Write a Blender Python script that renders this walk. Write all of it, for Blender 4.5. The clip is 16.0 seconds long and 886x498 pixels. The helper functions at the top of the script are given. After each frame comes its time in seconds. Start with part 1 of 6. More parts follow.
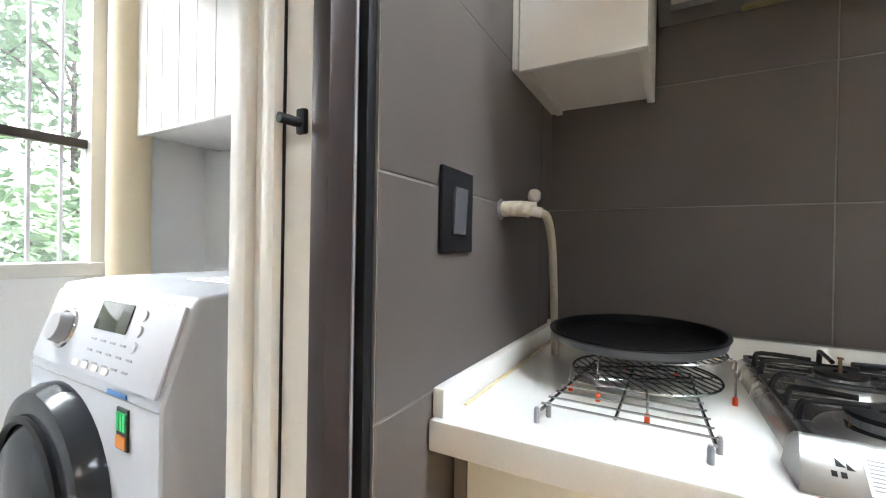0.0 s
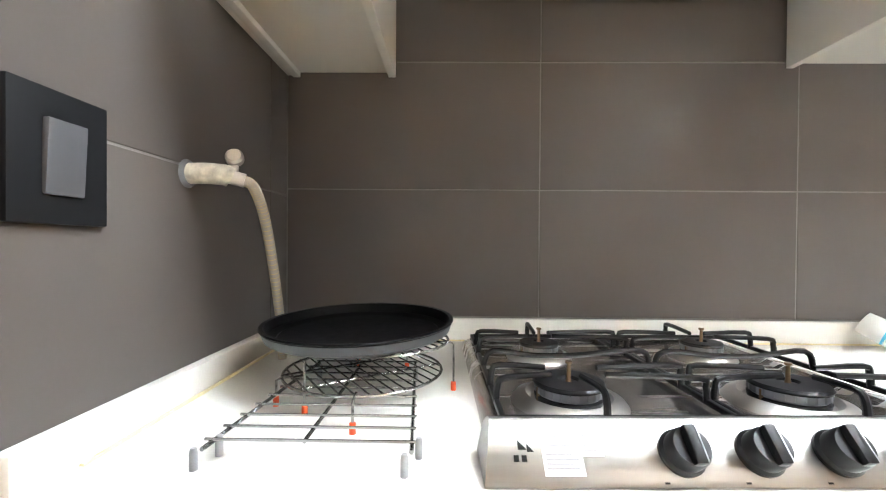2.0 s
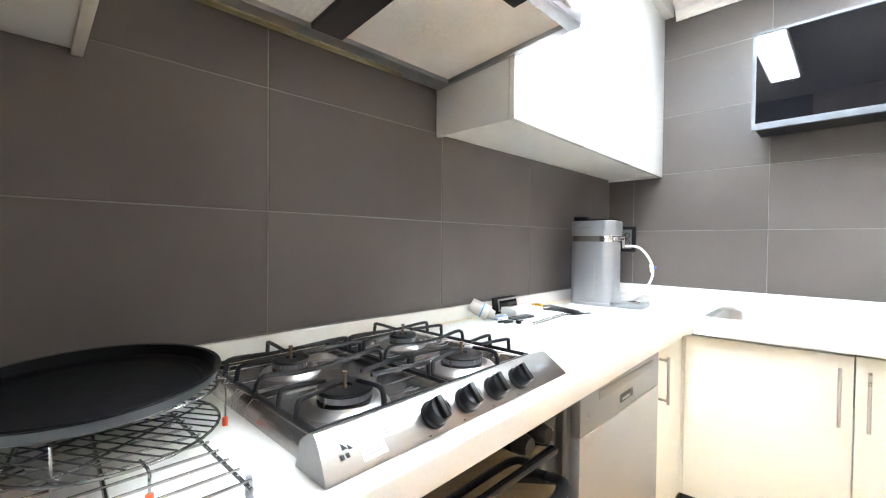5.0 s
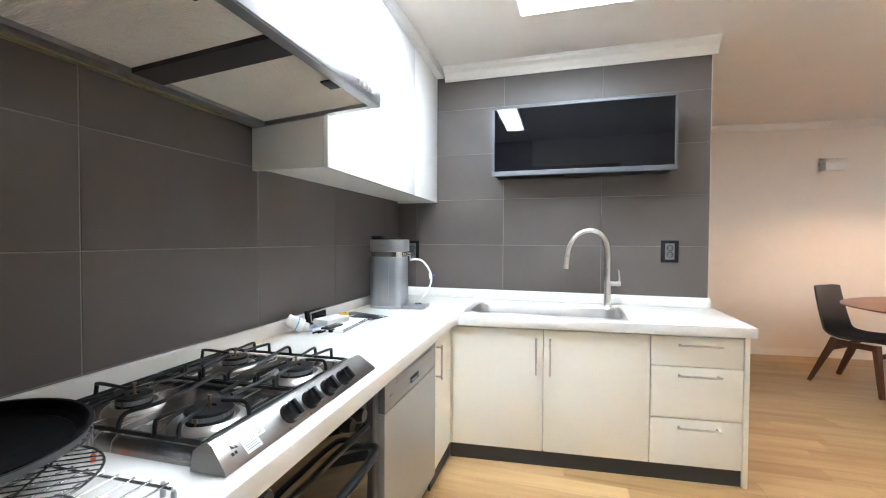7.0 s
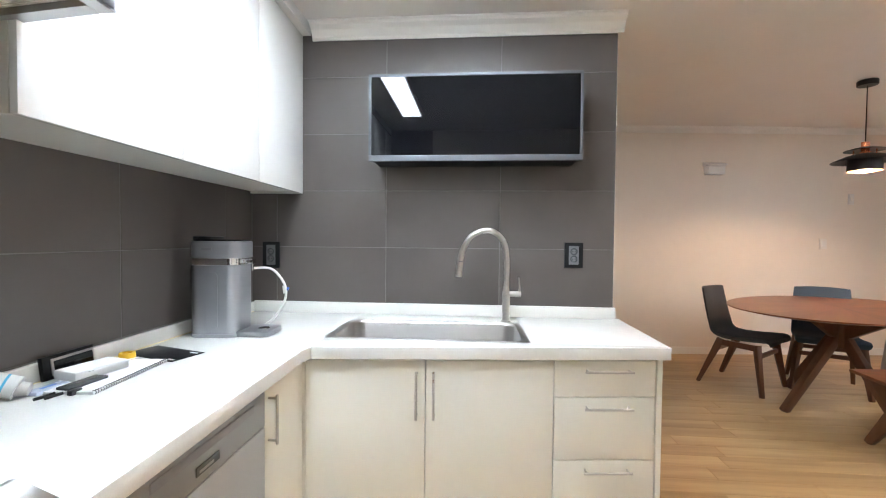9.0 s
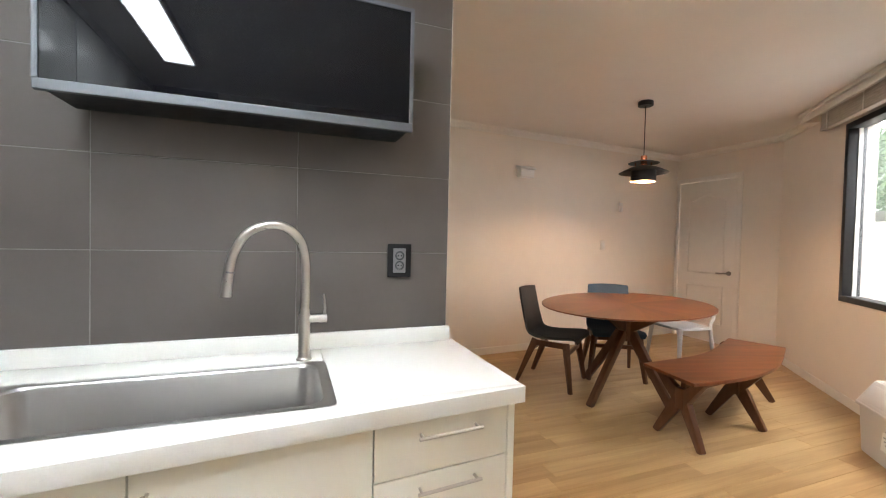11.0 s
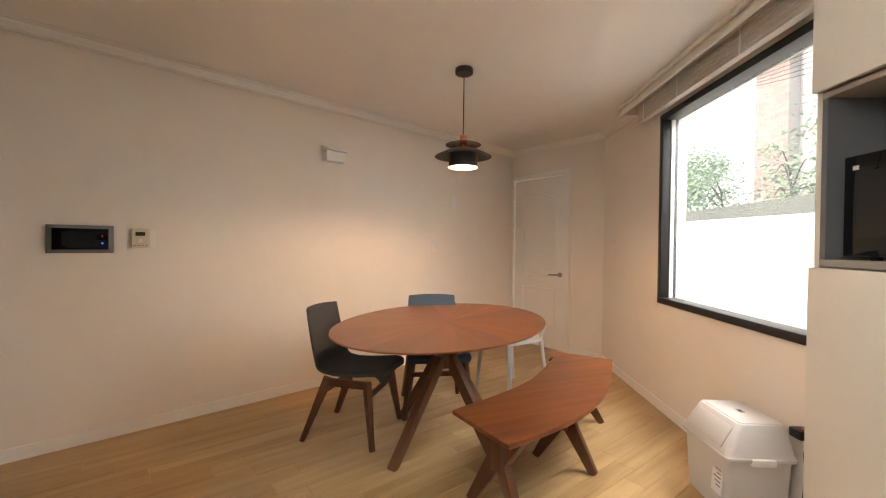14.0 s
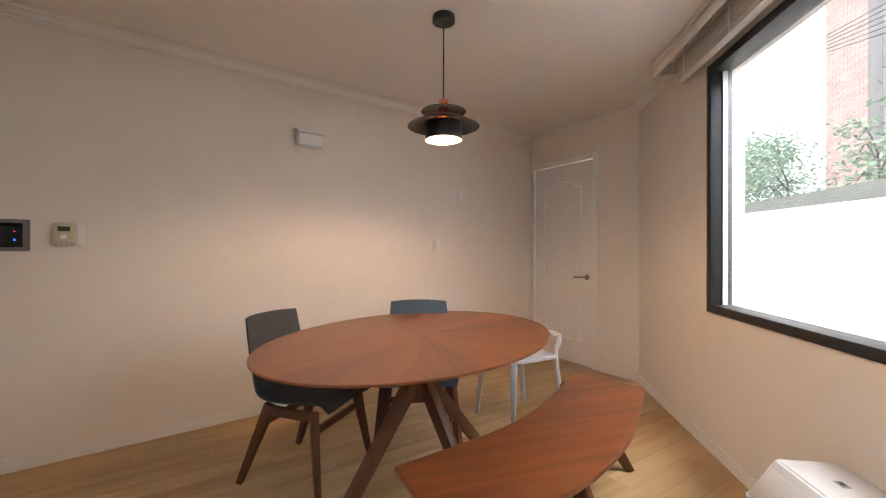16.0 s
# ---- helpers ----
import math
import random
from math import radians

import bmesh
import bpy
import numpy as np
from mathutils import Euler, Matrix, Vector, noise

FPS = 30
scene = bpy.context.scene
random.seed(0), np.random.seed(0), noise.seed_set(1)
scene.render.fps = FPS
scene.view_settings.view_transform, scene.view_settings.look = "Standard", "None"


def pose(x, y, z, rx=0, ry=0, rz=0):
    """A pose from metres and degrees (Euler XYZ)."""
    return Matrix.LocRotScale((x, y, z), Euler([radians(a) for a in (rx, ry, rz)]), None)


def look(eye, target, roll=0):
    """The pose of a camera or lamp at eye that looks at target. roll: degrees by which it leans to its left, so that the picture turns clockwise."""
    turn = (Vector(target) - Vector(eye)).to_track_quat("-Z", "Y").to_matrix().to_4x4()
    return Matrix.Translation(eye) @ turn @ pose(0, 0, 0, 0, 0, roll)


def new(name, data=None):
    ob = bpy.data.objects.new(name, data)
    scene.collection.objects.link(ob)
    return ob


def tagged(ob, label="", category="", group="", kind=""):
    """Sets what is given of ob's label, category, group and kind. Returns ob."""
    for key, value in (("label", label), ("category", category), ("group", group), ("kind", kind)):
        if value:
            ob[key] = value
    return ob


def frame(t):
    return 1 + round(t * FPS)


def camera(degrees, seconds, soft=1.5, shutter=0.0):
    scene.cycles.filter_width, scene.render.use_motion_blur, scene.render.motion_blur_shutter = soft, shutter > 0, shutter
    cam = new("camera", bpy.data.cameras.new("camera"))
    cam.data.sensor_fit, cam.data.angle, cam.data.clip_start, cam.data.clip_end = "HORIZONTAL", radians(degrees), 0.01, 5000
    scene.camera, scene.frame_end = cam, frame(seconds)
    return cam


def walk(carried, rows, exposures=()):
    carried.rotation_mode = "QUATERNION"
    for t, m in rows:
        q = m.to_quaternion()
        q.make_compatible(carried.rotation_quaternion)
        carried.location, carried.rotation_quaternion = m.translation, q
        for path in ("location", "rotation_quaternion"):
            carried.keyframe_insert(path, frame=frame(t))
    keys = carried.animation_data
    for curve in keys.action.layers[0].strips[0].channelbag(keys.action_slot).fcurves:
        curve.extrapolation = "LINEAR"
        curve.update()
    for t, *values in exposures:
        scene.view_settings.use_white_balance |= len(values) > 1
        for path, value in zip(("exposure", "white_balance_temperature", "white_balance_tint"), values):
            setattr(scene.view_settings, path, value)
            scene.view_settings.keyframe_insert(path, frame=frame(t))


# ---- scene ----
cam = camera(94.4, 16.0, soft=1.15)
# seconds, x, y, z, yaw, pitch, roll
PATH = [
    (0.0, 0.318, -1.213, 1.036, 29.16, -0.29, -1.00),
    (0.5, 0.336, -1.177, 1.020, 20.01, -0.35, -0.84),
    (1.0, 0.352, -1.151, 1.005, 11.41, -0.30, -0.50),
    (1.5, 0.379, -1.111, 0.992, 5.35, -0.16, -0.38),
    (2.0, 0.407, -1.025, 1.010, 0.82, -0.56, -0.44),
    (2.5, 0.440, -0.976, 1.031, -1.89, -0.85, -0.41),
    (3.0, 0.455, -0.950, 1.051, -6.53, -0.99, -0.78),
    (3.5, 0.432, -0.951, 1.051, -15.37, -0.54, -0.77),
    (4.0, 0.393, -0.986, 1.048, -25.80, -0.52, -0.65),
    (6.5, -0.096, -1.155, 1.159, -67.97, -1.33, -0.45),
    (7.0, -0.111, -1.177, 1.181, -73.71, -1.26, -0.29),
    (7.5, -0.044, -1.208, 1.188, -78.37, -1.49, -0.28),
    (8.0, 0.102, -1.242, 1.199, -80.76, -1.46, -0.23),
    (10.5, 0.955, -1.327, 1.203, -101.83, -1.48, -1.24),
    (11.0, 1.076, -1.391, 1.209, -110.40, -1.38, -1.31),
    (11.5, 1.148, -1.509, 1.211, -118.41, -1.26, -1.31),
    (12.0, 1.192, -1.648, 1.218, -125.10, -1.26, -0.93),
    (12.5, 1.276, -1.781, 1.206, -128.03, -1.13, -0.72),
    (13.0, 1.440, -1.936, 1.211, -128.62, -0.96, -0.85),
    (13.5, 1.555, -2.114, 1.206, -128.61, -0.72, -0.75),
    (14.0, 1.639, -2.316, 1.210, -128.66, -0.67, -0.68),
    (14.5, 1.718, -2.502, 1.196, -128.34, -0.72, -0.42),
    (15.0, 1.801, -2.669, 1.194, -128.24, -0.68, -0.48),
    (15.5, 1.837, -2.820, 1.170, -127.55, -0.45, -0.29),
    (16.0, 1.886, -2.950, 1.146, -123.03, 0.01, -0.07),
]
EXPOSURES = ((0, 1.22, 6300, 10), (1.0, 1.72, 6500, 10), (1.5, 1.8, 6600, 10), (2.5, 1.88, 6500, 10), (3.0, 2.1, 6500, 10), (3.5, 2.28, 6400, 10), (4, 2.15, 6350, 10), (6.5, 1.12, 6100, 10), (8, 0.93, 6100, 10), (10.5, 0.66, 6350, 10), (12.5, 0.75, 6850, 10), (14, 0.75, 6800, 10), (15, 0.68, 6350, 10), (16, 0.57, 6200, 10))
walk(cam, [(t, pose(x, y, z, 90 + pitch, roll, yaw)) for t, x, y, z, yaw, pitch, roll in PATH], EXPOSURES)
# end of the walk

# ---------------------------------------------------------------- light
world = bpy.data.worlds.new("world")
scene.world = world
world.use_nodes = True
wn = world.node_tree.nodes
sky = wn.new("ShaderNodeTexSky")
sky.sky_type, sky.sun_disc = "NISHITA", False
sky.dust_density, sky.ozone_density = 6.0, 0.6
sky.sun_elevation, sky.sun_rotation = radians(54), radians(59)
wn["Background"].inputs["Strength"].default_value = 0.15
world.node_tree.links.new(sky.outputs["Color"], wn["Background"].inputs["Color"])


def lamp(name, kind, energy, colour, m, size=None, size_y=None):
    data = bpy.data.lights.new(name, kind)
    data.energy, data.color = energy, colour
    if kind == "AREA":
        data.size = size
        if size_y:
            data.shape, data.size_y = "RECTANGLE", size_y
    elif size:
        data.shadow_soft_size = size
    ob = new(name, data)
    ob.matrix_world = m
    return ob


sun = lamp("sun", "SUN", 5.0, (1.0, 0.96, 0.9), look((0, 0, 0), (-0.5, -0.3, -0.8)))
sun.data.angle = radians(12)
# the sky's light through the two windows
lamp("dining_window_light", "AREA", 105, (0.95, 0.97, 1.0), look((1.882, -5.712, 3.3), (4.0, -4.1, 0.7)), 1.7, 1.2)
lamp("utility_window_light", "AREA", 100, (0.95, 0.98, 1.0), look((-2.15, -1.17, 3.0), (-0.55, -0.95, 0.7)), 1.3, 1.1)

# ---------------------------------------------------------------- plan
CEIL = 2.39          # ceiling height
SINK_X = 2.725       # tiled wall behind the sink
SINK_END = -2.025    # its free end
LEFT_END = -0.81     # end of the tiled wall beside the utility door
CT = 0.776           # worktop height
FRONT_Y = -0.655     # worktop front, cooker side
FRONT_X = 2.06       # worktop front, sink side
DOOR_Y = -6.29       # wall with the white door
# the slanting wall with the window: origin, way along it, way into the room
WO, WU, WN = Vector((3.0, -5.488, 0)), Vector((0.757, -0.653, 0)), Vector((0.653, 0.757, 0))
WALL_M = Matrix(((WU.x, -WN.x, 0, WO.x), (WU.y, -WN.y, 0, WO.y), (0, 0, 1, 0), (0, 0, 0, 1)))  # local: x along, -y into the room
FAR_A, FAR_B = Vector((4.83, -1.9, 0)), Vector((5.20, -6.29, 0))  # long dining wall

# ---------------------------------------------------------------- materials


def mat(name, colour, rough=0.5, metal=0.0, noise_scale=0.0, amount=0.0, bump=0.0, bump_scale=40.0, coat=0.0, stretch=(1, 1, 1), island=0.0, big=0.0, ior=1.45):
    """A surface with colour variation at two scales, fine relief and uneven gloss."""
    m = bpy.data.materials.new(name)
    m.use_nodes = True
    nt = m.node_tree
    b = nt.nodes["Principled BSDF"]
    b.inputs["Roughness"].default_value, b.inputs["Metallic"].default_value = rough, metal
    b.inputs["Coat Weight"].default_value = coat
    b.inputs["IOR"].default_value = ior
    b.inputs["Base Color"].default_value = (*colour, 1)
    L = nt.links.new
    tc = nt.nodes.new("ShaderNodeTexCoord")
    mp = nt.nodes.new("ShaderNodeMapping")
    mp.inputs["Scale"].default_value = stretch
    src = tc.outputs["Object"]
    if island:
        who = nt.nodes.new("ShaderNodeObjectInfo")
        jump = nt.nodes.new("ShaderNodeVectorMath")
        jump.operation = "SCALE"
        jump.inputs[0].default_value = (17, 23, 13)
        L(who.outputs["Random"], jump.inputs["Scale"])
        there = nt.nodes.new("ShaderNodeVectorMath")
        L(src, there.inputs[0])
        L(jump.outputs["Vector"], there.inputs[1])
        src = there.outputs["Vector"]
    L(src, mp.inputs["Vector"])
    if amount or island or big:
        n1 = nt.nodes.new("ShaderNodeTexNoise")
        n1.inputs["Scale"].default_value, n1.inputs["Detail"].default_value = noise_scale or 8, 6
        L(mp.outputs["Vector"], n1.inputs["Vector"])
        n2 = nt.nodes.new("ShaderNodeTexNoise")
        n2.inputs["Scale"].default_value = 1.7
        L(src, n2.inputs["Vector"])
        add = nt.nodes.new("ShaderNodeMath")
        add.operation = "MULTIPLY_ADD"
        L(n1.outputs["Fac"], add.inputs[0])
        add.inputs[1].default_value = 2 * amount
        add.inputs[2].default_value = 1 - amount
        add2 = nt.nodes.new("ShaderNodeMath")
        add2.operation = "MULTIPLY_ADD"
        L(n2.outputs["Fac"], add2.inputs[0])
        add2.inputs[1].default_value = 2 * big
        L(add.outputs[0], add2.inputs[2])
        last = add2
        if island:
            info = nt.nodes.new("ShaderNodeObjectInfo")
            geo = nt.nodes.new("ShaderNodeNewGeometry")
            s = nt.nodes.new("ShaderNodeMath")
            s.operation = "ADD"
            L(info.outputs["Random"], s.inputs[0])
            L(geo.outputs["Random Per Island"], s.inputs[1])
            s1 = nt.nodes.new("ShaderNodeMath")
            s1.operation = "FRACT"
            L(s.outputs[0], s1.inputs[0])
            s2 = nt.nodes.new("ShaderNodeMath")
            s2.operation = "MULTIPLY_ADD"
            L(s1.outputs[0], s2.inputs[0])
            s2.inputs[1].default_value = 2 * island
            L(last.outputs[0], s2.inputs[2])
            last = s2
        off = nt.nodes.new("ShaderNodeMath")
        off.operation = "SUBTRACT"
        L(last.outputs[0], off.inputs[0])
        off.inputs[1].default_value = big + island
        mul = nt.nodes.new("ShaderNodeVectorMath")
        mul.operation = "SCALE"
        mul.inputs[0].default_value = colour
        L(off.outputs[0], mul.inputs["Scale"])
        L(mul.outputs["Vector"], b.inputs["Base Color"])
        rr = nt.nodes.new("ShaderNodeMapRange")
        rr.inputs["To Min"].default_value, rr.inputs["To Max"].default_value = max(0.02, rough - 0.08), min(1, rough + 0.08)
        L(n1.outputs["Fac"], rr.inputs["Value"])
        L(rr.outputs["Result"], b.inputs["Roughness"])
    if bump:
        nb = nt.nodes.new("ShaderNodeTexNoise")
        nb.inputs["Scale"].default_value, nb.inputs["Detail"].default_value = bump_scale, 4
        L(mp.outputs["Vector"], nb.inputs["Vector"])
        bp = nt.nodes.new("ShaderNodeBump")
        bp.inputs["Strength"].default_value, bp.inputs["Distance"].default_value = bump, 0.002
        L(nb.outputs["Fac"], bp.inputs["Height"])
        L(bp.outputs["Normal"], b.inputs["Normal"])
    return m


def wood(name, light, dark, rough=0.4, scale=1.0, along=1, island=0.12, coat=0.0):
    """Wood with grain that runs along one axis of the object."""
    m = mat(name, light, rough, coat=coat)
    nt = m.node_tree
    L = nt.links.new
    b = nt.nodes["Principled BSDF"]
    tc = nt.nodes["Texture Coordinate"]
    info = nt.nodes.new("ShaderNodeObjectInfo")
    geo = nt.nodes.new("ShaderNodeNewGeometry")
    s = nt.nodes.new("ShaderNodeMath")
    s.operation = "ADD"
    L(info.outputs["Random"], s.inputs[0])
    L(geo.outputs["Random Per Island"], s.inputs[1])
    sc = nt.nodes.new("ShaderNodeVectorMath")
    sc.operation = "SCALE"
    sc.inputs[0].default_value = (7, 11, 5)
    L(s.outputs[0], sc.inputs["Scale"])
    ad = nt.nodes.new("ShaderNodeVectorMath")
    L(tc.outputs["Object"], ad.inputs[0])
    L(sc.outputs["Vector"], ad.inputs[1])
    mp = nt.nodes.new("ShaderNodeMapping")
    v = [14 * scale] * 3
    v[along] = 0.9 * scale
    mp.inputs["Scale"].default_value = v
    L(ad.outputs["Vector"], mp.inputs["Vector"])
    n = nt.nodes.new("ShaderNodeTexNoise")
    n.inputs["Scale"].default_value, n.inputs["Detail"].default_value, n.inputs["Distortion"].default_value = 1.0, 7, 0.6
    L(mp.outputs["Vector"], n.inputs["Vector"])
    mp2 = nt.nodes.new("ShaderNodeMapping")
    v2 = [160 * scale] * 3
    v2[along] = 5 * scale
    mp2.inputs["Scale"].default_value = v2
    L(ad.outputs["Vector"], mp2.inputs["Vector"])
    n2 = nt.nodes.new("ShaderNodeTexNoise")
    n2.inputs["Scale"].default_value = 1.0
    L(mp2.outputs["Vector"], n2.inputs["Vector"])
    mx = nt.nodes.new("ShaderNodeMath")
    mx.operation = "MULTIPLY_ADD"
    L(n2.outputs["Fac"], mx.inputs[0])
    mx.inputs[1].default_value = 0.3
    L(n.outputs["Fac"], mx.inputs[2])
    fr = nt.nodes.new("ShaderNodeMath")
    fr.operation = "FRACT"
    L(s.outputs[0], fr.inputs[0])
    iz = nt.nodes.new("ShaderNodeMath")
    iz.operation = "MULTIPLY_ADD"
    L(fr.outputs[0], iz.inputs[0])
    iz.inputs[1].default_value = island * 2
    L(mx.outputs[0], iz.inputs[2])
    mr = nt.nodes.new("ShaderNodeMapRange")
    mr.inputs["From Min"].default_value, mr.inputs["From Max"].default_value = 0.42, 0.88 + 2 * island
    L(iz.outputs[0], mr.inputs["Value"])
    ramp = nt.nodes.new("ShaderNodeMix")
    ramp.data_type = "RGBA"
    ramp.inputs[6].default_value, ramp.inputs[7].default_value = (*dark, 1), (*light, 1)
    L(mr.outputs["Result"], ramp.inputs[0])
    L(ramp.outputs[2], b.inputs["Base Color"])
    bp = nt.nodes.new("ShaderNodeBump")
    bp.inputs["Strength"].default_value, bp.inputs["Distance"].default_value = 0.12, 0.001
    L(n2.outputs["Fac"], bp.inputs["Height"])
    L(bp.outputs["Normal"], b.inputs["Normal"])
    return m


def glow(name, colour, strength):
    m = bpy.data.materials.new(name)
    m.use_nodes = True
    b = m.node_tree.nodes["Principled BSDF"]
    b.inputs["Base Color"].default_value = (*colour, 1)
    b.inputs["Emission Color"].default_value, b.inputs["Emission Strength"].default_value = (*colour, 1), strength
    return m


def glass(name, rough=0.0):
    m = bpy.data.materials.new(name)
    m.use_nodes = True
    b = m.node_tree.nodes["Principled BSDF"]
    b.inputs["Transmission Weight"].default_value, b.inputs["Roughness"].default_value, b.inputs["IOR"].default_value = 1, rough, 1.05
    # faint white translucent mix that puts a glare haze into the pane
    nt = m.node_tree
    veil = nt.nodes.new("ShaderNodeBsdfTranslucent")
    veil.inputs["Color"].default_value = (0.9, 0.95, 1.0, 1)
    mix = nt.nodes.new("ShaderNodeMixShader")
    mix.inputs["Fac"].default_value = 0.034
    nt.links.new(b.outputs["BSDF"], mix.inputs[1])
    nt.links.new(veil.outputs["BSDF"], mix.inputs[2])
    nt.links.new(mix.outputs["Shader"], nt.nodes["Material Output"].inputs["Surface"])
    return m


TILE = mat("stone_tile", (0.101, 0.0875, 0.079), 0.35, ior=1.38, noise_scale=2.6, amount=0.22, big=0.22, island=0.06, bump=0.05, bump_scale=90)
GROUT = mat("grout", (0.20, 0.19, 0.18), 0.9, noise_scale=30, amount=0.25)
PLASTER = mat("wallpaper", (0.80, 0.735, 0.655), 0.75, noise_scale=6, amount=0.03, big=0.03, bump=0.10, bump_scale=160)
CEILING = mat("ceiling_paper", (0.80, 0.765, 0.715), 0.85, noise_scale=5, amount=0.03, big=0.02, bump=0.08, bump_scale=120)
TRIM = mat("white_trim", (0.82, 0.79, 0.74), 0.45, noise_scale=9, amount=0.03)
OAK = wood("oak_laminate", (0.56, 0.375, 0.180), (0.30, 0.170, 0.064), 0.28, 1.0, 1, 0.13)
WALNUT = wood("walnut", (0.20, 0.062, 0.019), (0.09, 0.025, 0.008), 0.36, 1.0, 1, 0.10, coat=0.08)
WALNUT_X = wood("walnut_bench", (0.25, 0.074, 0.021), (0.062, 0.017, 0.006), 0.30, 1.0, 0, 0.06, coat=0.1)
VENEER = wood("walnut_veneer", (0.23, 0.075, 0.024), (0.07, 0.020, 0.007), 0.34, 1.2, 0, 0.26, coat=0.1)
LEG = wood("walnut_leg", (0.150, 0.060, 0.026), (0.075, 0.029, 0.013), 0.4, 1.5, 2, 0.10)
WORKTOP = mat("white_worktop", (0.80, 0.79, 0.75), 0.22, noise_scale=220, amount=0.05, big=0.02)
CREAM = mat("cream_door", (0.86, 0.84, 0.745), 0.32, noise_scale=7, amount=0.02, big=0.02)
GLOSS = mat("white_gloss_door", (0.80, 0.80, 0.77), 0.15, noise_scale=5, amount=0.02)
CABINET = mat("white_board", (0.68, 0.665, 0.62), 0.4, noise_scale=12, amount=0.03)
TALLCREAM = mat("greyed_cream_board", (0.66, 0.625, 0.55), 0.34, noise_scale=7, amount=0.03, big=0.03)
GREIGE = mat("greige_edge", (0.27, 0.24, 0.21), 0.5, noise_scale=20, amount=0.05)
KICK = mat("kick_board", (0.035, 0.035, 0.034), 0.5, noise_scale=20, amount=0.1)
STEEL = mat("brushed_steel", (0.60, 0.58, 0.56), 0.26, 1.0, noise_scale=5, amount=0.14, big=0.10, stretch=(1, 9, 1))
SINKSTEEL = mat("sink_steel", (0.52, 0.50, 0.48), 0.33, 1.0, noise_scale=3, amount=0.05, big=0.05)
SATIN = mat("satin_nickel", (0.60, 0.57, 0.53), 0.30, 1.0, noise_scale=30, amount=0.05)
WIRE = mat("dull_wire", (0.40, 0.40, 0.40), 0.22, 1.0, noise_scale=30, amount=0.2)
DISHSTEEL = mat("satin_steel_front", (0.46, 0.465, 0.47), 0.42, 0.7, noise_scale=4, amount=0.04, big=0.03)
CHROME = mat("chrome", (0.7, 0.7, 0.7), 0.09, 1.0, noise_scale=30, amount=0.04)
CONSOLE = mat("console_steel", (0.31, 0.30, 0.285), 0.34, 1.0, noise_scale=8, amount=0.10, big=0.08, stretch=(1, 20, 20))
HOODM = mat("hood_metal", (0.40, 0.40, 0.41), 0.34, 1.0, noise_scale=9, amount=0.06)
MESHM = mat("filter_mesh", (0.86, 0.82, 0.75), 0.5, 0.0, noise_scale=4, amount=0.16, bump=0.9, bump_scale=420)
IRON = mat("cast_iron", (0.007, 0.007, 0.008), 0.32, ior=1.35, noise_scale=30, amount=0.3, bump=0.3, bump_scale=120)
BLACK = mat("black_plastic", (0.008, 0.008, 0.009), 0.32, ior=1.35, noise_scale=20, amount=0.15)
BLACKM = mat("matt_black", (0.009, 0.009, 0.010), 0.5, ior=1.3, noise_scale=30, amount=0.2)
BLACKGLASS = mat("black_glass", (0.004, 0.004, 0.005), 0.015, ior=1.34)
SILVER = mat("silver_plastic", (0.33, 0.335, 0.35), 0.34, 0.75, noise_scale=3, amount=0.02)
GREYP = mat("grey_plastic", (0.27, 0.27, 0.28), 0.45, noise_scale=20, amount=0.08)
LIGHTGREY = mat("light_grey_plastic", (0.60, 0.58, 0.56), 0.38, noise_scale=12, amount=0.03)
WHITEP = mat("white_plastic", (0.80, 0.79, 0.77), 0.3, noise_scale=12, amount=0.03)
PAPER = mat("paper", (0.80, 0.80, 0.79), 0.7, noise_scale=20, amount=0.04)
INK = mat("grey_print", (0.30, 0.30, 0.32), 0.7)
BROWNMETAL = mat("dark_brown_frame", (0.045, 0.034, 0.032), 0.32, 0.3, noise_scale=10, amount=0.12, stretch=(20, 20, 1))
UPVC = mat("ivory_frame", (0.72, 0.705, 0.655), 0.35, noise_scale=10, amount=0.05)
WINFRAME = mat("black_window_frame", (0.016, 0.016, 0.017), 0.4, noise_scale=20, amount=0.1)
FABRIC = mat("charcoal_fabric", (0.060, 0.060, 0.064), 0.95, noise_scale=170, amount=0.6, bump=0.7, bump_scale=420)
FABRICB = mat("blue_grey_fabric", (0.055, 0.085, 0.12), 0.95, noise_scale=170, amount=0.5, bump=0.7, bump_scale=420)
COPPER = mat("copper", (0.75, 0.30, 0.16), 0.22, 1.0, noise_scale=12, amount=0.06)
LAMPBLACK = mat("black_lamp_metal", (0.028, 0.027, 0.026), 0.42, 0.3, noise_scale=30, amount=0.1)
LAMPIN = mat("copper_lining", (0.55, 0.33, 0.18), 0.45, 0.6, noise_scale=12, amount=0.05)
ORANGE = mat("orange_rubber", (0.80, 0.10, 0.02), 0.5)
BRASS = mat("old_brass", (0.22, 0.15, 0.09), 0.4, 0.9, noise_scale=60, amount=0.2)
PIPEPAINT = mat("flaking_paint", (0.60, 0.57, 0.48), 0.6, noise_scale=70, amount=0.75, bump=0.5, bump_scale=90)
HOSE = mat("ivory_hose", (0.40, 0.365, 0.31), 0.5, noise_scale=90, amount=0.2, bump=0.4, bump_scale=200)
NONSTICK = mat("non_stick_coating", (0.007, 0.007, 0.008), 0.42, ior=1.2, noise_scale=70, amount=0.15, bump=0.1, bump_scale=300)
PANGREY = mat("grey_enamel", (0.065, 0.07, 0.075), 0.4, noise_scale=40, amount=0.1)
WASHER = mat("white_enamel", (0.54, 0.56, 0.60), 0.2, noise_scale=8, amount=0.02)
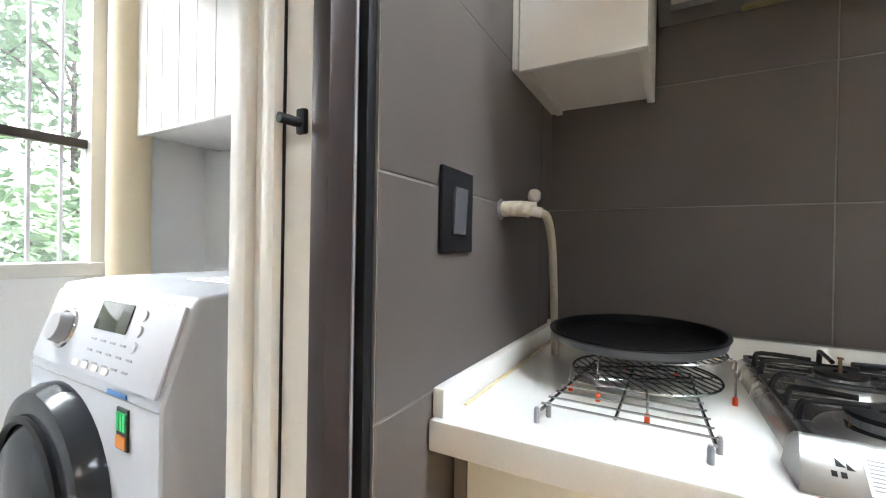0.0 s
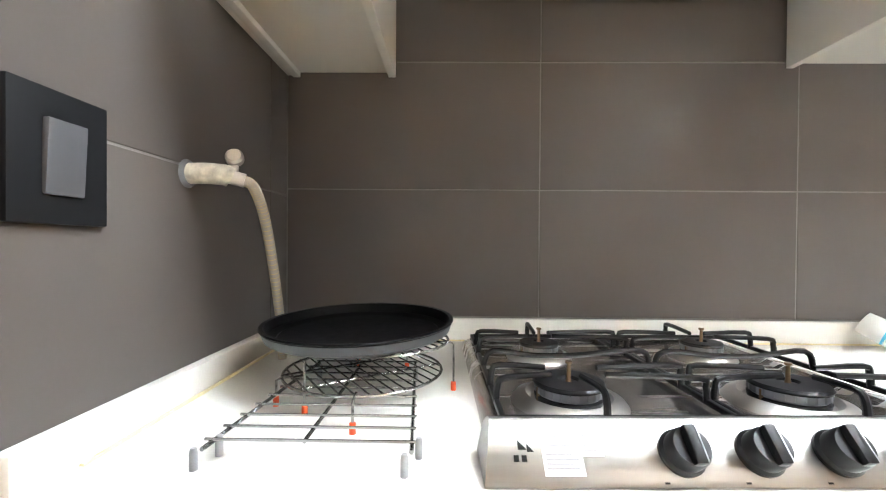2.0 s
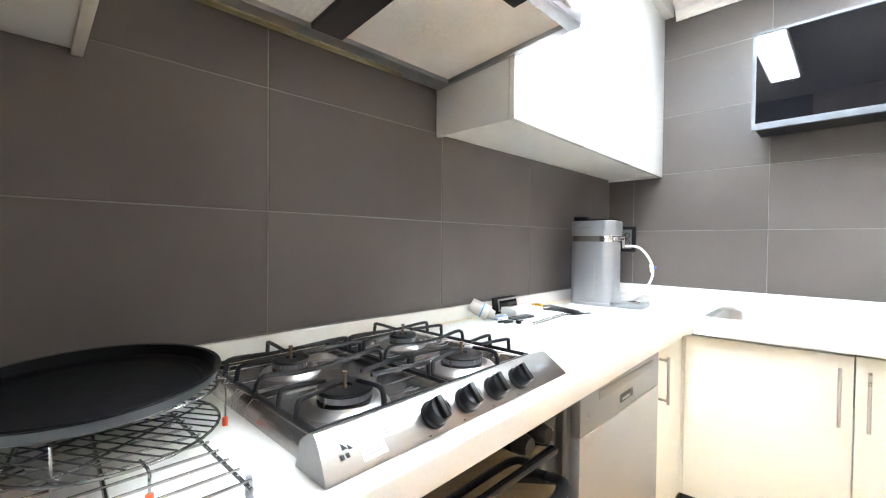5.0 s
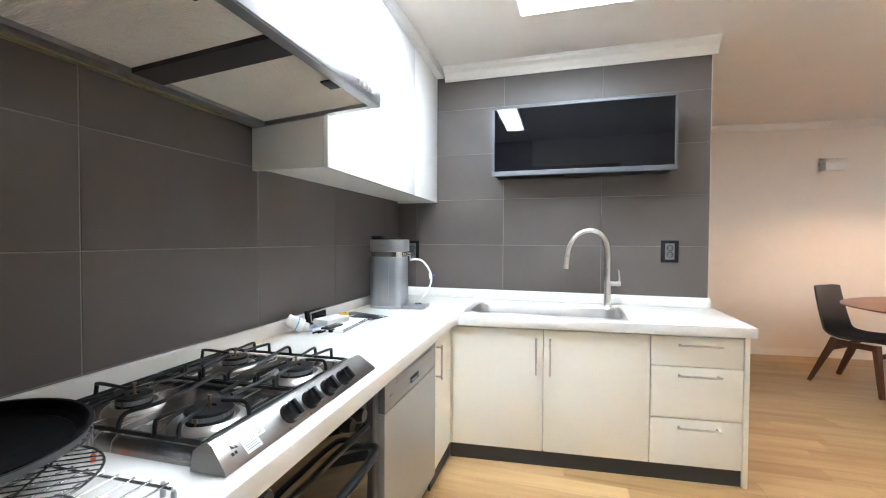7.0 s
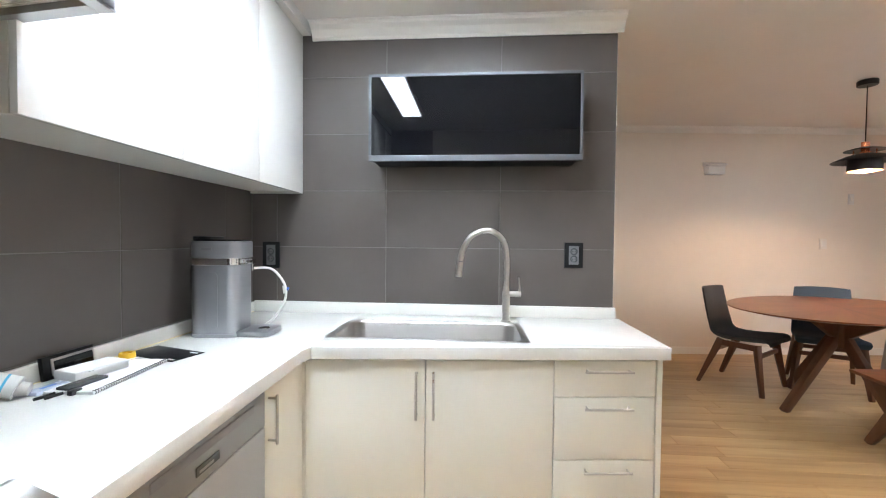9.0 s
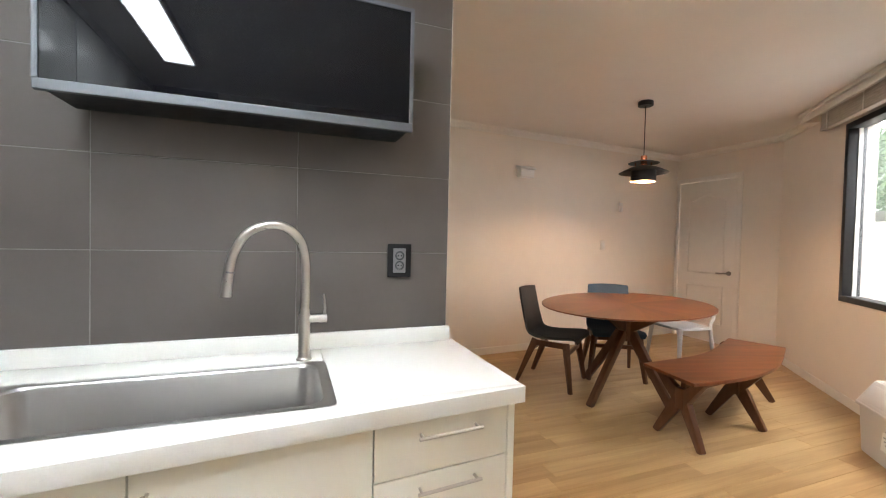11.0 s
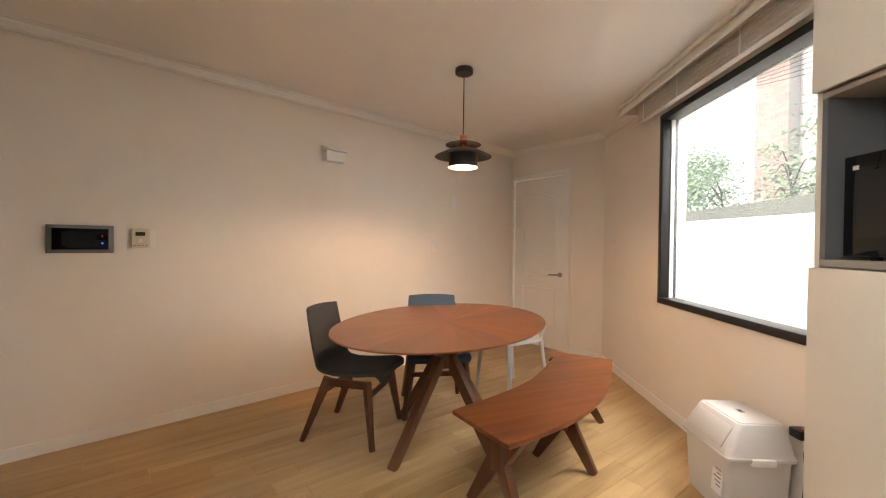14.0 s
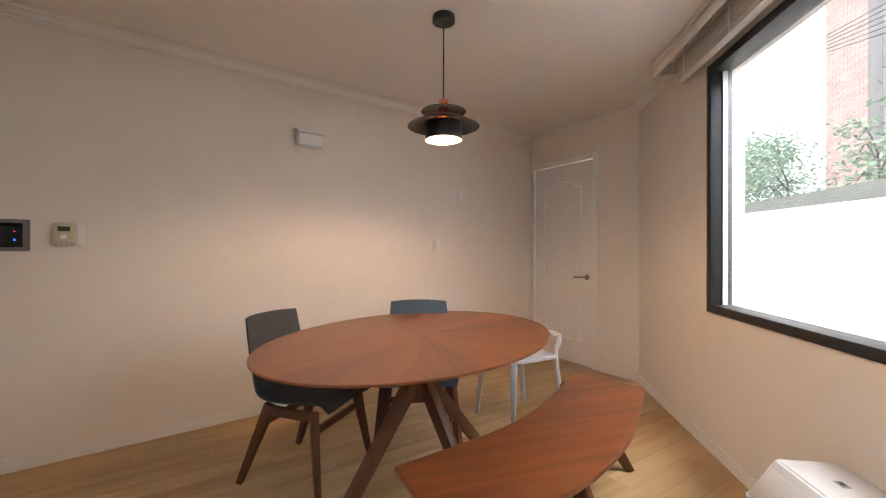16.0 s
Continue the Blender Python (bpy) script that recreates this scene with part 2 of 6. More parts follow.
DARKGREY = mat("dark_grey_plastic", (0.075, 0.08, 0.085), 0.25, noise_scale=12, amount=0.1)
SCREEN = mat("lcd_screen", (0.035, 0.045, 0.03), 0.12, noise_scale=12, amount=0.1)
PANE = glass("window_glass")
LED = glow("led_panel", (0.88, 0.965, 1.04), 42.0)
LEDWARM = glow("warm_led_panel", (1.0, 0.93, 0.86), 24.0)
BULB = glow("bulb", (1.0, 0.76, 0.48), 14.0)
BLUELED = glow("blue_led", (0.03, 0.15, 1.0), 1.6)
REDLED = glow("red_led", (1.0, 0.05, 0.05), 0.35)
BLIND = mat("blind_slats", (0.60, 0.55, 0.49), 0.6, noise_scale=30, amount=0.06)

# ---------------------------------------------------------------- building helpers
WHERE = {}


def thing(name, label, category, m=None, group="", kind=""):
    """A top-level thing: an Empty at its base."""
    ob = new(name)
    m = m or Matrix()
    ob.matrix_basis = m
    ob.empty_display_size = 0.1
    WHERE[ob] = m
    return tagged(ob, label, category, group, kind)


def finish(bm, name, material, smooth=False):
    bmesh.ops.recalc_face_normals(bm, faces=bm.faces)
    me = bpy.data.meshes.new(name)
    bm.to_mesh(me)
    bm.free()
    for m in material if isinstance(material, (list, tuple)) else [material]:
        me.materials.append(m)
    if smooth:
        me.shade_smooth()
        me.set_sharp_from_angle(angle=radians(35))
    return me


def part(name, bm, material, parent, label="", smooth=True, world_space=False):
    """Links a bmesh as one mesh under a thing or a part. world_space: its points are in the world and are moved into the parent's space."""
    me = finish(bm, name, material, smooth)
    m = WHERE[parent]
    if world_space:
        me.transform(m.inverted())
    ob = new(name, me)
    ob.parent = parent
    WHERE[ob] = m
    return tagged(ob, label)


def wpart(name, bm, material, parent, label="", smooth=True):
    return part(name, bm, material, parent, label, smooth, True)


def structure(name, bm, material, label="", category="", smooth=False):
    ob = new(name, finish(bm, name, material, smooth))
    WHERE[ob] = Matrix()
    return tagged(ob, label, category, kind="structure")


def box(*b, bevel=0.0, seg=2, bm=None):
    """A box x0, x1, y0, y1, z0, z1, its edges rounded by bevel."""
    x0, x1, y0, y1, z0, z1 = b
    q = bmesh.new()
    bmesh.ops.create_cube(q, size=1)
    for v in q.verts:
        v.co = ((x0 + x1) / 2 + v.co.x * abs(x1 - x0), (y0 + y1) / 2 + v.co.y * abs(y1 - y0), (z0 + z1) / 2 + v.co.z * abs(z1 - z0))
    if bevel:
        bmesh.ops.bevel(q, geom=q.edges[:], offset=bevel, segments=seg, profile=0.6, affect="EDGES")
    return merge(q, bm)


def merge(q, bm):
    if bm is None:
        return q
    me = bpy.data.meshes.new("tmp")
    q.to_mesh(me)
    q.free()
    bm.from_mesh(me)
    bpy.data.meshes.remove(me)
    return bm


def moved(bm, m):
    bmesh.ops.transform(bm, matrix=m, verts=bm.verts)
    return bm


def lathe(profile, seg=32, bm=None, centre=(0, 0, 0), sx=1.0, sy=1.0):
    """Turns a profile of (radius, z) round the z axis."""
    q = bmesh.new()
    rings = []
    for r, z in profile:
        if r < 1e-6:
            rings.append([q.verts.new((centre[0], centre[1], centre[2] + z))])
        else:
            rings.append([q.verts.new((centre[0] + sx * r * math.cos(2 * math.pi * i / seg), centre[1] + sy * r * math.sin(2 * math.pi * i / seg), centre[2] + z)) for i in range(seg)])
    for a, b in zip(rings, rings[1:]):
        for i in range(seg):
            j = (i + 1) % seg
            f = [a[i % len(a)], a[j % len(a)], b[j % len(b)], b[i % len(b)]]
            f = list(dict.fromkeys(f))
            if len(f) > 2:
                q.faces.new(f)
    return merge(q, bm)


def smooth_line(points, n=8):
    """A smooth line through the points (Catmull-Rom)."""
    p = [Vector(a) for a in points]
    out = []
    for i in range(len(p) - 1):
        a, b, c, d = p[max(i - 1, 0)], p[i], p[i + 1], p[min(i + 2, len(p) - 1)]
        for k in range(n):
            t = k / n
            out.append(0.5 * ((2 * b) + (c - a) * t + (2 * a - 5 * b + 4 * c - d) * t * t + (3 * b - a - 3 * c + d) * t * t * t))
    return out + [p[-1]]


def tube(points, r, seg=8, bm=None, smooth=0, r2=None, flat=1.0):
    """A round bar along a line, its radius going from r to r2."""
    p = smooth_line(points, smooth) if smooth else [Vector(a) for a in points]
    q = bmesh.new()
    rings = []
    side = None
    for i, c in enumerate(p):
        d = (p[min(i + 1, len(p) - 1)] - p[max(i - 1, 0)]).normalized()
        if side is None:
            side = d.cross(Vector((0, 0, 1)) if abs(d.z) < 0.9 else Vector((1, 0, 0))).normalized()
        else:
            side = (side - d * side.dot(d)).normalized()
        up = d.cross(side)
        rad = r + ((r2 if r2 is not None else r) - r) * i / max(1, len(p) - 1)
        rings.append([q.verts.new(c + rad * (math.cos(2 * math.pi * k / seg) * side + flat * math.sin(2 * math.pi * k / seg) * up)) for k in range(seg)])
    for a, b in zip(rings, rings[1:]):
        for k in range(seg):
            q.faces.new((a[k], a[(k + 1) % seg], b[(k + 1) % seg], b[k]))
    q.faces.new(rings[0])
    q.faces.new(rings[-1])
    return merge(q, bm)


def bar(a, b, w, d, w2=None, d2=None, up=(0, 0, 1), bevel=0.004, bm=None):
    """A squared bar from a to b, w by d thick at a and w2 by d2 at b."""
    a, b = Vector(a), Vector(b)
    z = (b - a).normalized()
    x = Vector(up).cross(z)
    if x.length < 1e-3:
        x = Vector((1, 0, 0))
    x.normalize()
    y = z.cross(x)
    q = bmesh.new()
    rings = []
    for c, ww, dd in ((a, w, d), (b, w2 or w, d2 or d)):
        rings.append([q.verts.new(c + x * ww / 2 * i + y * dd / 2 * j) for i, j in ((-1, -1), (1, -1), (1, 1), (-1, 1))])
    for k in range(4):
        q.faces.new((rings[0][k], rings[0][(k + 1) % 4], rings[1][(k + 1) % 4], rings[1][k]))
    q.faces.new(rings[0][::-1])
    q.faces.new(rings[1])
    if bevel:
        bmesh.ops.bevel(q, geom=q.edges[:], offset=bevel, segments=2, profile=0.6, affect="EDGES")
    return merge(q, bm)


def prism(outline, z0, z1, bevel=0.0, bm=None, seg=2):
    """A flat outline of (x, y) given thickness from z0 to z1."""
    q = bmesh.new()
    f = q.faces.new([q.verts.new((x, y, z0)) for x, y in outline])
    r = bmesh.ops.extrude_face_region(q, geom=[f])
    bmesh.ops.translate(q, verts=[v for v in r["geom"] if isinstance(v, bmesh.types.BMVert)], vec=(0, 0, z1 - z0))
    if bevel:
        bmesh.ops.recalc_face_normals(q, faces=q.faces)
        flat = [e for e in q.edges if len(e.link_faces) == 2 and e.calc_face_angle(0) > 0.6]
        bmesh.ops.bevel(q, geom=flat, offset=bevel, segments=seg, profile=0.6, affect="EDGES")
    return merge(q, bm)


def rounded(w, h, r, n=5):
    """The outline of a rounded rectangle round the origin."""
    out = []
    for cx, cy, a0 in ((w / 2 - r, h / 2 - r, 0), (-w / 2 + r, h / 2 - r, 90), (-w / 2 + r, -h / 2 + r, 180), (w / 2 - r, -h / 2 + r, 270)):
        for k in range(n + 1):
            a = radians(a0 + 90 * k / n)
            out.append((cx + r * math.cos(a), cy + r * math.sin(a)))
    return out


def rim(outlines, bm=None, cap=True):
    """A skin through outlines of (x, y) with heights: [(outline, z), ...]."""
    q = bmesh.new()
    rings = [[q.verts.new((x, y, z)) for x, y in o] for o, z in outlines]
    for a, b in zip(rings, rings[1:]):
        for k in range(len(a)):
            q.faces.new((a[k], a[(k + 1) % len(a)], b[(k + 1) % len(a)], b[k]))
    if cap:
        q.faces.new(rings[-1])
    return merge(q, bm)


def along(a, b):
    """A frame whose x runs from a to b on the floor, with -y to the right of that way."""
    d = (b - a).normalized()
    return Matrix(((d.x, -d.y, 0, a.x), (d.y, d.x, 0, a.y), (0, 0, 1, 0), (0, 0, 0, 1)))


# ---------------------------------------------------------------- shell
HOUSE = [(-1.5, 1.6), (6.6, 1.6), (6.6, -6.5), (3.84, -6.5), (-0.853, -2.455), (-1.5, -2.05)]
structure("floor", prism(HOUSE, -0.12, -0.012), mat("floor_base", (0.20, 0.13, 0.06), 0.6, noise_scale=20, amount=0.1), "bed under the oak floor planks", "floor")
structure("ceiling", prism(HOUSE, CEIL, CEIL + 0.12), CEILING, "warm white papered ceiling", "ceiling")
# cooker wall, tiled wall beside the door, sink wall: plaster cores, tiles are laid on them further down
structure("wall_cooker", box(-0.13, SINK_X + 0.16, 0.0012, 0.16, 0, CEIL), GROUT, "wall behind the cooker, grey tile joints", "wall")
structure("wall_utility", box(-0.13, -0.0012, LEFT_END, 0.001, 0, CEIL), GROUT, "short wall beside the utility door", "wall")
structure("wall_sink", box(SINK_X + 0.0012, SINK_X + 0.15, SINK_END, 0.001, 0, CEIL), GROUT, "wall behind the sink", "wall")
structure("wall_sink_end", box(SINK_X + 0.001, SINK_X + 0.15, SINK_END - 0.003, SINK_END, 0, CEIL), PLASTER, "papered end of the sink wall", "wall")
# wall over and past the utility door, and behind the walker
structure("wall_utility_head", box(-0.13, 0, -1.80, LEFT_END, 2.08, CEIL), PLASTER, "papered wall over the utility door", "wall")
structure("wall_utility_side", box(-0.13, 0, -4.2, -1.80, 0, CEIL), PLASTER, "papered wall past the utility door", "wall")
# dining walls
d_far = (FAR_B - FAR_A).normalized()
m_far = along(FAR_A - d_far * 3.2, FAR_B)
far_len = (FAR_B - FAR_A).length + 3.2
structure("wall_dining", moved(box(0, far_len + 0.1, 0, 0.15, 0, CEIL), m_far), PLASTER, "warm white papered long dining wall", "wall")
structure("wall_hall", box(SINK_X + 0.15, 5.0, 1.2, 1.35, 0, CEIL), PLASTER, "papered wall closing the hall", "wall")
# wall with the white door, with its opening
DX0, DX1, DH = 4.36, 5.17, 2.03
bm = box(3.7, DX0, DOOR_Y - 0.15, DOOR_Y, 0, CEIL)
box(DX1, 5.3, DOOR_Y - 0.15, DOOR_Y, 0, CEIL, bm=bm)
box(DX0, DX1, DOOR_Y - 0.15, DOOR_Y, DH, CEIL, bm=bm)
structure("wall_door", bm, PLASTER, "warm white papered wall round the door", "wall")
# slanting wall with the window opening
W0, W1, WZ0, WZ1 = -1.62, 0.04, 0.79, 2.19
bm = box(W1, 1.32, 0, 0.19, 0, CEIL)
box(W0, W1, 0, 0.19, 0, WZ0, bm=bm)
box(W0, W1, 0, 0.19, WZ1, CEIL, bm=bm)
box(-4.9, W0, 0, 0.16, 0, CEIL, bm=bm)
structure("wall_window", moved(bm, WALL_M), PLASTER, "warm white papered wall with the big window", "wall")

# ---------------------------------------------------------------- utility room
UW = -1.36  # wall with the barred window
UTILW = mat("white_wall_paint", (0.84, 0.84, 0.82), 0.7, noise_scale=6, amount=0.03, big=0.03, bump=0.1, bump_scale=120)
structure("wall_utility_north", box(UW - 0.12, -0.13, -0.22, -0.10, 0, CEIL), UTILW, "white painted utility room wall", "wall")
structure("wall_utility_south", box(UW - 0.12, -0.13, -2.05, -1.95, 0, CEIL), UTILW, "white painted utility room wall", "wall")
bm = box(UW - 0.12, UW, -0.55, -0.22, 0, CEIL)
box(UW - 0.12, UW, -1.95, -1.80, 0, CEIL, bm=bm)
box(UW - 0.12, UW, -1.80, -0.55, 0, 0.92, bm=bm)
box(UW - 0.12, UW, -1.80, -0.55, 2.1, CEIL, bm=bm)
mat("cream_paint", (0.70, 0.60, 0.42), 0.6, noise_scale=8, amount=0.06)
structure("wall_utility_west", bm, UTILW, "white painted wall round the barred window", "wall")

window_2 = thing("window_2", "ivory framed utility window with security bars", "window", pose(UW - 0.06, -1.175, 0.92), kind="structure")
bm = box(UW - 0.10, UW + 0.01, -1.80, -0.55, 0.92, 0.965, bevel=0.004)
box(UW - 0.10, UW - 0.02, -1.80, -1.76, 0.965, 2.06, bm=bm)
box(UW - 0.10, UW - 0.02, -0.59, -0.55, 0.965, 2.06, bm=bm)
box(UW - 0.10, UW - 0.02, -1.80, -0.55, 2.06, 2.1, bm=bm)
wpart("window_frame", bm, UPVC, window_2, smooth=False)
wpart("window_rail", box(UW - 0.075, UW - 0.045, -1.76, -0.59, 1.345, 1.375, bevel=0.003), BROWNMETAL, window_2, "grey metal rail")
for i in range(15):
    y = -0.64 - 0.08 * i
    wpart("security_bar", box(UW - 0.115, UW - 0.10, y - 0.005, y + 0.005, 0.9, 2.12, bevel=0.002), LIGHTGREY, window_2)
pane = wpart("pane", box(UW - 0.065, UW - 0.061, -1.76, -0.59, 0.965, 2.06), PANE, window_2, smooth=False)
pane.visible_shadow = False

column = structure("wall_pipe_column", tube([(UW + 0.065, -0.515, 0), (UW + 0.065, -0.515, CEIL)], 0.062, 24), bpy.data.materials["cream_paint"], "cream painted drain pipe in the corner", "pipe", True)

# washing machine, facing the way past the door
wm = thing("washing_machine", "white front-loading washing machine with dark grey door", "washing machine", pose(-0.69, -0.57, 0))
WX0, WX1, WF, WB, WT = -0.985, -0.420, -0.865, -0.26, 0.945
side = [(WF + 0.02, 0.03), (WB, 0.03), (WB, WT), (WF + 0.17, WT), (WF + 0.08, WT - 0.01), (WF + 0.02, WT - 0.19)]
bm = prism([(-y, z) for y, z in side], WX0, WX1, bevel=0.012, seg=3)
moved(bm, Matrix(((0, 0, 1, 0), (-1, 0, 0, 0), (0, 1, 0, 0), (0, 0, 0, 1))))
wpart("body", bm, WASHER, wm)
tilt = math.atan2(0.18, 0.06)
m_panel = Matrix.Translation(((WX0 + WX1) / 2, WF + 0.05, WT - 0.10)) @ pose(0, 0, 0, math.degrees(tilt))
panel = wpart("control_panel", moved(box(-0.268, 0.268, -0.082, 0.078, 0.0, 0.008, bevel=0.004), m_panel), WASHER, wm)
wpart("dial_ring", moved(lathe([(0.034, 0.008), (0.036, 0.014), (0.043, 0.013), (0.045, 0.008)], 32, centre=(-0.15, -0.005, 0)), m_panel), CHROME, wm, "bright ring round the knob")
wpart("programme_dial", moved(lathe([(0, 0.034), (0.028, 0.034), (0.032, 0.028), (0.034, 0.008), (0, 0.008)], 28, centre=(-0.15, -0.005, 0)), m_panel), GREYP, wm, "chrome-grey turning knob")
wpart("display", moved(box(-0.025, 0.105, 0.008, 0.066, 0.008, 0.011, bevel=0.002), m_panel), SCREEN, wm, "dark liquid-crystal display")
for i in range(5):
    for k in range(3):
        wpart("button_print", moved(box(-0.02 + 0.04 * i, 0.0 + 0.04 * i, -0.014 - 0.022 * k, -0.010 - 0.022 * k, 0.008, 0.0095), m_panel), INK, wm, smooth=False)
for k in range(3):
    wpart("button", moved(lathe([(0, 0.012), (0.010, 0.012), (0.011, 0.008), (0, 0.008)], 16, centre=(0.15 + 0.0 * k, 0.05 - 0.03 * k, 0)), m_panel), WASHER, wm)
m_door = Matrix.Translation((-0.80, WF + 0.02, 0.515)) @ pose(0, 0, 0, 90)
wpart("door", moved(lathe([(0.222, 0), (0.222, 0.02), (0.208, 0.045), (0.17, 0.055), (0.15, 0.05), (0.12, 0.07), (0, 0.085)], 48), m_door), mat("door_grey", (0.022, 0.025, 0.03), 0.18, noise_scale=6, amount=0.1), wm, "dark grey round door")
wpart("door_trim", moved(lathe([(0.165, 0.052), (0.168, 0.062), (0.158, 0.066), (0.15, 0.058)], 48), m_door), BLACK, wm)
wpart("door_handle", moved(box(0.17, 0.205, -0.06, 0.06, 0.04, 0.06, bevel=0.01), m_door), CHROME, wm)
for k in range(4):
    wpart("key", moved(prism(rounded(0.026, 0.013, 0.005), 0.008, 0.0105), m_panel @ Matrix.Translation((-0.045 + 0.042 * k, -0.064, 0))), LIGHTGREY, wm)
wpart("maker_mark", box(-0.60, -0.53, WF + 0.0165, WF + 0.0195, 0.752, 0.760), mat("blue_mark", (0.10, 0.25, 0.55), 0.4), wm, smooth=False)
wpart("front_seam", box(WX0 + 0.02, WX1 - 0.004, WF + 0.0175, WF + 0.0195, 0.7485, 0.7505), GREYP, wm, smooth=False)
wpart("energy_label", box(-0.560, -0.520, WF + 0.016, WF + 0.0195, 0.66, 0.735), mat("label_black", (0.03, 0.03, 0.03), 0.4), wm, "black sticker with green figures")
for k in range(3):
    wpart("label_figure", box(-0.555 + 0.0115 * k, -0.547 + 0.0115 * k, WF + 0.013, WF + 0.0165, 0.695, 0.728), mat("label_green", (0.04, 0.55, 0.16), 0.4), wm)
wpart("label_band", box(-0.557, -0.523, WF + 0.013, WF + 0.0165, 0.664, 0.686), mat("label_orange", (0.7, 0.25, 0.05), 0.4), wm)
wpart("lid_notice", box(-0.72, -0.50, -0.64, -0.45, WT, WT + 0.002), PAPER, wm, "printed notice on the lid", smooth=False)
for k in range(6):
    wpart("notice_line", box(-0.71, -0.52 - 0.02 * (k % 3), -0.63 + 0.03 * k, -0.618 + 0.03 * k, WT + 0.002, WT + 0.003), INK, wm, smooth=False)
for sx in (WX0 + 0.06, WX1 - 0.06):
    for sy in (WF + 0.08, WB - 0.06):
        wpart("foot", lathe([(0, 0), (0.022, 0), (0.022, 0.025), (0.012, 0.032), (0, 0.032)], 16, centre=(sx, sy, 0)), BLACK, wm)

uc = thing("utility_cabinet", "white grooved wall cabinet over the washing machine", "cabinet", pose(-0.75, -0.37, 1.40))
wpart("body", box(-1.27, -0.16, -0.50, -0.22, 1.40, 2.2, bevel=0.003), GLOSS, uc)
for i in range(2):
    d = wpart("door", box(-1.27 + 0.555 * i, -0.72 + 0.555 * i, -0.522, -0.502, 1.385, 2.2, bevel=0.003), GLOSS, uc)
    for k in range(1, 6):
        x = -1.27 + 0.555 * i + 0.0925 * k
        wpart("groove", box(x - 0.0012, x + 0.0012, -0.5235, -0.5215, 1.39, 2.19), CABINET, uc, smooth=False)

# door frame between kitchen and utility room
df = thing("door_1", "dark brown metal door frame with ivory sliding door", "door", pose(-0.05, -1.36, 0), kind="structure")
wpart("jamb", box(-0.047, -0.018, -0.876, LEFT_END - 0.004, 0, 2.08, bevel=0.004), BROWNMETAL, df, "dark brown metal jamb")
wpart("jamb_edge", box(-0.030, -0.004, -0.828, LEFT_END - 0.001, 0, 2.08, bevel=0.003), BLACKM, df)
wpart("jamb_seal", box(-0.019, -0.0155, -0.836, -0.832, 0, 2.08, bevel=0.001), GREYP, df)
wpart("jamb", box(-0.047, -0.018, -1.80, -1.74, 0, 2.08, bevel=0.004), BROWNMETAL, df)
wpart("head", box(-0.047, -0.018, -1.74, -0.876, 2.03, 2.08, bevel=0.004), BROWNMETAL, df)
bm = box(-0.097, -0.049, -0.871, -0.815, 0, 2.06, bevel=0.004)
box(-0.122, -0.097, -0.886, -0.815, 0, 2.06, bevel=0.007, bm=bm)
box(-0.145, -0.122, -0.876, -0.815, 0, 2.06, bevel=0.005, bm=bm)
box(-0.172, -0.145, -0.889, -0.815, 0, 2.06, bevel=0.008, bm=bm)
box(-0.198, -0.172, -0.876, -0.815, 0, 2.06, bevel=0.006, bm=bm)
wpart("sliding_leaf", bm, UPVC, df, "ivory plastic sliding door edge")
wpart("leaf_groove", box(-0.0975, -0.0945, -0.8735, -0.866, 0, 2.05), BLACKM, df, smooth=False)
wpart("latch", box(-0.070, -0.056, -0.878, -0.870, 1.165, 1.195, bevel=0.003), BLACKM, df, "grey metal latch")
wpart("latch_bolt", tube([(-0.064, -0.874, 1.178), (-0.068, -0.903, 1.178)], 0.006, 12), BLACKM, df)

# ---------------------------------------------------------------- worktop and base cabinets
worktop = thing("worktop", "white speckled solid-surface worktop with upstand", "worktop", pose(1.3, -0.35, CT - 0.055))
SX0, SX1, SY0, SY1 = 2.148, 2.535, -1.505, -0.645   # sink opening
TH = 0.048
SLANT = -0.092   # the sink run's front is not square to its wall


def run_x(y, off=0.0):
    """The front of the worktop on the sink side at y."""
    return FRONT_X - 0.005 + SLANT * (y + 1.3) + off


def slanted(ob):
    """Leans the parts of a cabinet of the sink run with its front."""
    for o in [ob] + list(ob.children_recursive):
        if o.type == "MESH":
            for v in o.data.vertices:
                v.co.x += SLANT * (v.co.y + WHERE[o].translation.y + 1.3)


END_Y = SINK_END - 0.03
bm = prism([(0.002, -0.002), (0.002, -0.683), (run_x(-0.62) - 0.05, -0.632), (run_x(-0.645), -0.645), (SINK_X - 0.002, -0.645), (SINK_X - 0.002, -0.002)], CT - TH, CT, bevel=0.005)
wpart("slab", bm, WORKTOP, worktop)
wpart("slab", prism([(run_x(SY1), SY1), (run_x(END_Y), END_Y), (SX0, END_Y), (SX0, SY1)], CT - TH, CT, bevel=0.0012), WORKTOP, worktop)
wpart("slab", box(SX0, SINK_X - 0.002, END_Y, SY0, CT - TH, CT, bevel=0.0012), WORKTOP, worktop)
wpart("slab", box(SX1, SINK_X - 0.002, SY0, SY1, CT - TH, CT, bevel=0.0012), WORKTOP, worktop)
wpart("upstand", box(0.004, SINK_X - 0.004, -0.022, -0.002, CT, CT + 0.054, bevel=0.004), WORKTOP, worktop)
wpart("upstand", box(0.002, 0.022, -0.672, -0.024, CT, CT + 0.045, bevel=0.004), WORKTOP, worktop)
wpart("upstand", box(SINK_X - 0.022, SINK_X - 0.002, SINK_END - 0.01, -0.024, CT, CT + 0.062, bevel=0.004), WORKTOP, worktop)
SEAL = mat("yellowed_sealant", (0.66, 0.57, 0.34), 0.4, noise_scale=9, amount=0.5)
